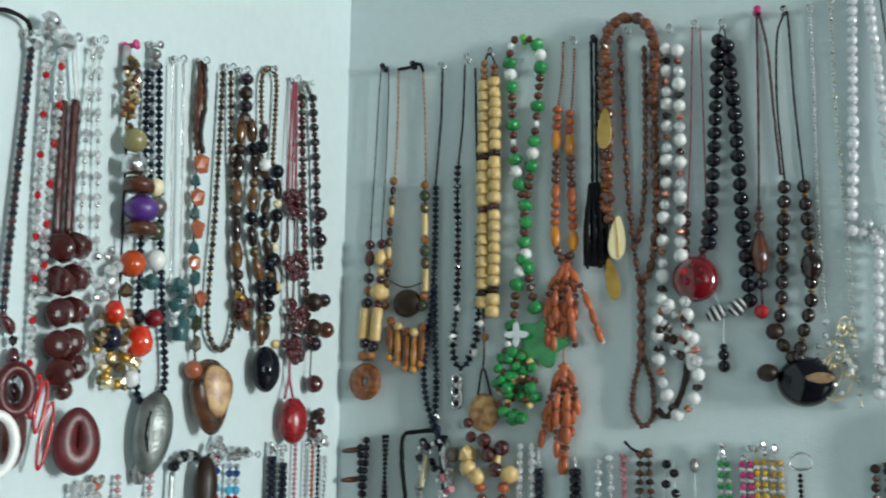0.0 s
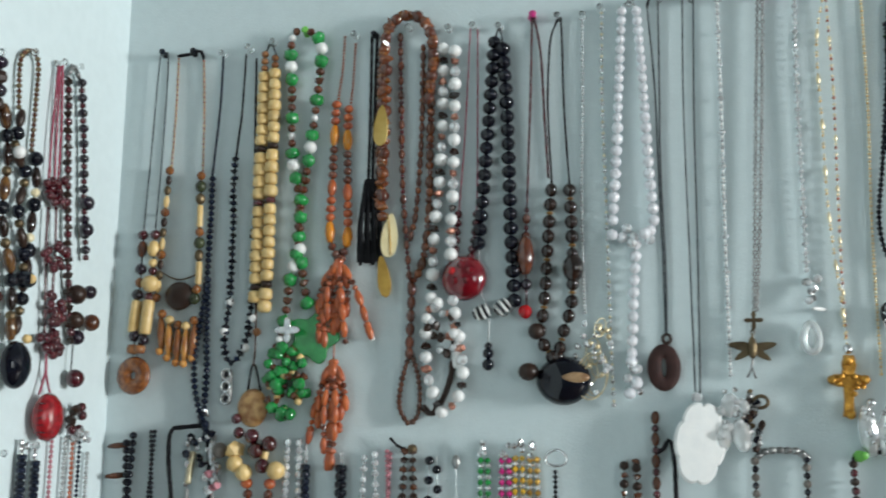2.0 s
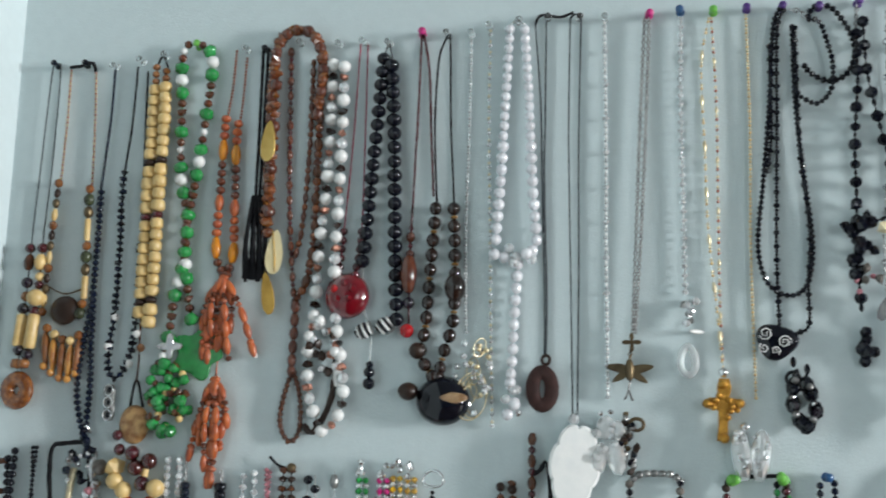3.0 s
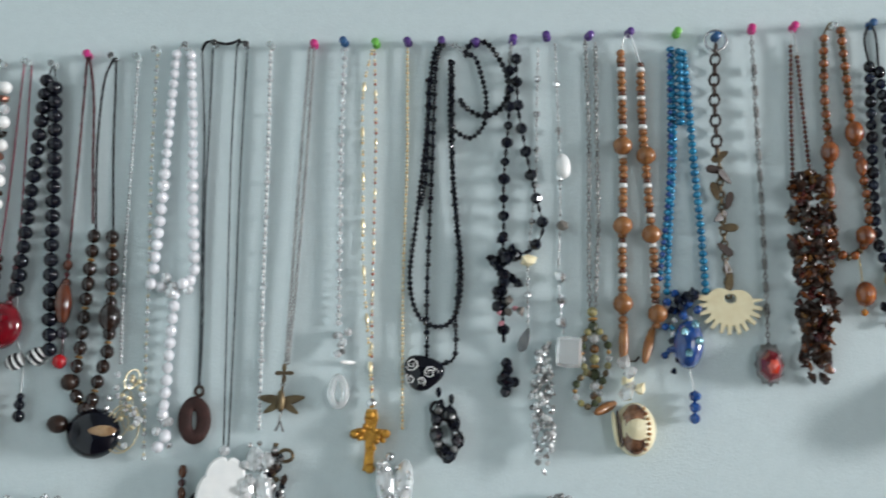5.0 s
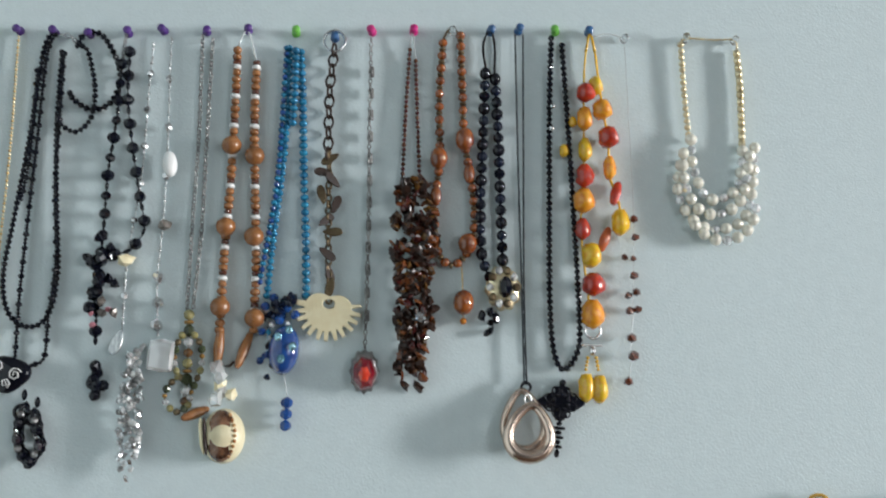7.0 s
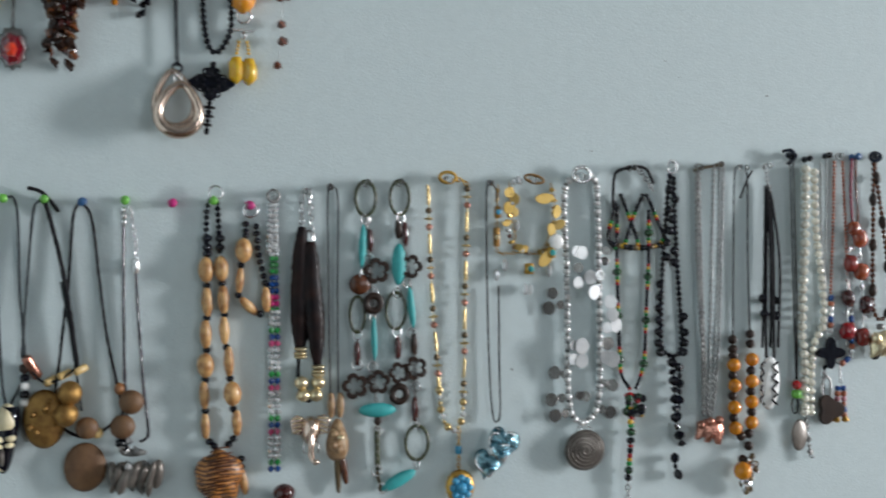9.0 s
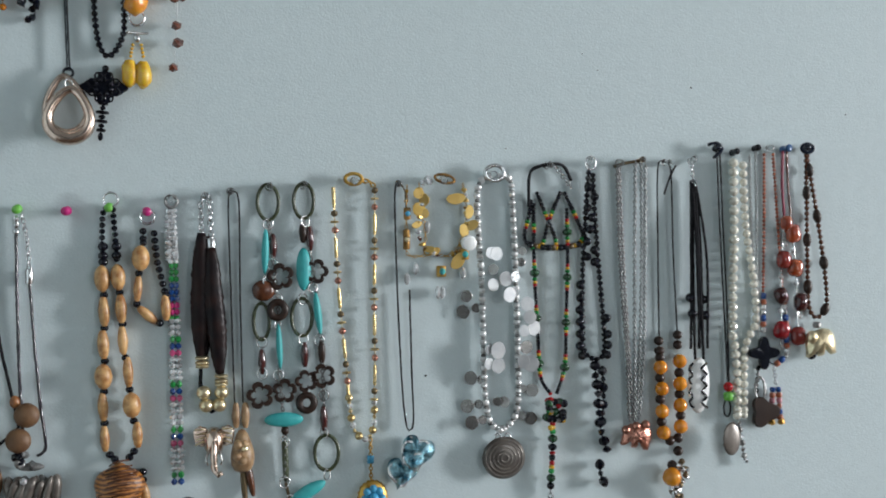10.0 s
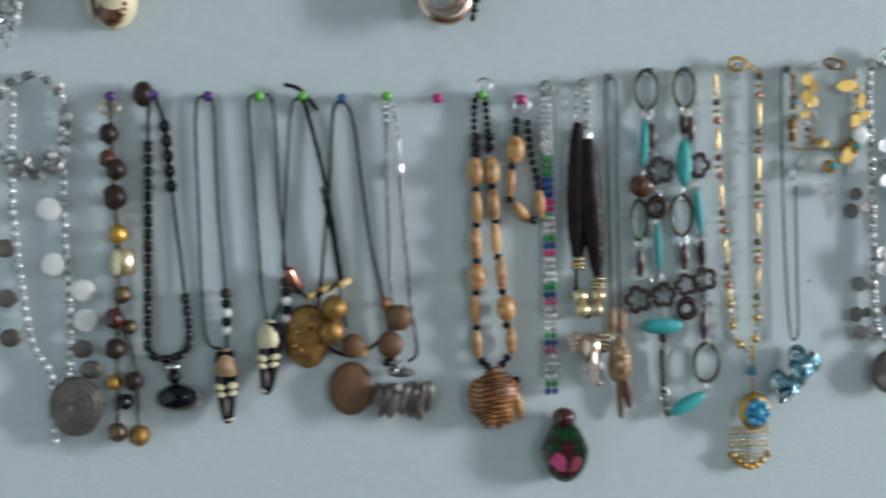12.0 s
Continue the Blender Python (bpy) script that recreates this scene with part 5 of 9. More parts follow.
n.cord([(0.898, 1.463), (0.904, 1.458), (0.910, 1.463)], 0.001, "wood_dark")
n.cluster((0.902, 1.445), 0.022, 0.030, 6, [("chip", "crystal_clear", 0.016, 0.016), ("chip2", "ivory", 0.012, 0.012), ("chip3", "crystal_clear", 0.014, 0.014)], 0.010, seed=20)
n.bead((0.880, 1.420), "barrel", "wood_orange", 0.009, 0.026, 70)
sh = n.piece("cowrie_shell", dome_data(0.036, 0.044, 0.014, seg=28, shape=lambda a: 1 - 0.06 * math.sin(2 * a)), "ivory", (0.904, 1.402), 0.008, 14, label="cowrie shell with a brown back")
for dx, w, h, o, m in ((-0.0005, 0.0250, 0.042, 0.0155, "shell"), (-0.0135, 0.0034, 0.032, 0.0172, "wood_dark"), (-0.0165, 0.005, 0.030, 0.0145, "ivory")):
    n.piece("shell_back", dome_data(w, h, 0.006 if w > 0.01 else 0.0025, seg=22), m, ((0.904, 1.402)[0] + dx, (0.904, 1.402)[1]), o, 500 * (dx + 0.0015))
for k in range(9):
    n.bead(((0.904, 1.402)[0] + 0.0112 - 0.00028 * (k - 4) ** 2, (0.904, 1.402)[1] + 0.017 - 0.0042 * k), "seed", "wood_carved" if k % 2 else "wood_light", 0.0034, 0.003, 90, out=0.0195, name="shell_tooth")

n = Hung("bead_necklace", "double strand blue bead necklace with a glass oval", (0.952, 1.751))
n.beads([(0.947, 1.739), (0.947, 1.676), (0.944, 1.621), (0.939, 1.571), (0.935, 1.518)], [("ball", "blue_bead", 0.0068, 0.0056)], cord="blue_bead", least=0.005, cord_r=0.0014)
n.beads([(0.957, 1.736), (0.960, 1.687), (0.963, 1.621), (0.966, 1.571), (0.968, 1.517)], [("ball", "blue_bead", 0.0076, 0.0062)], cord="blue_bead")
n.beads([(0.945, 1.738), (0.943, 1.671), (0.940, 1.611), (0.932, 1.552), (0.929, 1.527)], [("seed", "blue_bead", 0.006, 0.005), ("seed", "blue", 0.0055, 0.005)], cord="navy", out=0.009)
n.beads([(0.953, 1.736), (0.953, 1.697), (0.952, 1.666)], [("ball", "blue_bead", 0.0075, 0.0062)], cord="navy", out=0.010)
n.cluster((0.948, 1.510), 0.030, 0.026, 14, [("chip", "navy", 0.010, 0.010), ("facet", "blue", 0.008, 0.008)], 0.009, seed=21)
n.cluster((0.945, 1.490), 0.032, 0.066, 34, [("facet", "navy", 0.007, 0.007), ("facet", "crystal", 0.0055, 0.0055), ("chip", "blue", 0.007, 0.006), ("facet", "silver", 0.005, 0.005), ("chip2", "blue_bead", 0.006, 0.006)], 0.007, seed=91)
n.piece("glass_oval", dome_data(0.026, 0.042, 0.009), "blue", (0.951, 1.473), 0.010, 4, "blue glass oval with white flowers")
for at in ((0.947, 1.483), (0.956, 1.489), (0.950, 1.465), (0.959, 1.475)):
    n.piece("petal_dot", dome_data(0.007, 0.008, 0.002, seg=10), "ice_blue", at, 0.019)
n.cluster((0.937, 1.479), 0.014, 0.060, 10, [("facet", "blue", 0.007, 0.007), ("chip", "navy", 0.007, 0.007), ("facet", "crystal", 0.007, 0.007)], 0.007, seed=22)
n.beads([(0.955, 1.434), (0.954, 1.409)], [("facet", "blue", 0.010, 0.009)])
n.cord([(0.951, 1.455), (0.955, 1.434)], 0.0005, "rubber_band")

n = Hung("chain_necklace", "bronze link chain with flat leaves and a cream half gear", (0.986, 1.747))
n.piece("ring", torus_data(0.0095, 0.0095, 0.0013, 22, 6), "silver", (0.986, 1.743), 0.008)
n.chain([(0.986, 1.735), (0.983, 1.697), (0.983, 1.641)], 0.012, "wood_dark", wire=0.10)
for i, at in enumerate(((0.985, 1.637), (0.980, 1.625), (0.988, 1.618), (0.979, 1.605), (0.991, 1.597), (0.983, 1.583), (0.989, 1.573), (0.985, 1.554), (0.987, 1.538), (0.988, 1.526))):
    n.piece("leaf", leaf(0.0048, 0.0085), "wood_dark" if i % 3 else "bronze", at, 0.008 + 0.001 * (i % 4), 60 + 35 * i, tip=15 * (i % 3))
n.chain([(0.984, 1.641), (0.985, 1.576), (0.987, 1.515)], 0.007, "bronze")


def gear(a):
    if a < math.pi * 0.92 and a > math.pi * 0.08:
        return 0.010 + 0.010 * (abs(math.cos(a)) ** 1.5)
    return 0.0275 if (a * 11 / math.pi) % 1 > 0.45 else 0.0200


n.piece("gear_pendant", plate_data(radial(120, gear), 0.003, 0.0006, [(0.005 * math.cos(2 * math.pi * k / 120), 0.0035 + 0.004 * math.sin(2 * math.pi * k / 120)) for k in range(120)]), "ivory", (0.987, 1.508), 0.010, 6, "cream half gear with square teeth")

n = Hung("chain_necklace", "thin chain with a dark red faceted stone", (1.019, 1.753))
n.chain([(1.018, 1.745), (1.018, 1.661), (1.019, 1.576), (1.018, 1.472)], 0.0042, "silver_old", gap=1.0)
for i, z in enumerate(range(12)):
    p, q = (1.019, 1.722), (1.019, 1.489)
    f = (i + 0.3) / 12
    n.bead((p[0] + (q[0] - p[0]) * f, p[1] + (q[1] - p[1]) * f), "tube", "grey_fringe", 0.0046, 0.009, -2, name="bar_link")
n.piece("setting", dome_data(0.024, 0.036, 0.006, seg=24, shape=lambda a: 1 + 0.07 * math.cos(12 * a)), "silver_old", (1.018, 1.456), 0.008, label="dull silver setting")
n.piece("gem", dome_data(0.021, 0.029, 0.010, seg=7), "red_glass", (1.018, 1.454), 0.013, smooth=False, label="faceted dark red gem")
n.piece("gem", dome_data(0.011, 0.015, 0.004, seg=6), "red_bright", (1.0185, 1.453), 0.0205, smooth=False)

n = Hung("chip_necklace", "dark brown shell chip necklace with a thick cluster", (1.055, 1.754))
for l in ([(1.052, 1.739), (1.049, 1.680), (1.047, 1.618)], [(1.057, 1.729), (1.059, 1.680), (1.062, 1.618)]):
    n.beads(l, [("seed", "wood_brown", 0.0045, 0.004), ("seed", "maroon", 0.0045, 0.004)], cord="wood_brown")
n.cord([(1.052, 1.739), (1.054, 1.753), (1.057, 1.729)], 0.0006, "rubber_band")
pat = [("chip", "chip_brown", 0.011, 0.0045), ("chip2", "resin_brown", 0.0105, 0.004), ("chip3", "chip_brown", 0.011, 0.005), ("chip", "oxblood", 0.010, 0.004), ("chip2", "chip_brown", 0.0115, 0.0045), ("chip3", "tiger_eye", 0.010, 0.004)]
n.cluster((1.057, 1.571), 0.038, 0.105, 190, pat, 0.014, name="shell_chip", seed=23)
n.cluster((1.059, 1.514), 0.034, 0.078, 110, pat, 0.013, name="shell_chip", seed=24)
n.cluster((1.057, 1.469), 0.027, 0.056, 58, pat, 0.010, name="shell_chip", seed=25)
n.bead((1.064, 1.500), "facet", "silver", 0.009, out=0.024)

n = Hung("bead_necklace", "red brown bead necklace with large wooden beads and a drop", (1.088, 1.755))
l = [(1.081, 1.747), (1.078, 1.690), (1.079, 1.638), (1.075, 1.600), (1.077, 1.561), (1.089, 1.546), (1.103, 1.557), (1.109, 1.581), (1.106, 1.620), (1.100, 1.655), (1.098, 1.701), (1.096, 1.750)]
n.beads(l, [("ball", "amber_brown", 0.0085, 0.008), ("ring", "bronze", 0.006, 0.003)], 0, 1, cord="wood_brown")
n.cord([(1.081, 1.747), (1.088, 1.758), (1.096, 1.750)], 0.001, "bronze")
for at, w, h in (((1.078, 1.638), 0.016, 0.020), ((1.100, 1.655), 0.017, 0.021), ((1.103, 1.564), 0.017, 0.018), ((1.076, 1.605), 0.010, 0.018), ((1.104, 1.625), 0.010, 0.018)):
    n.bead(at, "ball", "amber_brown", w, h, out=0.012)
n.bead((1.100, 1.514), "ball", "amber_brown", 0.018, 0.022)
n.cord([(1.098, 1.547), (1.099, 1.533), (1.100, 1.500)], 0.0006, "gold")
n.bead((1.100, 1.499), "ball", "orange_gloss", 0.006)

n = Hung("bead_necklace", "black faceted bead necklace with a jewelled oval brooch", (1.122, 1.755))
n.cord([(1.118, 1.721), (1.116, 1.742), (1.122, 1.756), (1.126, 1.742), (1.126, 1.716)], 0.0011, "black_cord")
B2 = [("ball", "black", 0.0108, 0.0115), ("ball", "navy", 0.0095, 0.0095), ("facet", "black", 0.0100, 0.0100)]
n.beads([(1.118, 1.721), (1.116, 1.660), (1.114, 1.601), (1.115, 1.557), (1.122, 1.535)], B2, cord="black_cord")
n.beads([(1.126, 1.716), (1.129, 1.660), (1.131, 1.601), (1.133, 1.547)], B2, cord="black_cord")
n.piece("brooch", dome_data(0.030, 0.038, 0.006, seg=40, shape=lambda a: 1 + 0.06 * math.cos(10 * a)), "gold_pale", (1.133, 1.527), 0.008, -8, "pale gold filigree oval")
for k in range(10):
    a = 2 * math.pi * k / 10
    p = (1.133, 1.527)
    n.bead((p[0] + 0.011 * math.cos(a), p[1] + 0.0145 * math.sin(a)), "facet", "crystal" if k % 2 else "bronze", 0.007, out=0.014, name="brooch_stone")
n.bead((1.135, 1.527), "facet", "black", 0.013, 0.018, out=0.014, name="brooch_stone")
n.cluster((1.121, 1.497), 0.014, 0.022, 10, [("chip", "black", 0.008, 0.008)], 0.007, name="tassel_bead", seed=26)

n = Hung("cord_necklace", "grey cord necklace with a rose gold double ring", (1.147, 1.756))
n.cord([(1.144, 1.752), (1.146, 1.650), (1.149, 1.533), (1.151, 1.446)], 0.0009, "grey_cord")
n.cord([(1.151, 1.752), (1.151, 1.650), (1.151, 1.533), (1.153, 1.446)], 0.0009, "grey_cord")
n.piece("bail", torus_data(0.004, 0.004, 0.0012, 12, 6), "black", (1.152, 1.444), 0.010)
n.piece("ring_pendant", torus_data(0.0195, 0.0240, 0.0034, 44, 10, 1.3, 0.52, 0.15), "rose_gold", (1.150, 1.417), 0.010, -4, "large rose gold egg-shaped ring")
n.piece("ring_pendant", torus_data(0.0195, 0.0205, 0.0046, 44, 10, 1.0, 0.48, 0.25), "rose_gold", (1.154, 1.408), 0.022, 6, "smaller rose gold ring in front")
n.piece("jump_ring", torus_data(0.0035, 0.004, 0.0009, 14, 6), "silver", (1.153, 1.434), 0.016, tip=30)

n = Hung("bead_necklace", "black seed bead necklace with a spiky black pendant", (1.180, 1.756))
n.beads([(1.176, 1.752), (1.174, 1.691), (1.173, 1.591), (1.173, 1.514), (1.176, 1.474), (1.184, 1.459), (1.195, 1.472), (1.198, 1.495), (1.195, 1.567), (1.190, 1.666), (1.185, 1.745)], [("facet", "black", 0.0058, 0.005)], cord="black_cord", cord_r=0.0014)
for at in ((1.175, 1.666), (1.176, 1.686)):
    n.bead(at, "ball", "silver", 0.005, out=0.011)
def pointed(a):
    return 0.0108 + 0.0085 * abs(math.cos(2 * a)) ** 3 * (1 if abs(math.cos(a)) > 0.7 else 0.55) + 0.0009 * math.cos(16 * a)


n.piece("star_pendant", plate_data(radial(96, pointed), 0.004, 0.001), "black", (1.181, 1.432), 0.010, 3, "pointed black filigree metal pendant")
for k in range(8):
    a = math.pi * (k + 0.5) / 4
    n.piece("filigree", torus_data(0.0032, 0.0032, 0.0009, 14, 5), "black", (1.181 + 0.0105 * math.cos(a), 1.432 + 0.0100 * math.sin(a)), 0.0115)
    n.bead((1.181 + 0.0065 * math.cos(a), 1.432 + 0.0062 * math.sin(a)), "ball", "black", 0.0036, out=0.0130, name="filigree")
n.bead((1.1825, 1.448), "ball", "black", 0.006, out=0.010)
n.beads([(1.180, 1.420), (1.1785, 1.404), (1.177, 1.388)], [("ring", "black", 0.0095, 0.003), ("seed", "black", 0.006, 0.004), ("ring", "black", 0.011, 0.003), ("seed", "black", 0.007, 0.004), ("ring", "black", 0.0105, 0.003), ("seed", "black", 0.0055, 0.004), ("ring", "black", 0.008, 0.003), ("facet", "black", 0.0045, 0.007)], name="drop", least=0.002)

n = Hung("bead_necklace", "yellow orange and red resin bead necklace", (1.209, 1.756))
n.cord([(1.206, 1.737), (1.210, 1.754), (1.214, 1.737)], 0.0014, "yellow")
n.cord([(1.206, 1.737), (1.204, 1.711), (1.203, 1.641), (1.200, 1.577), (1.206, 1.514), (1.208, 1.495)], 0.0010, "yellow")
n.cord([(1.214, 1.737), (1.218, 1.701), (1.224, 1.658), (1.225, 1.626), (1.233, 1.601), (1.232, 1.582)], 0.0012, "yellow")
for at, sh2, m, w, h in (((1.214, 1.705), "ball", "yellow", 0.014, 0.018), ((1.205, 1.698), "ball", "resin_red", 0.018, 0.018), ((1.219, 1.683), "ball", "orange_gloss", 0.019, 0.019), ((1.204, 1.675), "chip2", "orange_gloss", 0.015, 0.022), ((1.224, 1.658), "ball", "resin_red", 0.020, 0.020),
                         ((1.204, 1.648), "chip", "yellow", 0.013, 0.022), ((1.203, 1.624), "ball", "resin_red", 0.017, 0.022), ((1.225, 1.632), "chip3", "orange_gloss", 0.012, 0.022), ((1.202, 1.602), "chip", "orange_gloss", 0.020, 0.022), ((1.230, 1.610), "barrel", "resin_red", 0.010, 0.022), ((1.201, 1.578), "ball", "resin_red", 0.014, 0.020),
                         ((1.233, 1.584), "chip2", "yellow", 0.017, 0.024), ((1.220, 1.570), "barrel", "orange", 0.009, 0.022), ((1.208, 1.555), "ball", "yellow", 0.019, 0.022), ((1.209, 1.530), "ball", "resin_red", 0.021, 0.021), ((1.208, 1.505), "ball", "orange_gloss", 0.021, 0.026),
                         ((1.194, 1.673), "chip", "yellow", 0.008, 0.010), ((1.186, 1.647), "chip2", "yellow", 0.009, 0.012)):
    n.bead(at, "nugget" if sh2 != "barrel" else sh2, {"yellow": "resin_yellow", "orange_gloss": "resin_orange"}.get(m, m), w, h, 20 if sh2 == "barrel" else 0)
for at in ((1.2025, 1.444), (1.2135, 1.443)):
    n.bead(at, "nugget", "resin_yellow", 0.0155, 0.025, label="crackled yellow glass teardrop")
    n.beads([(at[0] * 0.6 + 1.208 * 0.4, 1.471), (at[0], 1.458)], [("seed", "yellow", 0.0034, 0.003)])
n.piece("clasp", torus_data(0.0065, 0.0068, 0.0011, 20, 6), "silver", (1.2085, 1.492), 0.009)
n.bead((1.2085, 1.475), "ball", "silver", 0.0062, 0.008)
n.bead((1.2085, 1.480), "tube", "silver", 0.0022, 0.019, 88, name="toggle_bar")

n = Hung("bead_necklace", "clear thread with small faceted brown beads", (1.240, 1.750))
n.cord([(1.211, 1.751), (1.226, 1.754), (1.240, 1.750)], 0.0005, "rubber_band")
n.cord([(1.240, 1.750), (1.243, 1.666), (1.245, 1.582), (1.242, 1.496), (1.239, 1.449)], 0.00022, "chain_grey")
for at, w in (((1.245, 1.588), 0.008), ((1.246, 1.572), 0.007), ((1.237, 1.555), 0.007), ((1.244, 1.554), 0.006), ((1.244, 1.539), 0.008), ((1.239, 1.522), 0.007), ((1.246, 1.525), 0.008), ((1.240, 1.509), 0.008), ((1.247, 1.510), 0.007), ((1.241, 1.486), 0.009), ((1.242, 1.471), 0.010), ((1.238, 1.450), 0.009)):
    n.bead(at, "chip", "red_brown", w * 1.1)

n = Hung("pearl_bib_necklace", "gold chain necklace with a bib of cream pearls", (1.314, 1.748))
n.beads([(1.290, 1.748), (1.291, 1.717), (1.293, 1.681), (1.295, 1.656)], [("ball", "gold_pale", 0.0055, 0.0055)], out=0.006)
n.beads([(1.339, 1.741), (1.341, 1.707), (1.341, 1.656)], [("ring", "gold_pale", 0.0065, 0.006)], out=0.006)
n.cord([(1.290, 1.748), (1.296, 1.751), (1.319, 1.750), (1.338, 1.750), (1.339, 1.741)], 0.0009, "gold_pale", name="clasp")
rows = ([(1.296, 1.664), (1.297, 1.636), (1.307, 1.609), (1.322, 1.607), (1.336, 1.619), (1.341, 1.654)], [(1.289, 1.651), (1.289, 1.621), (1.300, 1.597), (1.319, 1.593), (1.338, 1.607), (1.347, 1.649)], [(1.287, 1.641), (1.284, 1.609), (1.299, 1.585), (1.320, 1.580), (1.343, 1.595), (1.352, 1.656)], [(1.294, 1.587), (1.307, 1.573), (1.325, 1.570), (1.343, 1.580), (1.351, 1.602)])
for i, l in enumerate(rows):
    n.beads(l, [("ball", "pearl_cream", 0.0105, 0.0105)] * (3 if i else 1) + [("facet", "crystal", 0.0085, 0.0085)], out=0.008 + 0.002 * (i % 2), name="pearl")

# ---- lower row of the long wall, its far part ----
n = Hung("bracelet", "silver crystal bracelet hanging as a loop", (0.841, 1.343), "M", "bracelet")
c, q = (0.841, 1.309), (0.868, 1.309)
n.beads([(c[0] + (q[0] - c[0]) * math.cos(a), c[1] + 0.038 * math.sin(a)) for a in [math.radians(90 + 30 * k) for k in range(13)]], [("facet", "silver_old", 0.007, 0.006), ("facet", "crystal", 0.0075, 0.006)], cord="silver_old")
n.cluster((0.853, 1.282), 0.045, 0.014, 9, [("chip", "silver_old", 0.011, 0.010), ("facet", "crystal", 0.008, 0.008)], 0.010, seed=31)

n = Hung("silver_necklace", "silver tube bead necklace with white discs and a spiral pendant", (0.845, 1.339))
SB = [("ring", "silver_bright", 0.0062, 0.0045), ("seed", "chain_grey", 0.004, 0.003)]
n.beads([(0.828, 1.335), (0.825, 1.263), (0.830, 1.191), (0.837, 1.144), (0.849, 1.122), (0.852, 1.096), (0.851, 1.068)], SB, cord="chain_grey")
n.beads([(0.863, 1.341), (0.863, 1.293), (0.863, 1.233), (0.865, 1.173), (0.864, 1.126), (0.858, 1.113)], SB, cord="chain_grey")
for i, at in enumerate(((0.854, 1.204), (0.852, 1.246), (0.875, 1.184), (0.877, 1.161))):
    n.piece("disc", dome_data(0.019, 0.018, 0.0018, seg=20), "shell_white", at, 0.008, label="white round disc")
for i, at in enumerate(((0.819, 1.217), (0.819, 1.179), (0.874, 1.139), (0.821, 1.149), (0.880, 1.123))):
    n.piece("disc", dome_data(0.016, 0.014, 0.0018, seg=20), "smoke_disc", at, 0.006)
d = n.piece("spiral_pendant", dome_data(0.040, 0.046, 0.004, seg=36), "smoke_disc", (0.869, 1.096), 0.010, label="round grey metal pendant with a spiral")
for k in range(1, 5):
    n.piece("spiral_ridge", torus_data(0.0045 * k, 0.0047 * k, 0.0008, 28, 5), "smoke_disc", (0.869, 1.096), 0.0155 - 0.0009 * k)

n = Hung("chain_necklace", "bronze chain with brown beads and gold flowers", (0.899, 1.331))
n.chain([(0.899, 1.328), (0.900, 1.275), (0.902, 1.211), (0.900, 1.147), (0.898, 1.073)], 0.005, "bronze")
n.chain([(0.900, 1.164), (0.912, 1.129), (0.914, 1.072)], 0.004, "bronze")
n.piece("clasp", torus_data(0.007, 0.005, 0.0012, 16, 6), "gold_pale", (0.899, 1.322), 0.008)
for at, m, w in (((0.898, 1.302), "wood_dark", 0.012), ((0.897, 1.283), "wood_brown", 0.011), ((0.903, 1.275), "wood_dark", 0.013), ((0.902, 1.254), "wood_dark", 0.015), ((0.903, 1.226), "gold_matte", 0.012), ((0.907, 1.205), "gold_pale", 0.015), ((0.905, 1.180), "bronze", 0.011), ((0.899, 1.162), "oxblood", 0.013),
                 ((0.910, 1.155), "bronze", 0.009), ((0.899, 1.139), "wood_dark", 0.013), ((0.897, 1.113), "gold_matte", 0.010), ((0.912, 1.114), "wood_dark", 0.012), ((0.905, 1.098), "black", 0.010), ((0.899, 1.075), "bronze", 0.012), ((0.915, 1.072), "gold_antique", 0.013)):
    n.bead(at, "nugget" if m != "gold_pale" else "ring", m, w * 1.25, w * 1.35)

n = Hung("bead_necklace", "black bead necklace with a black oval stone", (0.931, 1.332))
l = [(0.929, 1.330), (0.927, 1.309), (0.925, 1.232), (0.923, 1.163), (0.924, 1.135), (0.939, 1.130), (0.953, 1.141), (0.951, 1.180), (0.946, 1.232), (0.942, 1.275), (0.939, 1.309), (0.932, 1.332)]
n.cord(l, 0.0014, "black_cord")
n.beads(l, [("tube", "black", 0.0065, 0.008)], 0.08, 0.62, gap=0.0015)
n.beads(l, [("barrel", "black", 0.009, 0.010)], 0.82, 0.95, gap=0.0015)
n.piece("toggle", dome_data(0.016, 0.020, 0.008, seg=18), "wood_dark", (0.924, 1.332), 0.008, label="dark brown wooden toggle")
n.bead((0.941, 1.124), "ring", "silver", 0.014, 0.006)
n.bead((0.942, 1.116), "ball", "black", 0.011)
n.piece("setting", dome_data(0.037, 0.024, 0.005), "silver", (0.945, 1.099), 0.006)
n.piece("stone", dome_data(0.031, 0.020, 0.008), "black", (0.944, 1.100), 0.010, label="black oval stone")

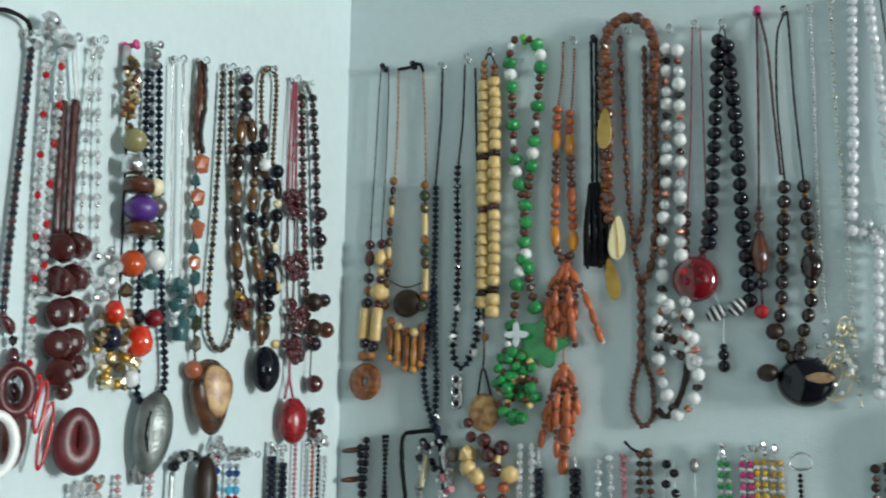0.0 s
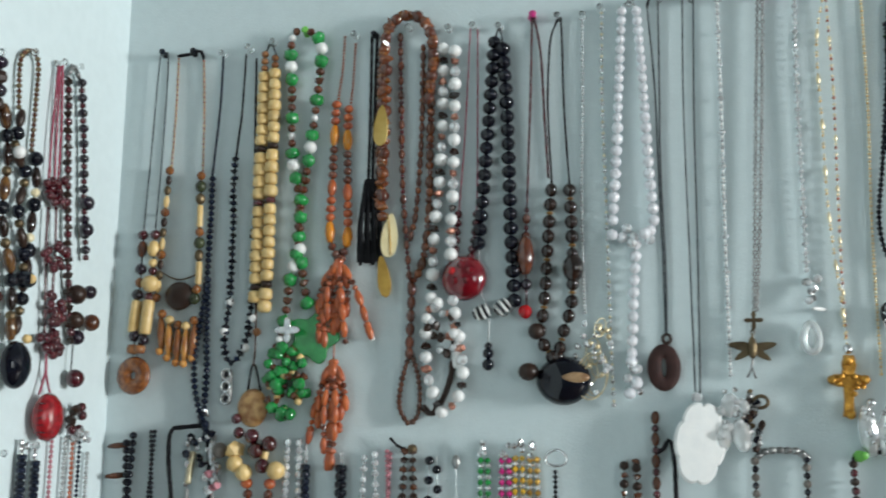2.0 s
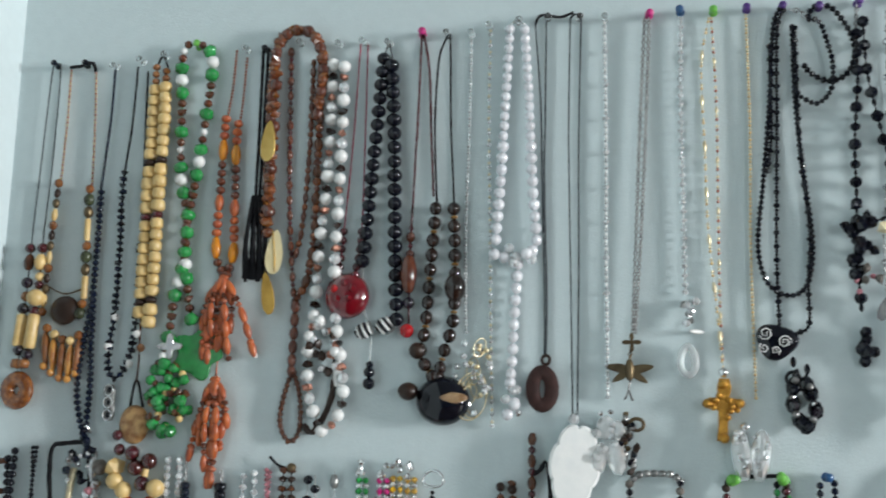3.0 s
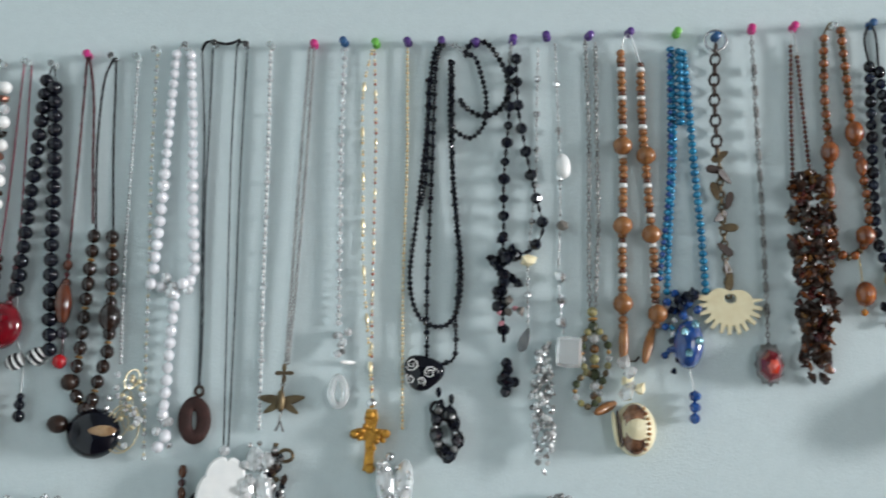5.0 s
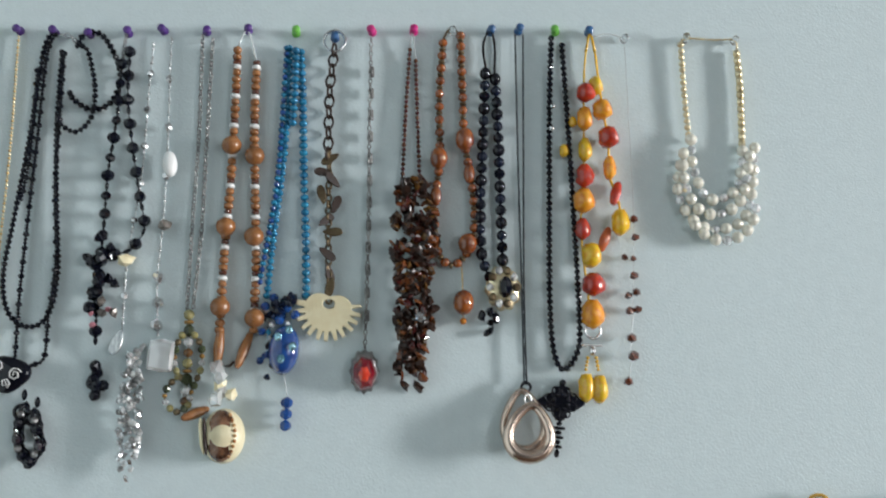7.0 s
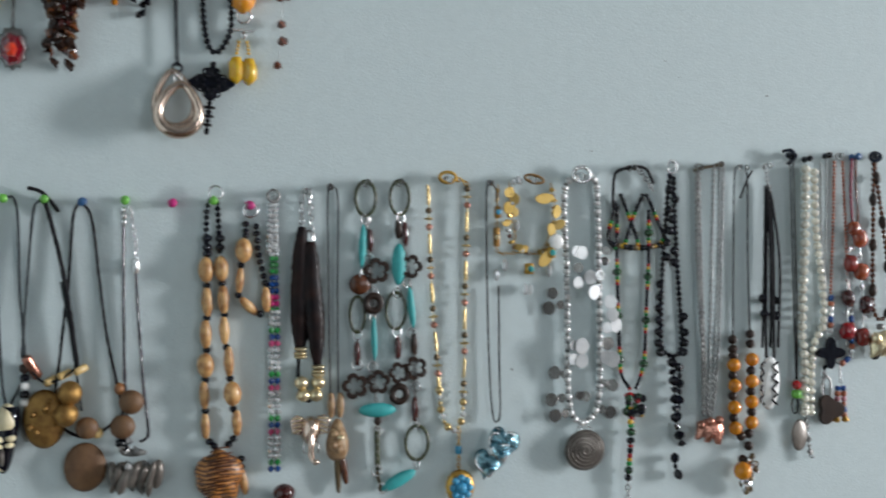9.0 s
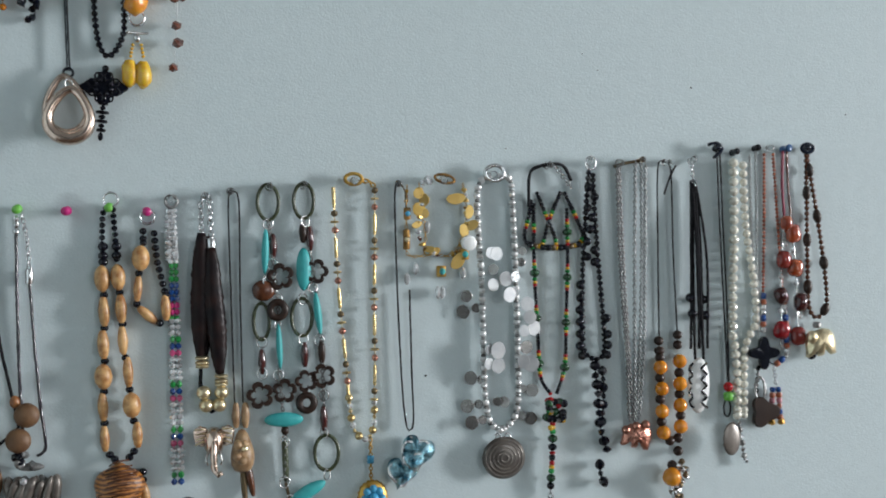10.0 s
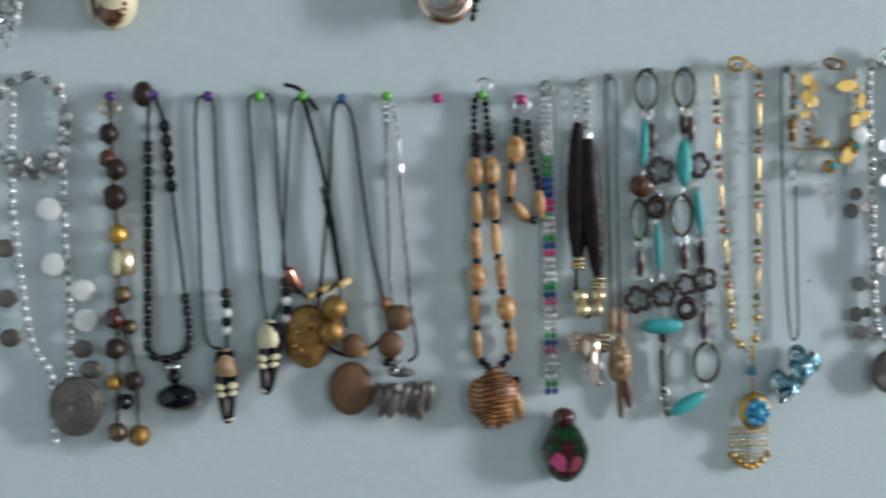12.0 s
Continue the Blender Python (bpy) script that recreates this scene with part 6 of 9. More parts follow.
for lbl, pin, lft, rgt, top, mid, tip in (
    ("grey cord necklace with a striped bone tusk", (0.972, 1.330), [(0.963, 1.322), (0.963, 1.240), (0.966, 1.149), (0.979, 1.135)], [(0.976, 1.322), (0.978, 1.240), (0.982, 1.179), (0.982, 1.135)], (0.981, 1.123), (0.982, 1.104), (0.982, 1.077)),
    ("dark cord necklace with a white and black bone tusk", (1.010, 1.330), [(1.003, 1.325), (1.006, 1.252), (1.010, 1.178), (1.014, 1.154)], [(1.021, 1.325), (1.024, 1.252), (1.028, 1.187), (1.016, 1.154)], (1.015, 1.144), (1.013, 1.123), (1.010, 1.101))):
    n = Hung("cord_necklace", lbl, pin)
    n.cord([pin] + lft, 0.0013, "grey_cord")
    n.cord([pin] + rgt, 0.0013, "grey_cord")
    x, z = top
    lean = (tip[0] - x) / (z - tip[1])
    z -= 0.004
    bone = "bone_tan" if "striped" in lbl else "ivory"
    n.piece("tusk", lathe([(r * 0.8, h * 0.8) for r, h in ((0.0085, 0.030), (0.0105, 0.020), (0.0108, 0.006), (0.0098, -0.010), (0.0078, -0.026), (0.0056, -0.036), (0.0028, -0.040))], 14), "black", (x, z - 0.008), 0.011, -math.degrees(math.atan(lean)), "carved bone tusk with a blackened tip")
    n.piece("bone_head", dome_data(0.0185, 0.028, 0.010, seg=24, shape=lambda a: 1 - 0.05 * math.sin(3 * a)), bone, (x, z + 0.004), 0.011, label="cream bone head")
    for i, (u, v, w, h) in enumerate(((-0.0042, -0.0108, 0.009, 0.0062), (0.0046, -0.0100, 0.009, 0.0062), (-0.0036, -0.0166, 0.008, 0.0052), (0.0044, -0.0158, 0.008, 0.0052))):
        n.piece("band", dome_data(w, h, 0.005, seg=16), "ivory", (x + u - lean * v, z + v), 0.0165, 6 * (-1) ** i)
    n.piece("band", dome_data(0.0034, 0.015, 0.003, seg=12), "smoke_disc", (x + lean * 0.025, z - 0.026), 0.0180)
    n.bead((x + lean * 0.036, z - 0.036), "ring", "ivory", 0.0095, 0.0040, out=0.011, name="band")
    n.bead((rgt[2][0], rgt[2][1]), "ball", "wood_dark", 0.009)
    for k in range(4):
        n.bead((rgt[2][0], rgt[2][1] - 0.008 - 0.007 * k), "ring", "white_bead" if k % 2 else "black", 0.008, 0.006)

n = Hung("cord_necklace", "crossed dark cord necklace with gold discs and tubes", (1.043, 1.329))
n.cord([(1.030, 1.339), (1.042, 1.335), (1.055, 1.319)], 0.0018, "black_cord")
n.cord([(1.043, 1.329), (1.035, 1.321), (1.030, 1.261), (1.026, 1.198)], 0.0012, "grey_cord")
n.cord([(1.044, 1.329), (1.053, 1.295), (1.062, 1.251), (1.071, 1.188)], 0.0020, "black_cord", out=0.010)
n.cord([(1.026, 1.198), (1.041, 1.177), (1.056, 1.177), (1.071, 1.188)], 0.0010, "black_cord", out=0.010)
n.bead((1.034, 1.188), "tube", "copper", 0.009, 0.022, -35)
for at in ((1.049, 1.176), (1.060, 1.181), (1.073, 1.185)):
    n.bead(at, "tube", "cream", 0.007, 0.012, 70)
n.piece("disc_pendant", dome_data(0.035, 0.050, 0.006, seg=28), "gold_antique", (1.044, 1.144), 0.008, label="large antique gold oval disc")
n.cluster((1.044, 1.144), 0.024, 0.036, 10, [("seed", "gold_antique", 0.006, 0.006)], 0.012, seed=33)
for at in ((1.065, 1.166), (1.062, 1.148)):
    n.bead(at, "ball", "gold_antique", 0.021, 0.021)

n = Hung("cord_necklace", "black cord necklace with round wooden discs", (1.074, 1.328))
n.cord([(1.074, 1.328), (1.067, 1.317), (1.063, 1.260), (1.057, 1.203), (1.053, 1.146), (1.077, 1.127), (1.099, 1.138), (1.108, 1.147)], 0.0014, "black_cord")
n.cord([(1.074, 1.328), (1.082, 1.312), (1.088, 1.264), (1.094, 1.216), (1.104, 1.167), (1.108, 1.147)], 0.0014, "black_cord")
n.cord([(1.057, 1.260), (1.065, 1.216), (1.074, 1.150)], 0.0013, "grey_cord")
n.piece("disc_pendant", dome_data(0.035, 0.042, 0.004, seg=28), "wood_ochre", (1.077, 1.102), 0.008, label="flat brown wooden disc")
for at, w in (((1.079, 1.136), 0.019), ((1.115, 1.157), 0.021), ((1.108, 1.136), 0.021)):
    n.piece("wood_disc", dome_data(w, w, 0.006, seg=22), "wood_ochre", at, 0.012)
n.bead((1.105, 1.168), "ball", "wood_orange", 0.009, 0.011)
n.bead((1.087, 1.131), "ball", "cream", 0.010)

n = Hung("cord_necklace", "dark cord necklace with a grey metal fringe pendant", (1.109, 1.330))
n.beads([(1.108, 1.324), (1.108, 1.309)], [("ring", "silver", 0.006, 0.005)])
n.cord([(1.108, 1.310), (1.108, 1.251), (1.109, 1.185), (1.112, 1.122)], 0.0015, "purple_dark")
n.chain([(1.113, 1.323), (1.117, 1.299), (1.118, 1.277)], 0.005, "silver")
n.bead((1.118, 1.273), "tube", "silver", 0.007, 0.013)
n.cord([(1.118, 1.270), (1.121, 1.220), (1.125, 1.167), (1.129, 1.129), (1.122, 1.122)], 0.0015, "purple_dark")
n.cluster((1.115, 1.119), 0.022, 0.012, 7, [("chip", "silver_old", 0.009, 0.009), ("facet", "black", 0.008, 0.008)], 0.010, seed=34)
n.piece("fringe_bar", dome_data(0.022, 0.007, 0.004, seg=24), "grey_fringe", (1.117, 1.113), 0.008)
for k in range(17):
    a, b = (1.099, 1.107), (1.137, 1.106)
    f = k / 16
    x, z = a[0] + (b[0] - a[0]) * f, a[1] + (b[1] - a[1]) * f
    h = 0.020 + 0.008 * abs(math.sin(k * 2.3))
    n.piece("fringe", dome_data(0.0085 + 0.002 * math.sin(k * 1.7), h, 0.004, seg=12, shape=lambda t: 1 - 0.25 * math.sin(t), back=0.8), "smoke_disc" if k % 3 else "grey_fringe", (x, z - h * 0.42 - 0.004 * math.sin(k * 3.1)), 0.008 + 0.004 * (k % 3), 22 * math.sin(k * 4.1), tip=35 * math.sin(k * 2.7))
n.bead((1.113, 1.103), "facet", "crystal", 0.006, out=0.019)

n = Hung("wood_necklace", "carved light wooden bead necklace with a striped wooden pendant", (1.183, 1.331))
n.piece("clasp", torus_data(0.006, 0.006, 0.001, 16, 6), "silver", (1.185, 1.337), 0.010)
n.beads([(1.183, 1.331), (1.178, 1.325), (1.177, 1.283)], [("facet", "black", 0.0055, 0.005)])
n.beads([(1.186, 1.331), (1.187, 1.320), (1.189, 1.285)], [("facet", "black", 0.0055, 0.005)])
n.beads([(1.178, 1.301), (1.178, 1.284)], [("ball", "black", 0.0085, 0.0075)], out=0.008)
n.beads([(1.189, 1.301), (1.189, 1.287)], [("ball", "black", 0.0085, 0.0075)], out=0.008)
for at, w, h in (((1.177, 1.270), 0.0135, 0.023), ((1.190, 1.271), 0.013, 0.023), ((1.178, 1.242), 0.010, 0.025), ((1.192, 1.244), 0.010, 0.024), ((1.177, 1.214), 0.0105, 0.024), ((1.193, 1.217), 0.009, 0.024), ((1.177, 1.187), 0.015, 0.022), ((1.197, 1.190), 0.009, 0.026), ((1.176, 1.161), 0.009, 0.024), ((1.200, 1.162), 0.016, 0.022), ((1.177, 1.134), 0.0085, 0.022), ((1.204, 1.136), 0.009, 0.022)):
    n.bead(at, "barrel" if w < 0.012 else "ball", "wood_light", w, h, -3, name="wood_bead")
for at in ((1.178, 1.256), (1.191, 1.258), (1.178, 1.228), (1.193, 1.231), (1.178, 1.200), (1.195, 1.202), (1.177, 1.174), (1.198, 1.175), (1.177, 1.147), (1.201, 1.148), (1.181, 1.120), (1.201, 1.122), (1.197, 1.117), (1.185, 1.116), (1.208, 1.104), (1.208, 1.097)):
    n.bead(at, "ball", "black", 0.0072, 0.0065)
p = (1.189, 1.094)
n.piece("carved_pendant", dome_data(0.042, 0.052, 0.011, seg=36, shape=lambda a: 1 - 0.28 * max(0, math.sin(a)) + 0.13 * math.cos(7 * a) * max(0, -math.sin(a)) + 0.05 * math.sin(5 * a)), "wood_striped", p, 0.011, 0, "orange brown carved wooden pendant with dark grooves")
for k in range(13):
    v = 0.80 - 0.130 * k + 0.05 * math.sin(k * 5.3)
    w = 0.0195 * math.sqrt(1 - v * v) * (1 - 0.28 * max(0, v)) * 0.86
    d = 0.0095 * (1 - v * v) + 0.0015
    n.cord([(p[0] - w, p[1] + 0.026 * v - 0.003, 0.0125 + d * 0.32), (p[0] - w * 0.4, p[1] + 0.026 * v, 0.0122 + d * 0.86), (p[0] + w * 0.2, p[1] + 0.026 * v + 0.0015, 0.0122 + d * 0.95), (p[0] + w, p[1] + 0.026 * v + 0.001, 0.0125 + d * 0.32)], 0.0008, "wood_brown", name="groove")
n.bead((1.210, 1.084), "barrel", "wood_light", 0.008, 0.023, -10)
n.bead((1.194, 1.071), "barrel", "wood_carved", 0.006, 0.012)

n = Hung("bracelet", "carved wooden and black bead bracelet", (1.214, 1.327), "M", "bracelet")
n.piece("clasp", torus_data(0.006, 0.006, 0.0011, 16, 6), "silver", (1.215, 1.322), 0.010)
n.beads([(1.211, 1.313), (1.211, 1.300)], [("ball", "black", 0.0065, 0.006)])
n.bead((1.209, 1.287), "ball", "wood_light", 0.0155, 0.022)
n.beads([(1.220, 1.311), (1.222, 1.287), (1.226, 1.268), (1.229, 1.255)], [("ball", "black", 0.0065, 0.006)])
for at, w, h, tt in (((1.206, 1.261), 0.0075, 0.023, 5), ((1.214, 1.238), 0.009, 0.022, -50), ((1.229, 1.244), 0.0085, 0.022, -3)):
    n.bead(at, "barrel", "wood_light", w, h, tt, name="wood_bead")
for at in ((1.207, 1.274), (1.205, 1.248), (1.224, 1.231)):
    n.bead(at, "ball", "black", 0.0068)

n = Hung("crystal_necklace", "clear bead strand with rainbow bands and a glass drop", (1.235, 1.337))
n.piece("clasp", torus_data(0.005, 0.005, 0.0014, 14, 6), "silver_old", (1.235, 1.335), 0.009)
bands = [("facet", "green", 0.0056, 0.0056), ("facet", "blue", 0.0056, 0.0056), ("facet", "pink_bead", 0.0056, 0.0056)] + [("facet", "crystal", 0.0054, 0.005)] * 4
for dx in (0.0, 0.0058):
    a, b, c = (1.234, 1.330), (1.234, 1.235), (1.234, 1.093)
    l = [(a[0] + dx * 0.35, a[1]), (b[0] + dx * 0.8, b[1]), (c[0] + dx, c[1])]
    n.beads(l, [("facet", "crystal", 0.0054, 0.0046)], 0, 0.2, cord="rubber_band")
    n.beads([(1.2325 + dx * 0.5, 1.329), (1.2315 + dx * 1.1, 1.286)], [("facet", "crystal", 0.0048, 0.0042)], out=0.0065, cord="rubber_band")
    n.beads(l, [("facet", "green", 0.0052, 0.0054)] * 3 + [("facet", "blue", 0.0052, 0.0054)] * 3 + [("facet", "magenta", 0.0052, 0.0054)] * 2, 0.2, 0.40)
    n.beads(l, [("facet", "crystal", 0.0052, 0.005)] * 3 + bands * 8, 0.40, 1)
pear = []
for k in range(20):
    a = 2 * math.pi * k / 20
    up = max(0, math.sin(a))
    pear.append((0.0188 * math.cos(a) * (1 - 0.45 * up), 0.026 * math.sin(a) * (1 + 0.06 * up) - 0.002))
n.piece("drop_pendant", plate_data(pear, 0.016, 0.0035), "dark_glass", (1.246, 1.050), 0.010, smooth=False, label="dark green glass drop cut with pink facets")
for m, cut in (("pink_bead", ((-9, -2), (-14.5, -10), (-7.3, -18), (-0.4, -18.7), (-0.9, -8.7), (-4, -5.3))),
               ("pink_red", ((4.3, -7.8), (1, -19), (7.5, -19), (11.8, -12), (10, -5.3))),
               ("maroon", ((-4.8, 4.7), (-4.8, -3.7), (-0.7, -7.8), (5, -5.3), (6, 4.7))),
               ("green_black", ((-8.7, 16), (-12.5, 6), (-5.7, 6.2), (6.8, 6.5), (12, 6), (8.3, 16))),
               ("green_black", ((-6, 4.5), (-13.5, 4), (-14.5, -6), (-9.5, -1), (-6, -3))),
               ("green_black", ((7.2, 4.5), (6.5, -4), (12, -4.5), (14.5, -8), (13.5, 4))),
               ("maroon", ((-6.5, -19.3), (-4, -22.5), (5, -22.5), (7, -20)))):
    n.piece("facet", plate_data([(x / 1000, z / 1000) for x, z in cut], 0.0022, 0.0009), m, (1.246, 1.050), 0.0182, smooth=False)
n.bead((1.245, 1.074), "ball", "oxblood", 0.020, 0.016)

n = Hung("necklace", "dark tortoiseshell band necklace with gold rings and an elephant head charm", (1.265, 1.340))
n.chain([(1.260, 1.308), (1.260, 1.334), (1.265, 1.341), (1.267, 1.329), (1.268, 1.301)], 0.006, "silver")
n.cord([(1.260, 1.308), (1.259, 1.272), (1.258, 1.234), (1.258, 1.199)], 0.0086, "tortoise", name="band", out=0.009, flat=0.5, seg=10, rough=0.08, taper=0.6)
n.cord([(1.268, 1.295), (1.269, 1.258), (1.272, 1.220), (1.274, 1.186)], 0.0088, "tortoise", name="band", out=0.011, flat=0.5, seg=10, rough=0.08, taper=0.6)
n.cord([(1.264, 1.305), (1.265, 1.263), (1.263, 1.225), (1.260, 1.200)], 0.0065, "tortoise", name="band", out=0.007, flat=0.5, seg=10, rough=0.08, taper=0.5)
n.bead((1.268, 1.297), "tube", "silver", 0.009, 0.013)
n.cord([(1.258, 1.199), (1.258, 1.168), (1.267, 1.153), (1.275, 1.167), (1.275, 1.187)], 0.0018, "black_cord")
for at in ((1.259, 1.200), (1.259, 1.196), (1.259, 1.193), (1.275, 1.184), (1.275, 1.180), (1.275, 1.177)):
    n.bead(at, "ring", "gold_pale", 0.012, 0.0034)
for at in ((1.260, 1.170), (1.275, 1.170), (1.262, 1.159), (1.273, 1.159)):
    n.bead(at, "ball", "gold_pale", 0.013, 0.012)
n.piece("elephant_head", dome_data(0.017, 0.027, 0.010, seg=30, shape=lambda a: 1 - 0.16 * math.sin(a) + 0.06 * math.cos(2 * a)), "rose_gold", (1.268, 1.130), 0.010, label="shiny rose gold elephant head charm")
for side in (-1, 1):
    n.piece("ear", plate_data([(side * x, z) for x, z in radial(40, lambda a: 0.0062 + 0.0004 * math.cos(8 * a) + 0.0026 * abs(math.sin(a)))], 0.003, 0.0009), "rose_gold", (1.268 + 0.0108 * side, 1.1325), 0.009, 10 * side, tip=-15 * side)
    for k in range(4):
        n.cord([(1.268 + side * 0.0070, 1.1385 - 0.0032 * k, 0.0118), (1.268 + side * 0.0160, 1.1385 - 0.0044 * k, 0.0112)], 0.0006, "gold_pale", name="ear_ridge")
    n.cord([(1.268 + side * 0.0045, 1.121, 0.017), (1.268 + side * 0.0068, 1.114, 0.019), (1.268 + side * 0.0055, 1.109, 0.020)], 0.0011, "silver", name="tusk_point", taper=0.3)
n.cord([(1.268, 1.130, 0.018), (1.2678, 1.118, 0.0200), (1.2682, 1.107, 0.0190), (1.2705, 1.1005, 0.0200), (1.2745, 1.1025, 0.0210)], 0.0030, "rose_gold", name="trunk", taper=0.35, seg=10)

n = Hung("cord_necklace", "thin dark cord necklace with a tan carved pendant", (1.286, 1.344))
n.cord([(1.286, 1.344), (1.283, 1.334), (1.284, 1.258), (1.286, 1.160)], 0.0008, "black_cord")
n.cord([(1.287, 1.344), (1.292, 1.334), (1.292, 1.258), (1.293, 1.160)], 0.0008, "black_cord")
n.bead((1.287, 1.149), "barrel", "bone_tan", 0.0075, 0.022)
n.bead((1.295, 1.149), "barrel", "bone_tan", 0.0075, 0.022)
n.piece("carved_pendant", dome_data(0.020, 0.038, 0.009, seg=24, shape=lambda a: 1 + 0.1 * math.cos(3 * a + 1.5)), "bone_tan", (1.292, 1.117), 0.010, label="tan carved pendant with rounded bumps")
n.cluster((1.292, 1.120), 0.012, 0.022, 8, [("ball", "bone_tan", 0.008, 0.008), ("ball", "gold_pale", 0.006, 0.006)], 0.017, seed=35)
n.bead((1.293, 1.090), "barrel", "bronze", 0.006, 0.040, -4)
n.bead((1.298, 1.095), "barrel", "wood_brown", 0.007, 0.034, -10)

flower = lambda r: torus_data(r, r, r * 0.24, 30, 6)
petals = lambda r: plate_data(radial(60, lambda a: r * (0.68 + 0.32 * math.sqrt(abs(math.cos(2.5 * a))))), 0.004, 0.0008, radial(60, lambda a: r * (0.34 + 0.30 * math.sqrt(abs(math.cos(2.5 * a))))))
n = Hung("charm_necklace", "chain of green oval rings turquoise leaves and brown flowers", (1.348, 1.348))
for i, (at, rx, rz) in enumerate((((1.317, 1.334), 0.0092, 0.0155), ((1.348, 1.335), 0.0088, 0.0155), ((1.310, 1.230), 0.0068, 0.0160), ((1.345, 1.233), 0.0090, 0.0165), ((1.365, 1.113), 0.0105, 0.0155))):
    n.piece("oval_ring", torus_data(rx, rz, 0.0017, 28, 8), "green_dark", at, 0.007, label="dark green oval ring")
for at, w, h, tt in (((1.314, 1.291), 0.0065, 0.040, 2), ((1.347, 1.275), 0.013, 0.038, 0), ((1.359, 1.236), 0.0065, 0.038, -6), ((1.325, 1.208), 0.0055, 0.040, -2), ((1.328, 1.144), 0.034, 0.013, 0), ((1.348, 1.080), 0.035, 0.012, -28)):
    n.piece("turquoise_leaf", dome_data(w, h, 0.0035, seg=22, back=0.9), "turquoise", at, 0.009, tt, "flat turquoise oval")
for at, r in (((1.327, 1.269), 0.012), ((1.358, 1.273), 0.011), ((1.308, 1.166), 0.012), ((1.329, 1.169), 0.011), ((1.348, 1.177), 0.010), ((1.363, 1.181), 0.011)):
    n.piece("wood_flower", petals(r), "wood_dark", at, 0.009, random.uniform(0, 60), "dark wooden open flower")
for at in ((1.324, 1.240), (1.348, 1.158)):
    n.piece("wood_ring", torus_data(0.0065, 0.0068, 0.0032, 22, 8, 0.7), "wood_dark", at, 0.010)
n.piece("wood_disc", dome_data(0.020, 0.019, 0.004, seg=20), "wood_brown", (1.312, 1.257), 0.008)
for at, h in (((1.321, 1.296), 0.021), ((1.353, 1.302), 0.022), ((1.310, 1.195), 0.022), ((1.347, 1.200), 0.022), ((1.362, 1.202), 0.020), ((1.363, 1.143), 0.022), ((1.329, 1.134), 0.008), ((1.347, 1.307), 0.018)):
    n.bead(at, "barrel", "oxblood" if h > 0.02 else "wood_dark", 0.0072, h, -2)
n.bead((1.329, 1.107), "tube", "green_dark", 0.0055, 0.036, -2)
n.bead((1.331, 1.079), "tube", "bronze", 0.003, 0.020, -15)
for at in ((1.317, 1.315), (1.349, 1.317), (1.315, 1.266), (1.320, 1.280), (1.346, 1.249), (1.355, 1.259), (1.324, 1.250), (1.324, 1.227), (1.346, 1.214), (1.360, 1.213), (1.310, 1.212), (1.310, 1.185), (1.324, 1.183), (1.363, 1.164), (1.363, 1.131), (1.329, 1.125), (1.365, 1.094), (1.328, 1.089), (1.333, 1.073), (1.318, 1.266)):
    n.piece("jump_ring", torus_data(0.0045, 0.0048, 0.0008, 12, 5), "silver", at, 0.008, tip=random.uniform(-50, 50))
n.chain([(1.317, 1.318), (1.321, 1.279), (1.324, 1.247), (1.325, 1.185), (1.329, 1.127), (1.329, 1.089)], 0.004, "silver_old")
n.chain([(1.348, 1.318), (1.354, 1.283), (1.358, 1.256), (1.361, 1.218), (1.363, 1.164), (1.364, 1.128)], 0.004, "silver_old")

n = Hung("gold_necklace", "gold tube bead necklace with a turquoise medallion", (1.393, 1.353))
GP = [("tube", "gold", 0.0032, 0.018), ("gap", "", 0.001, 0.002), ("ball", "bronze", 0.0062, 0.006), ("gap", "", 0.001, 0.003), ("ring", "gold", 0.008, 0.0022), ("gap", "", 0.001, 0.003), ("ball", "copper", 0.0062, 0.0062), ("gap", "", 0.001, 0.003)]
n.beads([(1.374, 1.347), (1.376, 1.290), (1.379, 1.237), (1.383, 1.193), (1.385, 1.164)], GP, cord="gold", cord_r=0.0004)
n.beads([(1.411, 1.349), (1.410, 1.289), (1.409, 1.236), (1.409, 1.192), (1.408, 1.158)], GP[1:] + GP[:1], cord="gold", cord_r=0.0004)
n.beads([(1.385, 1.164), (1.389, 1.134), (1.400, 1.123), (1.407, 1.134), (1.408, 1.158)], [("ball", "gold", 0.0075, 0.007), ("facet", "crystal", 0.006, 0.006), ("seed", "gold", 0.004, 0.004)], cord="gold", cord_r=0.0004)
n.piece("clasp", torus_data(0.0075, 0.0048, 0.0016, 22, 6), "gold_matte", (1.392, 1.354), 0.009, label="gold toggle clasp ring")
n.chain([(1.399, 1.352), (1.406, 1.352), (1.410, 1.348)], 0.005, "gold_matte")
n.chain([(1.404, 1.122), (1.404, 1.085)], 0.004, "gold_matte")
n.bead((1.404, 1.105), "tube", "turquoise_blue", 0.006, 0.007)
n.piece("medallion", dome_data(0.027, 0.031, 0.005, seg=40, shape=lambda a: 1 + 0.035 * math.cos(20 * a)), "gold_matte", (1.405, 1.072), 0.009, label="gold medallion with a turquoise flower")
for k in range(8):
    a = 2 * math.pi * k / 8
    p = (1.405, 1.072)
    n.piece("turquoise_petal", dome_data(0.0075, 0.0075, 0.003, seg=10), "turquoise_blue", (p[0] + 0.0075 * math.cos(a), p[1] + 0.0085 * math.sin(a)), 0.015)
n.piece("turquoise_stone", dome_data(0.010, 0.011, 0.005, seg=14), "turquoise_blue", (1.405, 1.072), 0.016)
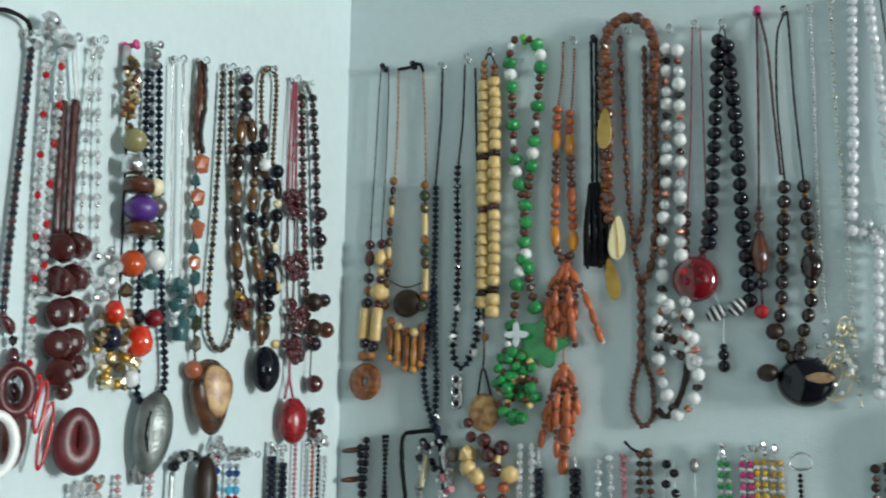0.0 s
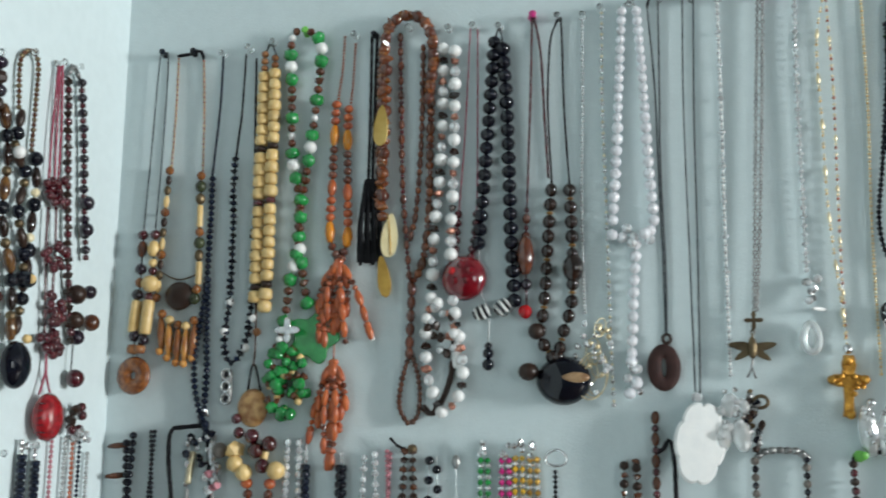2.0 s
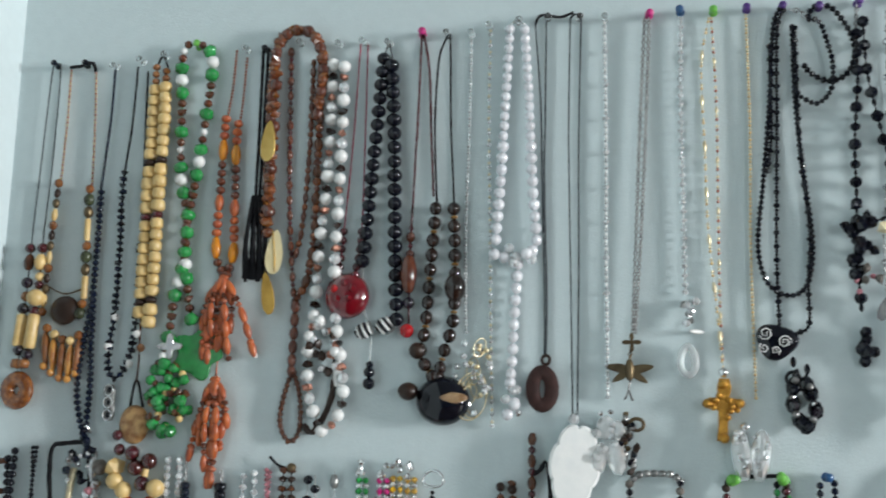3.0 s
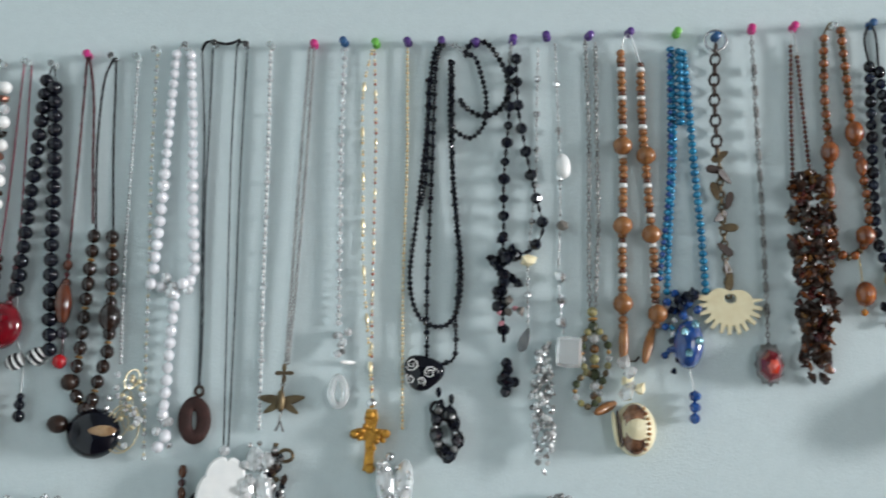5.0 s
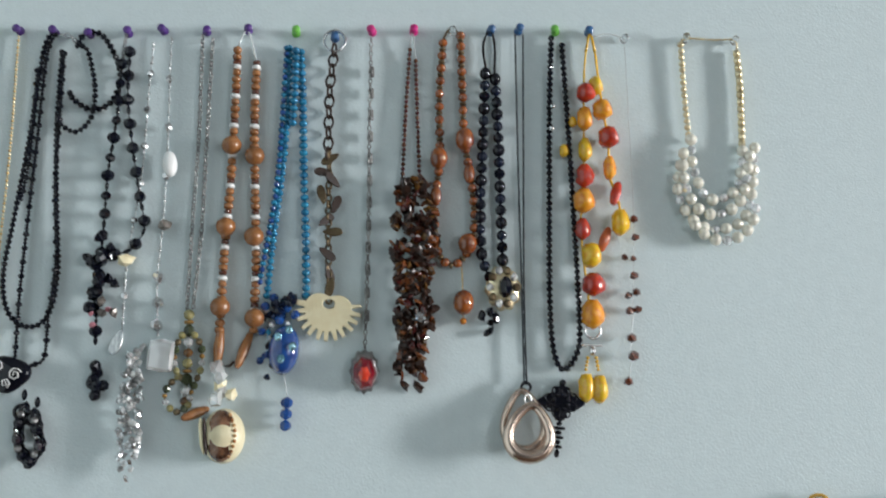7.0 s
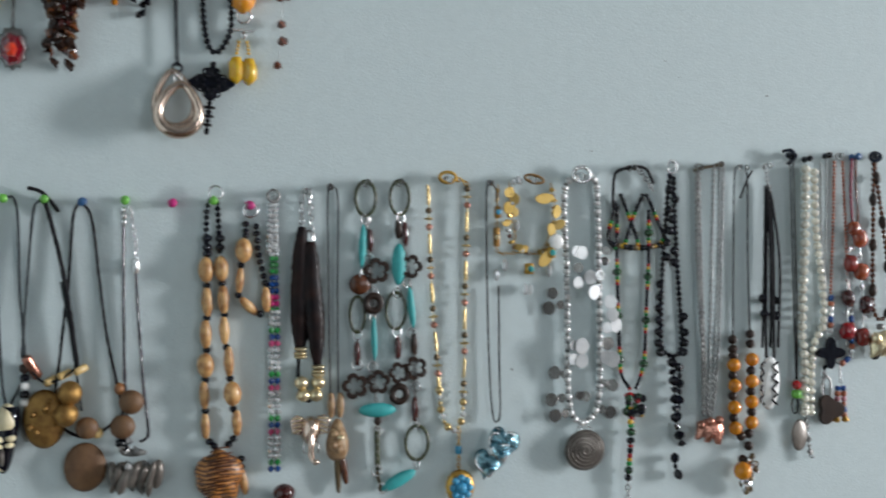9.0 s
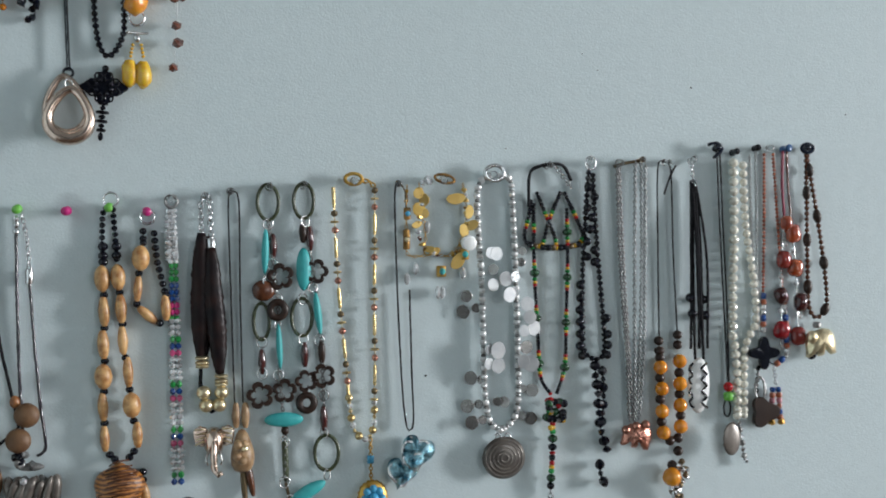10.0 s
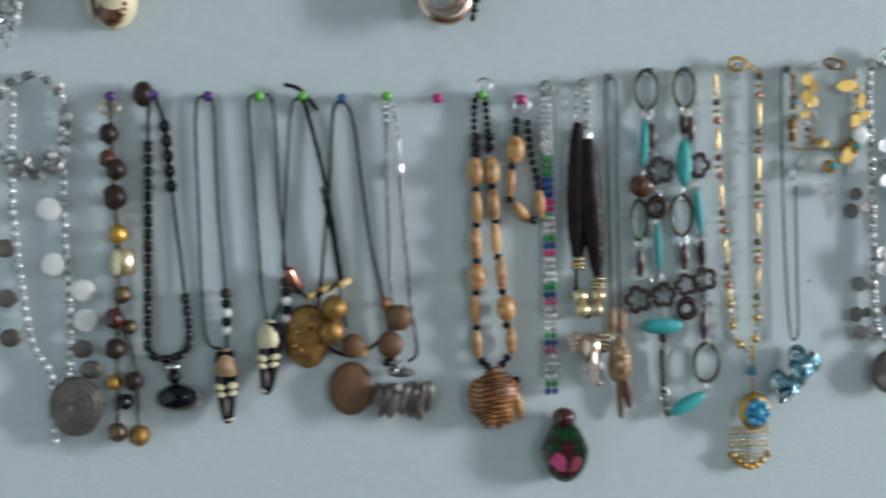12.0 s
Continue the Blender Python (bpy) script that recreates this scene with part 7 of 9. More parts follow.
for k in range(7):
    p, q = (1.387, 1.044), (1.417, 1.043)
    x = p[0] + (q[0] - p[0]) * k / 6
    z = p[1] - 0.010 * math.sin(math.pi * k / 6)
    n.beads([(x, p[1] + 0.016), (x, z - 0.004)], [("seed", "gold_pale", 0.003, 0.003), ("seed", "gold_leaf", 0.003, 0.004), ("seed", "crystal", 0.003, 0.003)])
    n.bead((x, z - 0.008), "ball", "gold_matte", 0.006)

n = Hung("cord_necklace", "thin black cord with blue foil heart pendants", (1.433, 1.350))
n.cord([(1.433, 1.350), (1.429, 1.340), (1.430, 1.255), (1.433, 1.172), (1.436, 1.137), (1.439, 1.129), (1.443, 1.137), (1.442, 1.181), (1.441, 1.255)], 0.0009, "black_cord")
n.cord([(1.433, 1.350), (1.438, 1.344), (1.439, 1.328)], 0.0009, "bronze")
n.bead((1.441, 1.120), "ring", "silver", 0.010, 0.010)
s = abs((1.459, 1.107)[0] - (1.430, 1.108)[0])
for i, (at, w, h, tt, o) in enumerate((((1.444, 1.107), s * 1.05, s * 1.18, 22, 0.010), ((1.431, 1.090), s * 0.98, s * 0.98, 16, 0.007), ((1.440, 1.103), s * 0.72, s * 0.66, 14, 0.016))):
    n.piece("petal", domed_plate(heart(w, h, 46), 0.0085, 0.26, i), "ice_blue", at, o, tt, "shiny pale blue foil heart")
    ring = [(at[0] + u * 0.82, at[1] + v * 0.82, o + 0.0032) for u, v in heart(w, h, 22)]
    n.cord(ring + ring[:1], 0.0015, "silver", name="petal_rim")

n = Hung("bracelet", "gold charm bracelet with leaf discs and turquoise", (1.473, 1.353), "M", "bracelet")
n.chain([(1.440, 1.347), (1.439, 1.314), (1.440, 1.287), (1.462, 1.286), (1.480, 1.286), (1.490, 1.303), (1.494, 1.328), (1.491, 1.349)], 0.0038, "gold_matte", wire=0.10, gap=1.05)
n.chain([(1.451, 1.349), (1.452, 1.328), (1.456, 1.306), (1.455, 1.286)], 0.0036, "gold_matte", wire=0.10, gap=1.05)
n.piece("clasp", torus_data(0.009, 0.0035, 0.0014, 20, 6), "gold_antique", (1.474, 1.354), 0.009, 12)
n.cluster((1.458, 1.351), 0.014, 0.006, 5, [("chip", "crystal", 0.007, 0.007)], 0.008, seed=80)
for at, tt, w, h in (((1.450, 1.341), 10, 0.010, 0.010), ((1.455, 1.335), 0, 0.009, 0.012), ((1.450, 1.327), 0, 0.012, 0.012), ((1.484, 1.336), 84, 0.010, 0.018), ((1.496, 1.324), 10, 0.008, 0.013), ((1.498, 1.312), 70, 0.009, 0.013), ((1.491, 1.307), -8, 0.009, 0.013), ((1.485, 1.280), 35, 0.011, 0.017), ((1.459, 1.291), 90, 0.006, 0.010), ((1.464, 1.289), 70, 0.007, 0.010), ((1.448, 1.313), 70, 0.006, 0.010), ((1.456, 1.323), 0, 0.006, 0.009)):
    n.piece("leaf_disc", plate_data([(x * w, z * h) for x, z in radial(18, lambda a: 0.5 + 0.02 * math.cos(3 * a))], 0.0009, 0.0003), "gold_leaf", at, 0.010, tt, tip=random.uniform(-16, 10))
n.beads([(1.478, 1.285), (1.489, 1.292), (1.494, 1.313), (1.494, 1.328), (1.492, 1.344)], [("chip", "gold_leaf", 0.0062, 0.005), ("chip2", "gold_antique", 0.006, 0.004), ("gap", "", 0.001, 0.002), ("chip3", "gold_leaf", 0.0075, 0.005), ("ball", "crystal", 0.004, 0.004)], out=0.008)
n.beads([(1.451, 1.347), (1.453, 1.328), (1.449, 1.313), (1.454, 1.293), (1.466, 1.286)], [("chip3", "gold_leaf", 0.007, 0.005), ("chip", "gold_antique", 0.006, 0.004), ("gap", "", 0.001, 0.004), ("ball", "crystal", 0.005, 0.005), ("chip2", "red_brown", 0.005, 0.006)], out=0.008)
n.beads([(1.440, 1.345), (1.439, 1.333)], [("seed", "gold_matte", 0.004, 0.004), ("seed", "copper", 0.0045, 0.004)])
n.piece("white_disc", dome_data(0.0145, 0.0145, 0.002, seg=20), "shell_white", (1.495, 1.296), 0.011)
for at, h in (((1.440, 1.323), 0.011), ((1.439, 1.300), 0.018)):
    n.bead(at, "tube", "gold_antique", 0.0065, h)
    n.bead(at, "ball", "turquoise_blue" if h < 0.015 else "gold_pale", 0.005, out=0.0095)
for at in ((1.470, 1.271), (1.491, 1.286)):
    n.bead(at, "tube", "gold_matte", 0.009, 0.010)
    n.bead(at, "ball", "turquoise", 0.006, out=0.014)
for at in ((1.439, 1.265), (1.447, 1.274), (1.458, 1.311), (1.471, 1.252), (1.467, 1.252), (1.490, 1.269)):
    n.bead(at, "facet", "crystal", 0.006, 0.011)

n = Hung("silver_necklace", "silver bead necklace with silver sequin discs and a spiral disc", (1.519, 1.358))
n.piece("clasp", torus_data(0.0085, 0.007, 0.002, 22, 6), "silver", (1.520, 1.359), 0.010, label="silver ring clasp")
SP = [("tube", "silver_bright", 0.0062, 0.0042), ("ring", "chain_grey", 0.0052, 0.0028), ("tube", "silver_bright", 0.0060, 0.0048), ("ring", "silver_old", 0.0048, 0.0026)]
n.beads([(1.518, 1.356), (1.507, 1.351), (1.504, 1.328), (1.507, 1.268), (1.508, 1.204), (1.509, 1.159), (1.513, 1.134), (1.523, 1.126)], SP, cord="silver_old")
n.beads([(1.524, 1.357), (1.535, 1.353), (1.537, 1.328), (1.539, 1.268), (1.540, 1.203), (1.540, 1.158), (1.536, 1.136), (1.525, 1.126)], SP, cord="silver_old")
# Sequins that catch the window, brightness put into their colour.
for at, w in (((1.515, 1.287), 0.011), ((1.520, 1.286), 0.013), ((1.496, 1.296), 0.014), ((1.517, 1.258), 0.012), ((1.529, 1.263), 0.014), ((1.537, 1.265), 0.010), ((1.531, 1.249), 0.014), ((1.536, 1.252), 0.010), ((1.548, 1.240), 0.014), ((1.550, 1.228), 0.013), ((1.554, 1.218), 0.014), ((1.544, 1.216), 0.011), ((1.520, 1.199), 0.016), ((1.512, 1.200), 0.010), ((1.520, 1.185), 0.014), ((1.512, 1.187), 0.011), ((1.544, 1.188), 0.013), ((1.551, 1.186), 0.016)):
    n.piece("sequin", plate_data([(x * 0.92, z) for x, z in radial(14, lambda a: w * 0.5 * (1 + 0.03 * math.cos(5 * a)))], 0.0006, 0.0002), "sequin_white" if w > 0.0105 else "silver", at, random.uniform(0.009, 0.016), random.uniform(-20, 20), tip=random.uniform(-14, 16))
# Sequins that mirror the dark room, dimness put into their colour.
for at, w in (((1.493, 1.248), 0.013), ((1.490, 1.234), 0.015), ((1.502, 1.237), 0.010), ((1.496, 1.174), 0.015), ((1.506, 1.172), 0.010), ((1.492, 1.149), 0.015), ((1.503, 1.150), 0.010), ((1.496, 1.134), 0.015), ((1.506, 1.136), 0.010), ((1.527, 1.151), 0.012), ((1.520, 1.152), 0.010), ((1.544, 1.163), 0.009), ((1.553, 1.161), 0.014), ((1.543, 1.138), 0.010), ((1.552, 1.135), 0.014), ((1.549, 1.200), 0.015), ((1.518, 1.272), 0.012), ((1.546, 1.288), 0.010), ((1.544, 1.278), 0.010)):
    n.piece("sequin", plate_data([(x * 0.95, z) for x, z in radial(14, lambda a: w * 0.43 * (1 + 0.04 * math.cos(5 * a)))], 0.0006, 0.0002), "sequin_grey", at, random.uniform(0.004, 0.009), random.uniform(-20, 20), tip=random.uniform(-28, 6))
d = n.piece("spiral_disc", dome_data(0.040, 0.0385, 0.004, seg=36), "smoke_disc", (1.525, 1.101), 0.009, label="round grey metal disc with a spiral")
for k in range(1, 6):
    n.piece("spiral_ridge", torus_data(0.0034 * k, 0.0033 * k, 0.0008, 30, 5), "smoke_disc", (1.525, 1.101), 0.0139 - 0.0006 * k)
for at in ((1.520, 1.118), (1.529, 1.118)):
    n.piece("jump_ring", torus_data(0.003, 0.005, 0.0008, 12, 5), "silver", at, 0.008)

n = Hung("bead_necklace", "black seed bead necklace with red yellow and green bands", (1.570, 1.366))
n.cord([(1.552, 1.328), (1.553, 1.355), (1.559, 1.364), (1.583, 1.367), (1.593, 1.352)], 0.0016, "black_cord")
n.chain([(1.578, 1.365), (1.586, 1.355), (1.592, 1.346)], 0.005, "silver")
RB = [("ring", "black", 0.0038, 0.003)] * 5 + [("ring", "red", 0.0042, 0.0026), ("ring", "yellow", 0.0044, 0.0022), ("ring", "green", 0.0050, 0.0028), ("ball", "green_black", 0.0092, 0.0076), ("ring", "green", 0.0050, 0.0028), ("ring", "yellow", 0.0044, 0.0022), ("ring", "red", 0.0042, 0.0026)]
n.beads([(1.556, 1.290), (1.557, 1.253), (1.559, 1.208), (1.561, 1.173), (1.570, 1.157)], RB[2:] + RB[:2], cord="black_cord", cord_r=0.0012)
n.beads([(1.588, 1.327), (1.588, 1.277), (1.586, 1.227), (1.584, 1.182), (1.576, 1.157)], RB[2:] + RB[:2], cord="black_cord", cord_r=0.0012)
for l in ([(1.555, 1.335), (1.552, 1.318), (1.548, 1.300), (1.556, 1.290)], [(1.560, 1.342), (1.569, 1.320), (1.577, 1.300), (1.578, 1.292)], [(1.583, 1.342), (1.572, 1.317), (1.566, 1.297), (1.564, 1.292)], [(1.586, 1.342), (1.598, 1.317), (1.604, 1.300), (1.595, 1.291)], [(1.557, 1.332), (1.557, 1.308), (1.557, 1.290)]):
    n.beads(l, [("ring", "black", 0.0042, 0.0035)] * 5 + [("ring", "green", 0.0048, 0.003), ("ring", "yellow", 0.0046, 0.0024), ("ring", "red", 0.0046, 0.0024)], cord="black_cord", cord_r=0.001)
n.beads([(1.551, 1.294), (1.569, 1.291), (1.587, 1.291), (1.602, 1.294)], [("ring", "black", 0.006, 0.005), ("ring", "bronze", 0.0055, 0.004), ("ring", "yellow", 0.005, 0.002), ("ring", "black", 0.006, 0.005)], cord="black_cord")
n.cluster((1.574, 1.141), 0.020, 0.034, 26, [("ball", "black", 0.008, 0.008), ("ball", "green_black", 0.008, 0.008), ("facet", "black", 0.008, 0.008), ("ring", "red", 0.005, 0.004), ("ball", "black", 0.007, 0.007), ("ring", "green", 0.005, 0.004), ("chip", "silver_old", 0.005, 0.005), ("ring", "yellow", 0.005, 0.004)], 0.010, seed=36)
n.beads([(1.572, 1.132), (1.571, 1.102), (1.569, 1.073)], [("ring", "red", 0.0055, 0.004), ("ring", "yellow", 0.0055, 0.003), ("ring", "green", 0.006, 0.004), ("ball", "green_black", 0.0092, 0.008), ("ball", "black", 0.008, 0.007), ("ring", "red", 0.0055, 0.003), ("ring", "black", 0.006, 0.005)])
n.chain([(1.569, 1.073), (1.569, 1.054)], 0.006, "silver")
n.beads([(1.569, 1.052), (1.569, 1.024)], [("ring", "black", 0.006, 0.005), ("ring", "red", 0.0055, 0.003), ("ring", "yellow", 0.0055, 0.003), ("ball", "green_black", 0.0085, 0.008)])

n = Hung("bead_necklace", "black bead loop with round drops along its edge", (1.611, 1.368))
n.piece("clasp", torus_data(0.005, 0.006, 0.001, 14, 6), "silver", (1.611, 1.368), 0.009)
n.beads([(1.610, 1.362), (1.607, 1.327), (1.603, 1.267), (1.602, 1.217), (1.604, 1.194), (1.616, 1.187), (1.623, 1.196), (1.622, 1.226), (1.618, 1.277), (1.615, 1.327), (1.614, 1.357)], [("facet", "black", 0.0056, 0.005)], cord="black_cord", cord_r=0.001)
for at in ((1.600, 1.256), (1.600, 1.244), (1.599, 1.233), (1.599, 1.222), (1.599, 1.211), (1.599, 1.200), (1.601, 1.191), (1.625, 1.225), (1.626, 1.210), (1.626, 1.200), (1.625, 1.191), (1.609, 1.346), (1.615, 1.337), (1.608, 1.327), (1.612, 1.318), (1.610, 1.307), (1.607, 1.296), (1.614, 1.288), (1.607, 1.282), (1.614, 1.277)):
    n.bead(at, "ball", "black", 0.0084)
n.beads([(1.612, 1.186), (1.615, 1.156), (1.617, 1.125), (1.623, 1.104)], [("facet", "black", 0.011, 0.009), ("chip", "black", 0.009, 0.008)], cord="black_cord")
n.beads([(1.620, 1.181), (1.621, 1.156), (1.619, 1.125)], [("facet", "black", 0.009, 0.009), ("seed", "black", 0.005, 0.006)], cord="black_cord")
n.beads([(1.616, 1.095), (1.617, 1.082), (1.621, 1.072)], [("facet", "black", 0.009, 0.010), ("seed", "black", 0.005, 0.006)], cord="black_cord")

n = Hung("chain_necklace", "several fine silver chains with a copper elephant pendant", (1.640, 1.369))
n.cord([(1.634, 1.365), (1.645, 1.368), (1.662, 1.371)], 0.0016, "bronze", name="clasp")
for l in ([(1.637, 1.366), (1.639, 1.276), (1.644, 1.195), (1.646, 1.129)], [(1.639, 1.366), (1.642, 1.276), (1.646, 1.195), (1.650, 1.129)], [(1.655, 1.369), (1.653, 1.276), (1.652, 1.195), (1.651, 1.129)], [(1.661, 1.369), (1.660, 1.276), (1.657, 1.195), (1.653, 1.129)], [(1.665, 1.367), (1.663, 1.276), (1.661, 1.195), (1.655, 1.129)]):
    n.chain(l, 0.0036, "silver_old" if l[0][0] < (1.645, 1.367)[0] else "chain_grey", wire=0.22)
n.piece("pendant", domed_plate(elephant(0.029), 0.006, 0.08, 4), "copper", (1.652, 1.116), 0.010, 14, label="shiny copper elephant pendant")
for at in ((1.640, 1.122), (1.650, 1.125), (1.659, 1.126)):
    n.bead(at, "ball", "copper", 0.0085, out=0.014)

n = Hung("bead_necklace", "orange and dark ball bead necklace on a black cord", (1.685, 1.369))
n.cord([(1.684, 1.369), (1.677, 1.364), (1.676, 1.286), (1.676, 1.205)], 0.0008, "black_cord")
n.cord([(1.686, 1.369), (1.690, 1.357), (1.691, 1.286), (1.694, 1.209)], 0.0008, "black_cord")
n.cord([(1.694, 1.366), (1.688, 1.355), (1.682, 1.339)], 0.001, "black_cord", out=0.009)
n.beads([(1.675, 1.207), (1.676, 1.187)], [("ball", "wood_dark", 0.0095, 0.009)])
n.beads([(1.694, 1.212), (1.694, 1.194)], [("ball", "wood_dark", 0.0090, 0.009)])
for i, (at, m) in enumerate((((1.676, 1.178), "o"), ((1.676, 1.168), "d"), ((1.677, 1.158), "o"), ((1.676, 1.148), "d"), ((1.677, 1.137), "o"), ((1.677, 1.127), "d"), ((1.678, 1.117), "o"), ((1.695, 1.183), "o"), ((1.695, 1.172), "d"), ((1.695, 1.162), "o"), ((1.695, 1.152), "d"), ((1.695, 1.142), "o"), ((1.696, 1.132), "d"), ((1.695, 1.122), "o"), ((1.685, 1.109), "d"), ((1.693, 1.111), "d"), ((1.693, 1.099), "d"), ((1.687, 1.086), "d"))):
    n.bead(at, "ball", "orange_gloss" if m == "o" else "wood_dark", 0.0135 if m == "o" else 0.0095)
n.bead((1.685, 1.076), "ball", "orange_gloss", 0.018)
n.cluster((1.693, 1.072), 0.020, 0.038, 34, [("chip", "silver", 0.0070, 0.0065), ("facet", "bronze", 0.006, 0.006)], 0.010, seed=37)

n = Hung("cord_necklace", "bundle of black cords with a white and black oval pendant", (1.711, 1.370))
n.chain([(1.710, 1.370), (1.711, 1.357), (1.714, 1.347)], 0.005, "silver")
for i in range(9):
    o = 0.0012 * i
    a, b, c = (1.707, 1.352), (1.706, 1.276), (1.707, 1.194)
    n.cord([(a[0] + o * 0.6 + 0.003, a[1] - 0.006 * (i % 3), 0.006 + 0.001 * (i % 3)), (b[0] + 1.35 * o + 0.003 - 0.003 * (i % 2), b[1], 0.007 + 0.003 * (i % 3)), (c[0] + 1.1 * o + 0.003 * (i % 3), c[1] - 0.01 * (i % 2), 0.008)], 0.0013, "black_cord")
for at in ((1.720, 1.240), (1.709, 1.227), (1.722, 1.225), (1.707, 1.242)):
    n.bead(at, "ball", "black", 0.009)
p = (1.713, 1.160)
n.piece("oval_pendant", dome_data(0.022, 0.052, 0.004, seg=28), "shell_white", p, 0.011, 2, "white oval pendant with black waves")
for dx, w in ((0.0035, 0.003), (-0.0085, 0.0025)):
    n.cord([(p[0] + dx + w * (-1) ** k, p[1] + 0.021 - 0.0052 * k, 0.0155 if dx > 0 else 0.0128) for k in range(9)], 0.0012, "black", name="wave")

n = Hung("cord_necklace", "black cord with red and green beads and a silver oval", (1.736, 1.382))
n.cord([(1.735, 1.382), (1.736, 1.373), (1.738, 1.311), (1.741, 1.234), (1.744, 1.162)], 0.0009, "black_cord")
n.cord([(1.737, 1.382), (1.739, 1.373), (1.741, 1.311), (1.744, 1.234), (1.745, 1.162)], 0.0009, "black_cord")
n.bead((1.744, 1.157), "ball", "red", 0.0095)
n.bead((1.744, 1.148), "ring", "green_pin", 0.0095, 0.008)
n.piece("loop", torus_data(0.0035, 0.008, 0.0009, 16, 5), "black_cord", (1.743, 1.137), 0.007)
n.piece("oval_pendant", dome_data(0.021, 0.031, 0.002, seg=28), "smoke_disc", (1.744, 1.109), 0.014, 0, "smooth grey silver oval", tip=14)
n.cord([(1.726, 1.385), (1.735, 1.387), (1.740, 1.380), (1.731, 1.373)], 0.0018, "navy", name="knot", out=0.010)

n = Hung("pearl_necklace", "long double strand white pearl necklace", (1.753, 1.378))
n.beads([(1.752, 1.373), (1.752, 1.311), (1.750, 1.249), (1.749, 1.203)], [("ball", "pearl_cream", 0.0094, 0.0088)], cord="rubber_band")
n.beads([(1.762, 1.370), (1.764, 1.311), (1.771, 1.259), (1.773, 1.218), (1.762, 1.192), (1.760, 1.130)], [("ball", "pearl_cream", 0.0078, 0.0078)], cord="rubber_band")
n.beads([(1.751, 1.200), (1.753, 1.167), (1.753, 1.130)], [("ball", "pearl_cream", 0.0088, 0.0084)], cord="rubber_band")
n.beads([(1.755, 1.125), (1.758, 1.104), (1.761, 1.086)], [("chip", "silver", 0.006, 0.006), ("facet", "silver_old", 0.006, 0.006)], cord="silver_old")

n = Hung("bead_necklace", "grey bead strand with a black flower and fringe", (1.776, 1.382))
n.chain([(1.769, 1.375), (1.770, 1.311), (1.774, 1.254), (1.776, 1.202)], 0.003, "chain_grey")
n.chain([(1.775, 1.378), (1.775, 1.311), (1.775, 1.254)], 0.003, "chain_grey")
n.piece("flower", plate_data(radial(30, lambda a: 0.012 + 0.004 * math.cos(4 * a)), 0.005), "black", (1.780, 1.188), 0.009, label="flat black flower")
n.beads([(1.776, 1.176), (1.774, 1.150), (1.778, 1.140)], [("seed", "black", 0.005, 0.006), ("seed", "silver_old", 0.004, 0.004)], cord="black_cord")
n.piece("black_charm", plate_data(radial(24, lambda a: 0.013 + 0.003 * math.cos(3 * a)), 0.006), "wood_dark", (1.780, 1.132), 0.008)
n.piece("loop", torus_data(0.005, 0.012, 0.0014, 16, 6), "silver_old", (1.776, 1.153), 0.008)

n = Hung("bead_necklace", "coral seed bead strand with blue and red ends", (1.790, 1.382))
n.beads([(1.785, 1.378), (1.784, 1.311), (1.782, 1.246)], [("seed", "coral", 0.0036, 0.0034)], cord="coral")
n.beads([(1.794, 1.378), (1.798, 1.311), (1.802, 1.246)], [("seed", "coral", 0.0036, 0.0034)], cord="coral")
EP = [("ring", "blue", 0.006, 0.006), ("ring", "coral", 0.006, 0.005), ("ring", "crystal", 0.0055, 0.005), ("ring", "silver", 0.005, 0.004)]
n.beads([(1.782, 1.245), (1.781, 1.207)], EP)
n.beads([(1.803, 1.245), (1.805, 1.191), (1.800, 1.181), (1.793, 1.176)], EP)
n.cord([(1.781, 1.202), (1.785, 1.181), (1.793, 1.176)], 0.0006, "black_cord")
n.chain([(1.791, 1.175), (1.793, 1.157)], 0.004, "silver")
for dx in (-0.003, 0.003):
    p = (1.793, 1.155)
    n.beads([(p[0] + dx, p[1]), (p[0] + dx * 1.4, p[1] - 0.030)], [("ring", "blue", 0.0055, 0.005), ("ring", "coral", 0.006, 0.005), ("ring", "rose", 0.0055, 0.005), ("ring", "coral", 0.005, 0.005)])
    n.bead((p[0] + dx * 1.6, p[1] - 0.033), "chip", "gold_matte", 0.009)

n = Hung("bead_necklace", "orange stone bead necklace on thin strands", (1.805, 1.381))
n.cord([(1.803, 1.380), (1.802, 1.347), (1.804, 1.316)], 0.0014, "pink_red")
n.cord([(1.807, 1.380), (1.808, 1.347), (1.811, 1.310)], 0.0014, "red_brown")
n.cord([(1.804, 1.316), (1.800, 1.264), (1.799, 1.191)], 0.0007, "rubber_band")
n.cord([(1.811, 1.310), (1.815, 1.264), (1.817, 1.196)], 0.0007, "rubber_band")
for at, m, w, h, tt in (((1.805, 1.311), "agate_orange", 0.012, 0.014, 4), ((1.812, 1.301), "agate_orange", 0.015, 0.018, -10), ((1.802, 1.276), "agate_red", 0.014, 0.017, 3), ((1.814, 1.268), "agate_orange", 0.015, 0.017, 12), ((1.799, 1.242), "oxblood", 0.013, 0.016, -20), ((1.819, 1.235), "oxblood", 0.013, 0.018, 0), ((1.799, 1.209), "red_mottled", 0.016, 0.017, 20), ((1.816, 1.203), "agate_red", 0.015, 0.018, -8)):
    n.piece("stone_slab", dome_data(w, h, 0.005, seg=16, shape=lambda a: 1 + 0.14 * abs(math.sin(2 * a)), back=0.8), m, at, 0.009, tt)
for at in ((1.805, 1.291), (1.813, 1.284), (1.800, 1.260), (1.816, 1.253), (1.799, 1.227), (1.819, 1.222)):
    n.bead(at, "facet", "crystal", 0.0055)

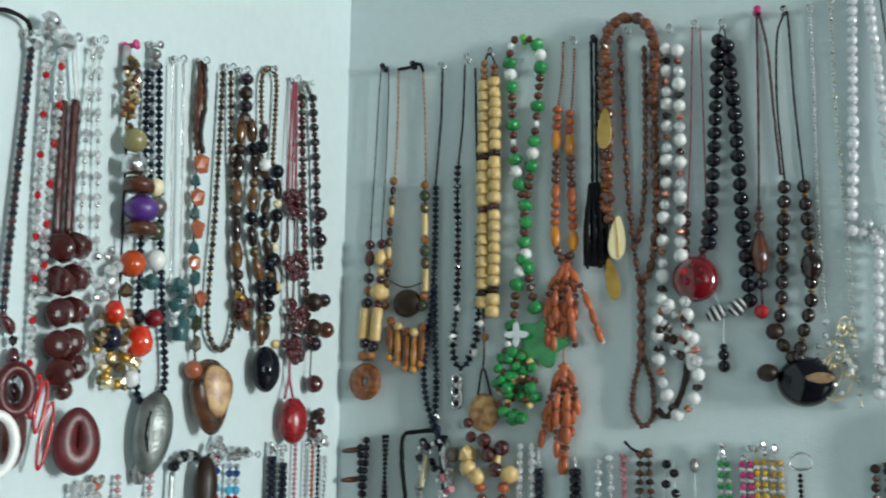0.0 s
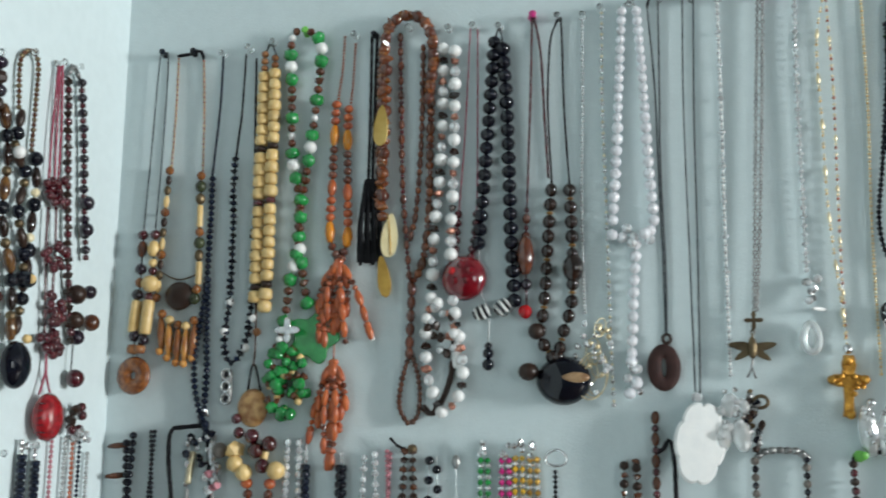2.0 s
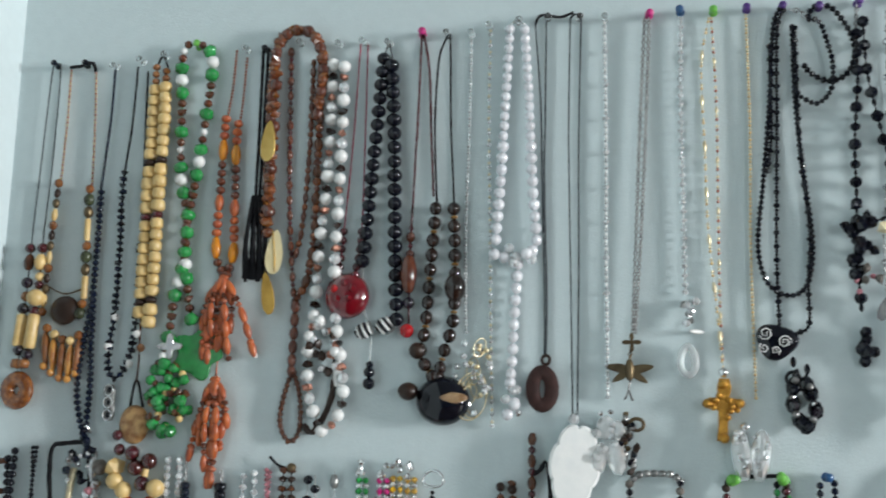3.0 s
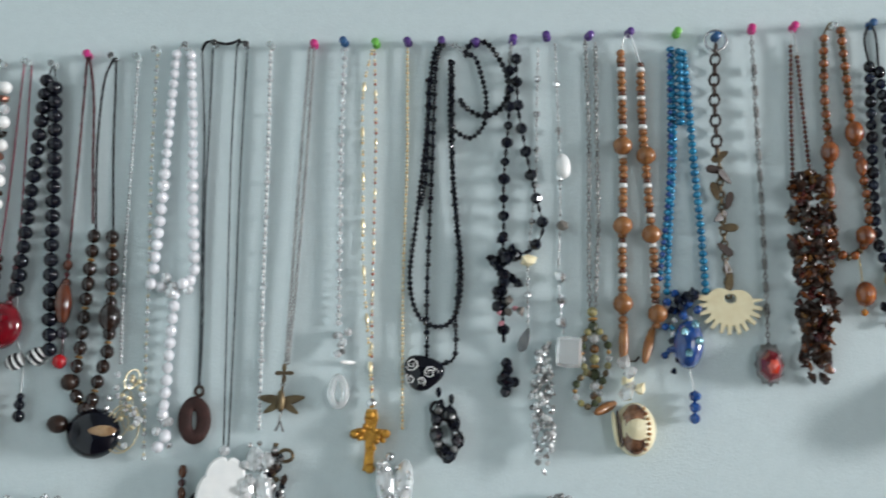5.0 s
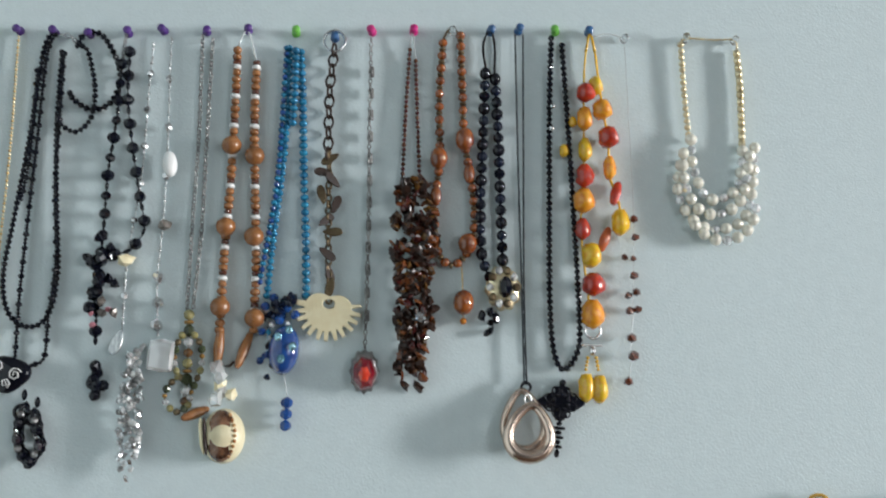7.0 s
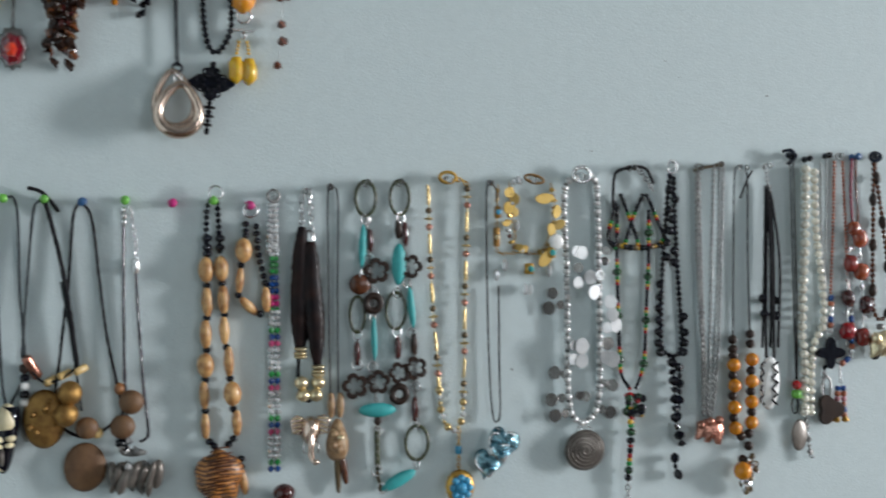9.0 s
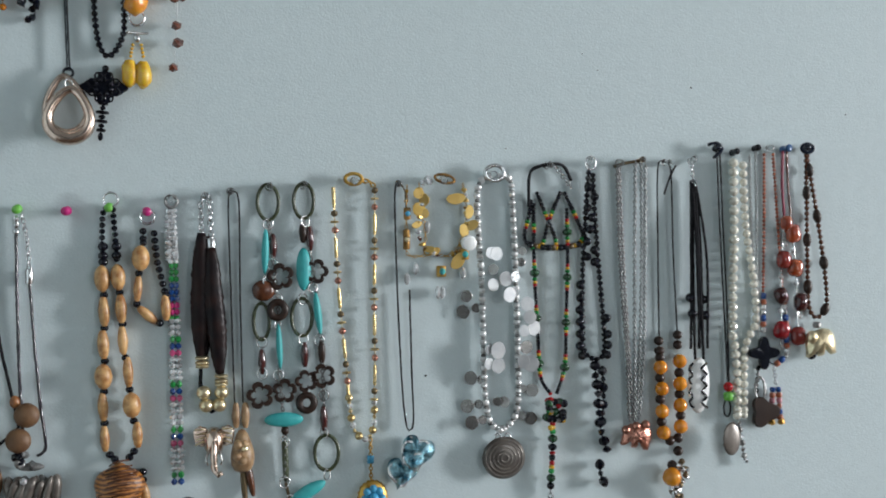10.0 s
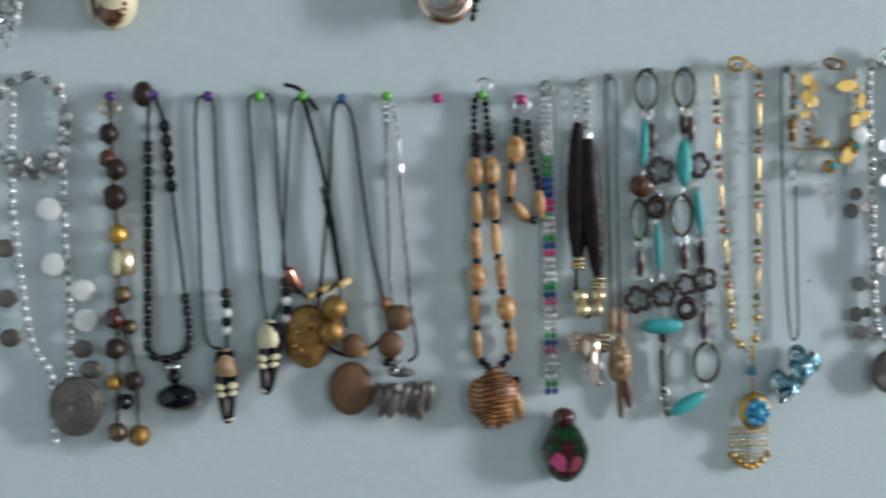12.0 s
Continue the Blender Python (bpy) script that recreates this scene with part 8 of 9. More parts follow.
n = Hung("bead_necklace", "dark brown bead loop with a pale gold elephant", (1.827, 1.382))
n.piece("knot", torus_data(0.006, 0.004, 0.002, 14, 6), "navy", (1.827, 1.382), 0.010)
n.beads([(1.827, 1.378), (1.827, 1.326), (1.827, 1.274), (1.828, 1.232), (1.836, 1.220), (1.846, 1.232), (1.845, 1.263), (1.838, 1.315), (1.831, 1.357), (1.828, 1.375)], [("seed", "wood_brown", 0.0052, 0.005)] * 6 + [("barrel", "wood_dark", 0.0085, 0.013)], cord="wood_brown", cord_r=0.0012, least=0.0055)
n.bead((1.836, 1.213), "ring", "silver_old", 0.008, 0.006)
n.piece("pendant", domed_plate(elephant(0.032), 0.008, 0.06, 7), "gold_pale", (1.837, 1.197), 0.011, -6, label="shiny pale gold elephant pendant")
n.bead((1.826, 1.202), "ball", "gold_pale", 0.011, 0.013, out=0.016)
n.bead((1.829, 1.186), "ball", "black", 0.011, 0.012)

# ---- lower row of the long wall, from the corner on ----
LOW = 0.27


def down(p, d=LOW, dx=0.0):
    return (p[0] + dx, p[1] - d)


def hanging(name, label, left, right, pattern, length=LOW, wall="M", cord="black_cord", w=0.010):
    """A plain loop of beads hung over one pin."""
    h = Hung(name, label, ((left[0] + right[0]) / 2, max(left[1], right[1])), wall)
    mid = ((left[0] + right[0]) / 2, min(left[1], right[1]) - length)
    h.beads(U(left, mid, right, w), pattern, cord=cord)
    return h


n = hanging("bead_necklace", "black bead necklace with brown wooden spikes", (0.033, 1.355), (0.026, 1.347), [("ball", "black", 0.0075, 0.007)])
for k in range(5):
    n.bead(((0.020, 1.342)[0] - 0.002, (0.020, 1.342)[1] - 0.028 * k), "barrel", "wood_brown", 0.006, 0.022, 85)
hanging("cord_necklace", "thin dark bead strand", (0.054, 1.357), (0.050, 1.357), [("seed", "black", 0.0045, 0.004)], 0.22)
n = Hung("bead_necklace", "black tube necklace hung square over two pins", (0.071, 1.356))
n.cord([(0.073, 1.307), (0.070, 1.332), (0.071, 1.355), (0.082, 1.359), (0.105, 1.359), (0.109, 1.343), (0.113, 1.302)], 0.0022, "black_cord")
n.cord([(0.073, 1.308), down((0.092, 1.307), 0.16), (0.113, 1.303)], 0.0022, "black_cord")
n = Hung("silver_necklace", "silver bar and crystal charm strand", (0.113, 1.351))
n.beads(U((0.089, 1.348), down((0.103, 1.348), 0.25), (0.115, 1.348)), [("facet", "silver", 0.007, 0.008), ("tube", "silver_old", 0.004, 0.010)], cord="chain_grey")
n.bead((0.092, 1.322), "tube", "gold_pale", 0.006, 0.030, 8)
n.bead((0.114, 1.336), "barrel", "silver", 0.010, 0.024)
n.cluster((0.118, 1.309), 0.020, 0.030, 9, [("facet", "silver", 0.011, 0.011), ("chip", "rose", 0.009, 0.009)], 0.009, seed=41)
n = Hung("bead_necklace", "chunky cream and dark red bead necklace", (0.146, 1.372))
for at, m, w in (((0.138, 1.367), "maroon", 0.010), ((0.141, 1.354), "maroon", 0.011), ((0.137, 1.338), "cream", 0.020), ((0.154, 1.351), "maroon", 0.014), ((0.158, 1.338), "oxblood", 0.015), ((0.171, 1.344), "oxblood", 0.015), ((0.147, 1.318), "cream", 0.016), ((0.178, 1.320), "cream", 0.017), ((0.165, 1.324), "maroon", 0.014), ((0.138, 1.326), "cream", 0.016), ((0.123, 1.338), "smoke_disc", 0.015)):
    n.bead(at, "chip" if w == 0.020 else "ball", m, w, out=0.012)
n.bead((0.165, 1.336), "tube", "cream", 0.007, 0.024, 8)
n.beads(U((0.172, 1.313), down((0.161, 1.312), 0.2), (0.149, 1.309), 0.014), [("ball", "orange", 0.011, 0.010), ("ball", "red_brown", 0.009, 0.009)], cord="wood_brown")
hanging("crystal_necklace", "clear crystal bead strand", (0.187, 1.349), (0.198, 1.348), [("facet", "crystal", 0.0075, 0.007)], 0.2, cord="rubber_band")
n = Hung("bead_necklace", "thick navy bead rope", (0.205, 1.344))
n.chain([(0.205, 1.344), (0.205, 1.326)], 0.004, "silver")
n.beads([(0.205, 1.326), down((0.205, 1.326), 0.22)], [("ring", "navy", 0.0085, 0.006)], cord="black_cord", cord_r=0.003)
n = Hung("bead_necklace", "thick black bead rope", (0.239, 1.335))
n.chain([(0.239, 1.335), (0.240, 1.325)], 0.004, "silver")
n.beads([(0.239, 1.326), down((0.239, 1.326), 0.22)], [("ring", "black", 0.011, 0.007)], cord="black_cord", cord_r=0.003)
hanging("crystal_necklace", "clear crystal double strand", (0.260, 1.335), (0.270, 1.335), [("facet", "crystal", 0.0068, 0.006), ("seed", "silver", 0.004, 0.003)], 0.2, cord="rubber_band")
hanging("bead_necklace", "rose pink seed bead strand", (0.284, 1.338), (0.281, 1.338), [("seed", "rose", 0.0048, 0.004)], 0.2, cord="rose", w=0.006)
n = hanging("bead_necklace", "dark brown chip bead necklace", (0.298, 1.342), (0.305, 1.342), [("chip", "wood_brown", 0.0095, 0.008), ("chip2", "wood_dark", 0.009, 0.007)], 0.2)
n.cord([(0.284, 1.350), (0.291, 1.343), (0.299, 1.340)], 0.0013, "black_cord")
n.bead((0.305, 1.340), "ball", "bronze", 0.009)
hanging("bead_necklace", "black spaced bead strand on clear thread", (0.321, 1.334), (0.327, 1.334), [("ball", "black", 0.0085, 0.008), ("gap", "", 0.001, 0.009)], 0.2, cord="rubber_band")
n = Hung("necklace", "small dark charm on a thin clear thread", (0.345, 1.339))
n.cord([(0.345, 1.338), (0.345, 1.324), down((0.345, 1.324), 0.1)], 0.0004, "rubber_band")
n.bead((0.345, 1.329), "barrel", "silver_old", 0.008, 0.012)
for a, m, lbl in (((0.370, 1.339), "green", "bright green bead strand"), ((0.389, 1.339), "magenta", "bright pink bead strand"), ((0.401, 1.341), "yellow", "yellow bead strand"), ((0.414, 1.340), "gold_matte", "mustard bead strand")):
    n = Hung("bead_necklace", lbl + " with a silver clasp", a)
    n.cluster(a, 0.010, 0.014, 5, [("facet", "silver", 0.006, 0.006)], 0.008, seed=int(a[0] * 1000))
    n.beads([down(a, 0.006, -0.003), down(a, 0.1, -0.004), down(a, 0.2)], [("facet", m, 0.0058, 0.005), ("facet", "crystal", 0.005, 0.004)], cord=m)
    n.beads([down(a, 0.006, 0.003), down(a, 0.1, 0.004), down(a, 0.2)], [("facet", m, 0.0058, 0.005), ("facet", "crystal", 0.005, 0.004)], cord=m)
n = Hung("chain_necklace", "silver heart clasp on a dark strand", (0.434, 1.339))
n.piece("heart", torus_data(0.008, 0.007, 0.0013, 20, 6, 1, -0.4), "silver", (0.434, 1.333), 0.008, 180)
n.beads([(0.433, 1.323), down((0.433, 1.323), 0.09), down((0.433, 1.323), 0.18)], [("seed", "black", 0.005, 0.004)], cord="black_cord")
hanging("bead_necklace", "dark brown bead necklace", (0.493, 1.331), (0.503, 1.330), [("ball", "wood_dark", 0.0085, 0.008), ("chip", "wood_brown", 0.008, 0.007)], 0.2)
n = Hung("bead_necklace", "brown bead strand beside a black one", (0.521, 1.367))
n.beads([(0.521, 1.370), (0.520, 1.348), down((0.520, 1.348), 0.2)], [("barrel", "wood_brown", 0.008, 0.011), ("ball", "maroon", 0.007, 0.007)], cord="black_cord")
n.cord([(0.520, 1.338), (0.526, 1.340), (0.535, 1.338), down((0.537, 1.338), 0.15)], 0.0022, "black_cord")
n = hanging("bracelet", "grey and black bead loop", (0.602, 1.335), (0.644, 1.335), [("facet", "smoke_disc", 0.0075, 0.007), ("facet", "black", 0.006, 0.006)], 0.10, w=0.020)
n.beads([(0.603, 1.334), (0.613, 1.340), (0.636, 1.340), (0.644, 1.335)], [("ring", "silver_old", 0.006, 0.006)])
n = hanging("bead_necklace", "dark red bead necklace with green ends", (0.681, 1.333), (0.729, 1.334), [("ball", "wood_dark", 0.0075, 0.007), ("ball", "maroon", 0.007, 0.007)], 0.16, w=0.020)
n.cord([(0.681, 1.333), (0.686, 1.338), (0.726, 1.340), (0.729, 1.334)], 0.0018, "black_cord")
for at in ((0.686, 1.336), (0.727, 1.337)):
    n.bead(at, "ball", "green_pin", 0.010)
hanging("bead_necklace", "dark blue bead loop", (0.756, 1.336), (0.767, 1.336), [("facet", "navy", 0.006, 0.006)], 0.2)
hanging("bead_necklace", "dark bead loop with green glints", (0.722, 1.336), (0.730, 1.336), [("facet", "black", 0.006, 0.006), ("facet", "green", 0.006, 0.006)], 0.2)

# ---- the wall that meets it at the corner: upper row ----
n = Hung("bead_necklace", "dark purple seed bead necklace with red glass pieces", (-0.490, 1.584), "L")
n.cord([(-0.538, 1.572), (-0.523, 1.586), (-0.509, 1.591), (-0.494, 1.591), (-0.489, 1.584)], 0.0016, "black_cord")
n.beads([(-0.489, 1.583), (-0.487, 1.576)], [("chip", "silver", 0.011, 0.010)], name="clasp")
n.beads([(-0.487, 1.577), (-0.488, 1.533), (-0.490, 1.479), (-0.491, 1.433), (-0.491, 1.406)], [("seed", "purple_dark", 0.0062, 0.0045), ("seed", "navy", 0.0058, 0.0045), ("seed", "maroon", 0.0058, 0.0045)], cord="purple_dark", cord_r=0.002, least=0.007)
n.beads([(-0.491, 1.406), (-0.482, 1.394), (-0.478, 1.367), (-0.468, 1.341)], [("barrel", "maroon", 0.008, 0.012), ("chip", "brown_glass", 0.008, 0.008)], cord="purple_dark")
n.piece("glass_donut", torus_data(0.009, 0.013, 0.0042, 24, 8), "oxblood_satin", (-0.487, 1.363), 0.010)
n.piece("glass_oval", dome_data(0.018, 0.040, 0.006), "oxblood", (-0.484, 1.337), 0.008)
n.piece("white_ring", torus_data(0.012, 0.017, 0.0030, 24, 8), "shell_white", (-0.505, 1.331), 0.014)

n = Hung("crystal_necklace", "clear bead necklace with red beads and red ovals", (-0.467, 1.592), "L")
pat = [("facet", "crystal", 0.0058, 0.0052), ("facet", "silver", 0.0050, 0.004), ("facet", "crystal", 0.0058, 0.0052), ("facet", "crystal", 0.0058, 0.0052), ("facet", "red", 0.0048, 0.005)]
n.beads([(-0.472, 1.587), (-0.471, 1.546), (-0.470, 1.502), (-0.468, 1.459), (-0.465, 1.410), (-0.464, 1.375)], pat, cord="rubber_band")
n.beads([(-0.463, 1.590), (-0.462, 1.549), (-0.464, 1.507), (-0.464, 1.467), (-0.463, 1.424)], pat[1:] + pat[:1], cord="rubber_band", out=0.010)
n.cluster((-0.467, 1.593), 0.030, 0.012, 8, [("facet", "silver", 0.009, 0.009), ("chip", "crystal", 0.011, 0.011)], 0.010, seed=51)
for at, w, h in (((-0.463, 1.355), 0.010, 0.034), ((-0.457, 1.338), 0.011, 0.044), ((-0.469, 1.361), 0.009, 0.028)):
    n.piece("red_oval", torus_data(w / 4, h / 2.2, 0.0015, 22, 6), "red", at, 0.010, 8)

n = Hung("bead_necklace", "dark red flat bead necklace with a ring pendant", (-0.450, 1.596), "L")
n.cord([(-0.458, 1.552), (-0.458, 1.577), (-0.450, 1.597), (-0.446, 1.581), (-0.441, 1.557)], 0.0018, "rubber_band")
n.cord([(-0.454, 1.552), (-0.452, 1.510), (-0.450, 1.464)], 0.0042, "oxblood", name="strap", flat=0.6, rough=0.04)
n.cord([(-0.442, 1.556), (-0.441, 1.513), (-0.439, 1.467)], 0.0042, "oxblood", name="strap", flat=0.6, rough=0.04)
for a, b in (((-0.451, 1.455), (-0.435, 1.460)), ((-0.450, 1.434), (-0.434, 1.439)), ((-0.448, 1.414), (-0.433, 1.418)), ((-0.447, 1.394), (-0.432, 1.398)), ((-0.443, 1.377), (-0.429, 1.382))):
    n.bead(a, "tube", "oxblood", 0.018, 0.014, 90, out=0.012)
    n.bead(b, "tube", "oxblood", 0.017, 0.013, 90, out=0.011)
n.bead((-0.436, 1.367), "ball", "oxblood", 0.013)
n.piece("ring_pendant", torus_data(0.0085, 0.0135, 0.0078, 32, 10, 0.5, 0.30, 0.18), "oxblood_satin", (-0.428, 1.337), 0.011, label="dark red glossy ring")

n = Hung("crystal_necklace", "clear crystal necklace with a cluster of drops", (-0.424, 1.605), "L")
n.beads([(-0.428, 1.600), (-0.428, 1.552), (-0.427, 1.501), (-0.425, 1.456)], [("facet", "crystal", 0.006, 0.006), ("seed", "silver", 0.004, 0.004), ("gap", "", 0.001, 0.004)], cord="rubber_band")
n.beads([(-0.420, 1.603), (-0.417, 1.555), (-0.412, 1.505), (-0.408, 1.460)], [("facet", "crystal", 0.006, 0.006), ("seed", "silver", 0.004, 0.004), ("gap", "", 0.001, 0.004)], cord="rubber_band")
n.cluster((-0.413, 1.447), 0.030, 0.040, 16, [("facet", "crystal", 0.009, 0.009), ("facet", "silver", 0.006, 0.006)], 0.010, seed=52)

n = Hung("bead_necklace", "chunky mixed bead necklace with purple orange and gold", (-0.389, 1.614), "L")
n.bead((-0.390, 1.606), "tube", "rubber_band", 0.006, 0.016)
for at, sh2, m, w, h, tt in (((-0.388, 1.544), "ball", "olive_glass", 0.021, 0.021, 0), ((-0.379, 1.546), "ball", "crystal", 0.014, 0.016, 0),
                             ((-0.388, 1.526), "ring", "silver", 0.022, 0.016, 0), ((-0.384, 1.512), "ring", "wood_brown", 0.027, 0.013, 0), ((-0.381, 1.496), "ball", "purple", 0.029, 0.024, 0), ((-0.370, 1.496), "ball", "purple_dark", 0.016, 0.018, 0), ((-0.379, 1.482), "ring", "wood_brown", 0.027, 0.012, 0), ((-0.383, 1.457), "facet", "orange_deep", 0.023, 0.023, 0),
                             ((-0.383, 1.439), "chip", "bronze", 0.016, 0.016, 0), ((-0.395, 1.422), "facet", "red", 0.017, 0.020, 0), ((-0.349, 1.424), "facet", "red_glass", 0.017, 0.017, 0), ((-0.370, 1.405), "ball", "red", 0.024, 0.028, 0), ((-0.368, 1.408), "chip2", "orange_gloss", 0.012, 0.012, 0), ((-0.397, 1.404), "ball", "navy", 0.017, 0.022, 0), ((-0.368, 1.423), "ball", "black", 0.014, 0.014, 0),
                             ((-0.370, 1.380), "ball", "pearl", 0.015, 0.015, 0), ((-0.362, 1.404), "ball", "blue", 0.008, 0.008, 0)):
    n.bead(at, "nugget" if sh2 == "facet" or m in ("red", "navy") else sh2, "red_bright" if m == "red" else m, w * 0.84, h * 0.84, tt, out=0.006 + w / 2)
n.cluster((-0.389, 1.578), 0.011, 0.056, 64, [("chip", "gold_antique", 0.006, 0.006), ("chip2", "red_brown", 0.006, 0.005), ("chip3", "bronze", 0.006, 0.006), ("chip", "gold_pale", 0.005, 0.005)], 0.010, seed=70)
n.cluster((-0.384, 1.398), 0.040, 0.056, 60, [("chip", "gold_pale", 0.009, 0.009), ("ball", "gold_matte", 0.007, 0.007), ("facet", "crystal", 0.007, 0.007), ("chip2", "bronze", 0.010, 0.010)], 0.012, seed=53)
n.cord([(-0.389, 1.611), (-0.384, 1.525), (-0.380, 1.437), (-0.373, 1.384)], 0.001, "black_cord")

n = Hung("bead_necklace", "black faceted bead necklace with a grey metal oval", (-0.359, 1.627), "L")
n.beads([(-0.358, 1.624), (-0.358, 1.610)], [("ball", "silver_old", 0.009, 0.008)])
n.beads([(-0.364, 1.606), (-0.361, 1.552), (-0.359, 1.490), (-0.356, 1.425), (-0.352, 1.374), (-0.343, 1.365)], [("facet", "navy", 0.0060, 0.005)], cord="black_cord", cord_r=0.0012, least=0.005)
n.beads([(-0.350, 1.616), (-0.344, 1.557), (-0.336, 1.495), (-0.326, 1.429), (-0.318, 1.385), (-0.325, 1.370)], [("facet", "navy", 0.0060, 0.005)], cord="black_cord", cord_r=0.0012, least=0.005)
n.beads([(-0.358, 1.607), (-0.354, 1.567), (-0.351, 1.525)], [("seed", "navy", 0.005, 0.005), ("seed", "silver_old", 0.004, 0.004)], cord="black_cord")
for at, m, w in (((-0.351, 1.520), "ivory", 0.014), ((-0.348, 1.506), "smoke_disc", 0.015), ((-0.348, 1.488), "green_dark", 0.014), ((-0.346, 1.467), "white_bead", 0.016), ((-0.347, 1.451), "teal", 0.012)):
    n.bead(at, "ball", m, w)
n.piece("oval_pendant", dome_data(0.029, 0.058, 0.008, seg=28, shape=lambda a: 1 + 0.03 * math.sin(3 * a)), "pewter", (-0.344, 1.345), 0.010, 6, "large grey hammered metal oval")
# Black crescent added for the oval's dark left edge; nothing is cut out.
n.cord([(-0.350, 1.362, 0.0180), (-0.3535, 1.345, 0.0175), (-0.351, 1.328, 0.0180)], 0.0018, "black", name="slot", taper=0.7)
n.bead((-0.346, 1.317), "barrel", "silver_old", 0.010, 0.016)

n = Hung("chain_necklace", "fine white chain with teal glass cubes", (-0.328, 1.627), "L")
n.chain([(-0.333, 1.622), (-0.327, 1.540), (-0.319, 1.455)], 0.0032, "silver")
n.chain([(-0.320, 1.626), (-0.313, 1.544), (-0.307, 1.457)], 0.0032, "silver")
n.cluster((-0.311, 1.433), 0.009, 0.045, 8, [("tube", "teal", 0.010, 0.010), ("facet", "crystal", 0.008, 0.008), ("chip", "teal", 0.007, 0.007)], 0.009, seed=54)
n.bead((-0.309, 1.421), "tube", "teal", 0.014, 0.016)

n = Hung("bead_necklace", "coral and teal bead necklace with an agate slice", (-0.295, 1.637), "L")
n.cord([(-0.295, 1.637), (-0.295, 1.599), (-0.294, 1.565)], 0.0040, "wood_brown", rough=0.3, taper=0.25)
n.cord([(-0.296, 1.634), (-0.293, 1.605), (-0.296, 1.580), (-0.292, 1.562)], 0.0022, "wood_dark", rough=0.3, out=0.011)
for i, (at, m, w) in enumerate((((-0.293, 1.553), "coral", 0.016), ((-0.294, 1.540), "teal", 0.011), ((-0.294, 1.526), "coral", 0.014), ((-0.293, 1.514), "teal", 0.012), ((-0.292, 1.501), "coral", 0.015), ((-0.292, 1.487), "teal", 0.012), ((-0.292, 1.475), "coral", 0.012), ((-0.290, 1.463), "teal", 0.013), ((-0.282, 1.448), "coral", 0.014), ((-0.291, 1.438), "teal", 0.013), ((-0.284, 1.429), "green_dark", 0.013), ((-0.282, 1.414), "smoke_disc", 0.013))):
    n.bead(at, "chip2" if m == "coral" else "chip", m, w * 0.86, w * 1.25)
n.cord([(-0.294, 1.565), (-0.291, 1.482), (-0.280, 1.401)], 0.001, "wood_brown")
n.piece("agate_pendant", dome_data(0.034, 0.058, 0.008, seg=30, shape=lambda a: 1 + 0.05 * math.sin(3 * a)), "agate", (-0.271, 1.376), 0.010, -6, "brown banded agate slice")
n.piece("agate_core", dome_data(0.024, 0.040, 0.0025, seg=26, shape=lambda a: 1 + 0.09 * math.sin(3 * a + 0.6)), "agate_pale", (-0.272, 1.380), 0.0175, -6)
n.bead((-0.287, 1.394), "ball", "coral", 0.014)

n = Hung("bead_necklace", "long brown glass bead loop", (-0.254, 1.648), "L")
n.beads([(-0.260, 1.642), (-0.260, 1.582), (-0.261, 1.520), (-0.264, 1.465), (-0.263, 1.429), (-0.247, 1.414), (-0.228, 1.424), (-0.222, 1.462), (-0.233, 1.527), (-0.242, 1.587), (-0.248, 1.646)], [("seed", "brown_glass", 0.0058, 0.005), ("seed", "bronze", 0.005, 0.004)], cord="wood_brown", cord_r=0.0013, least=0.007)

n = Hung("bead_necklace", "tiger eye and dark bead necklace with a black oval", (-0.230, 1.653), "L")
n.beads([(-0.229, 1.651), (-0.227, 1.631), (-0.228, 1.611)], [("ball", "purple_dark", 0.013, 0.011), ("facet", "wood_dark", 0.012, 0.012)])
n.beads([(-0.231, 1.610), (-0.233, 1.565), (-0.232, 1.517), (-0.224, 1.471), (-0.206, 1.436)], [("barrel", "tiger_eye", 0.0105, 0.022), ("ball", "wood_dark", 0.011, 0.010), ("barrel", "brown_glass", 0.010, 0.020)], cord="wood_brown")
n.beads([(-0.218, 1.614), (-0.207, 1.572), (-0.208, 1.522), (-0.190, 1.477), (-0.184, 1.434)], [("barrel", "tiger_eye", 0.0105, 0.020), ("ball", "black", 0.012, 0.012), ("barrel", "brown_glass", 0.010, 0.018), ("ball", "bronze", 0.009, 0.009)], cord="wood_brown")
n.piece("oval_pendant", dome_data(0.027, 0.039, 0.009, seg=28), "black", (-0.183, 1.404), 0.009, 0, "glossy black oval")
n.cluster((-0.221, 1.446), 0.018, 0.040, 10, [("facet", "oxblood", 0.009, 0.009), ("chip", "gold_matte", 0.007, 0.007)], 0.010, seed=55)

n = Hung("bead_necklace", "bronze bead loop with black and cream beads", (-0.184, 1.671), "L")
n.beads([(-0.192, 1.617), (-0.195, 1.658), (-0.184, 1.672), (-0.169, 1.667), (-0.168, 1.624), (-0.169, 1.587)], [("seed", "bronze", 0.0055, 0.0045), ("seed", "wood_brown", 0.005, 0.004)], cord="wood_brown", cord_r=0.0013, least=0.007)
n.beads([(-0.192, 1.617), (-0.197, 1.580), (-0.180, 1.564), (-0.187, 1.532), (-0.176, 1.504), (-0.171, 1.470), (-0.176, 1.435)], [("barrel", "wood_dark", 0.009, 0.016), ("ball", "black", 0.012, 0.012), ("ball", "bronze", 0.008, 0.008)], cord="black_cord")
n.beads([(-0.169, 1.587), (-0.164, 1.558), (-0.167, 1.521), (-0.168, 1.481)], [("ball", "black", 0.013, 0.013), ("barrel", "brown_glass", 0.009, 0.018), ("facet", "ivory", 0.008, 0.008)], cord="black_cord")
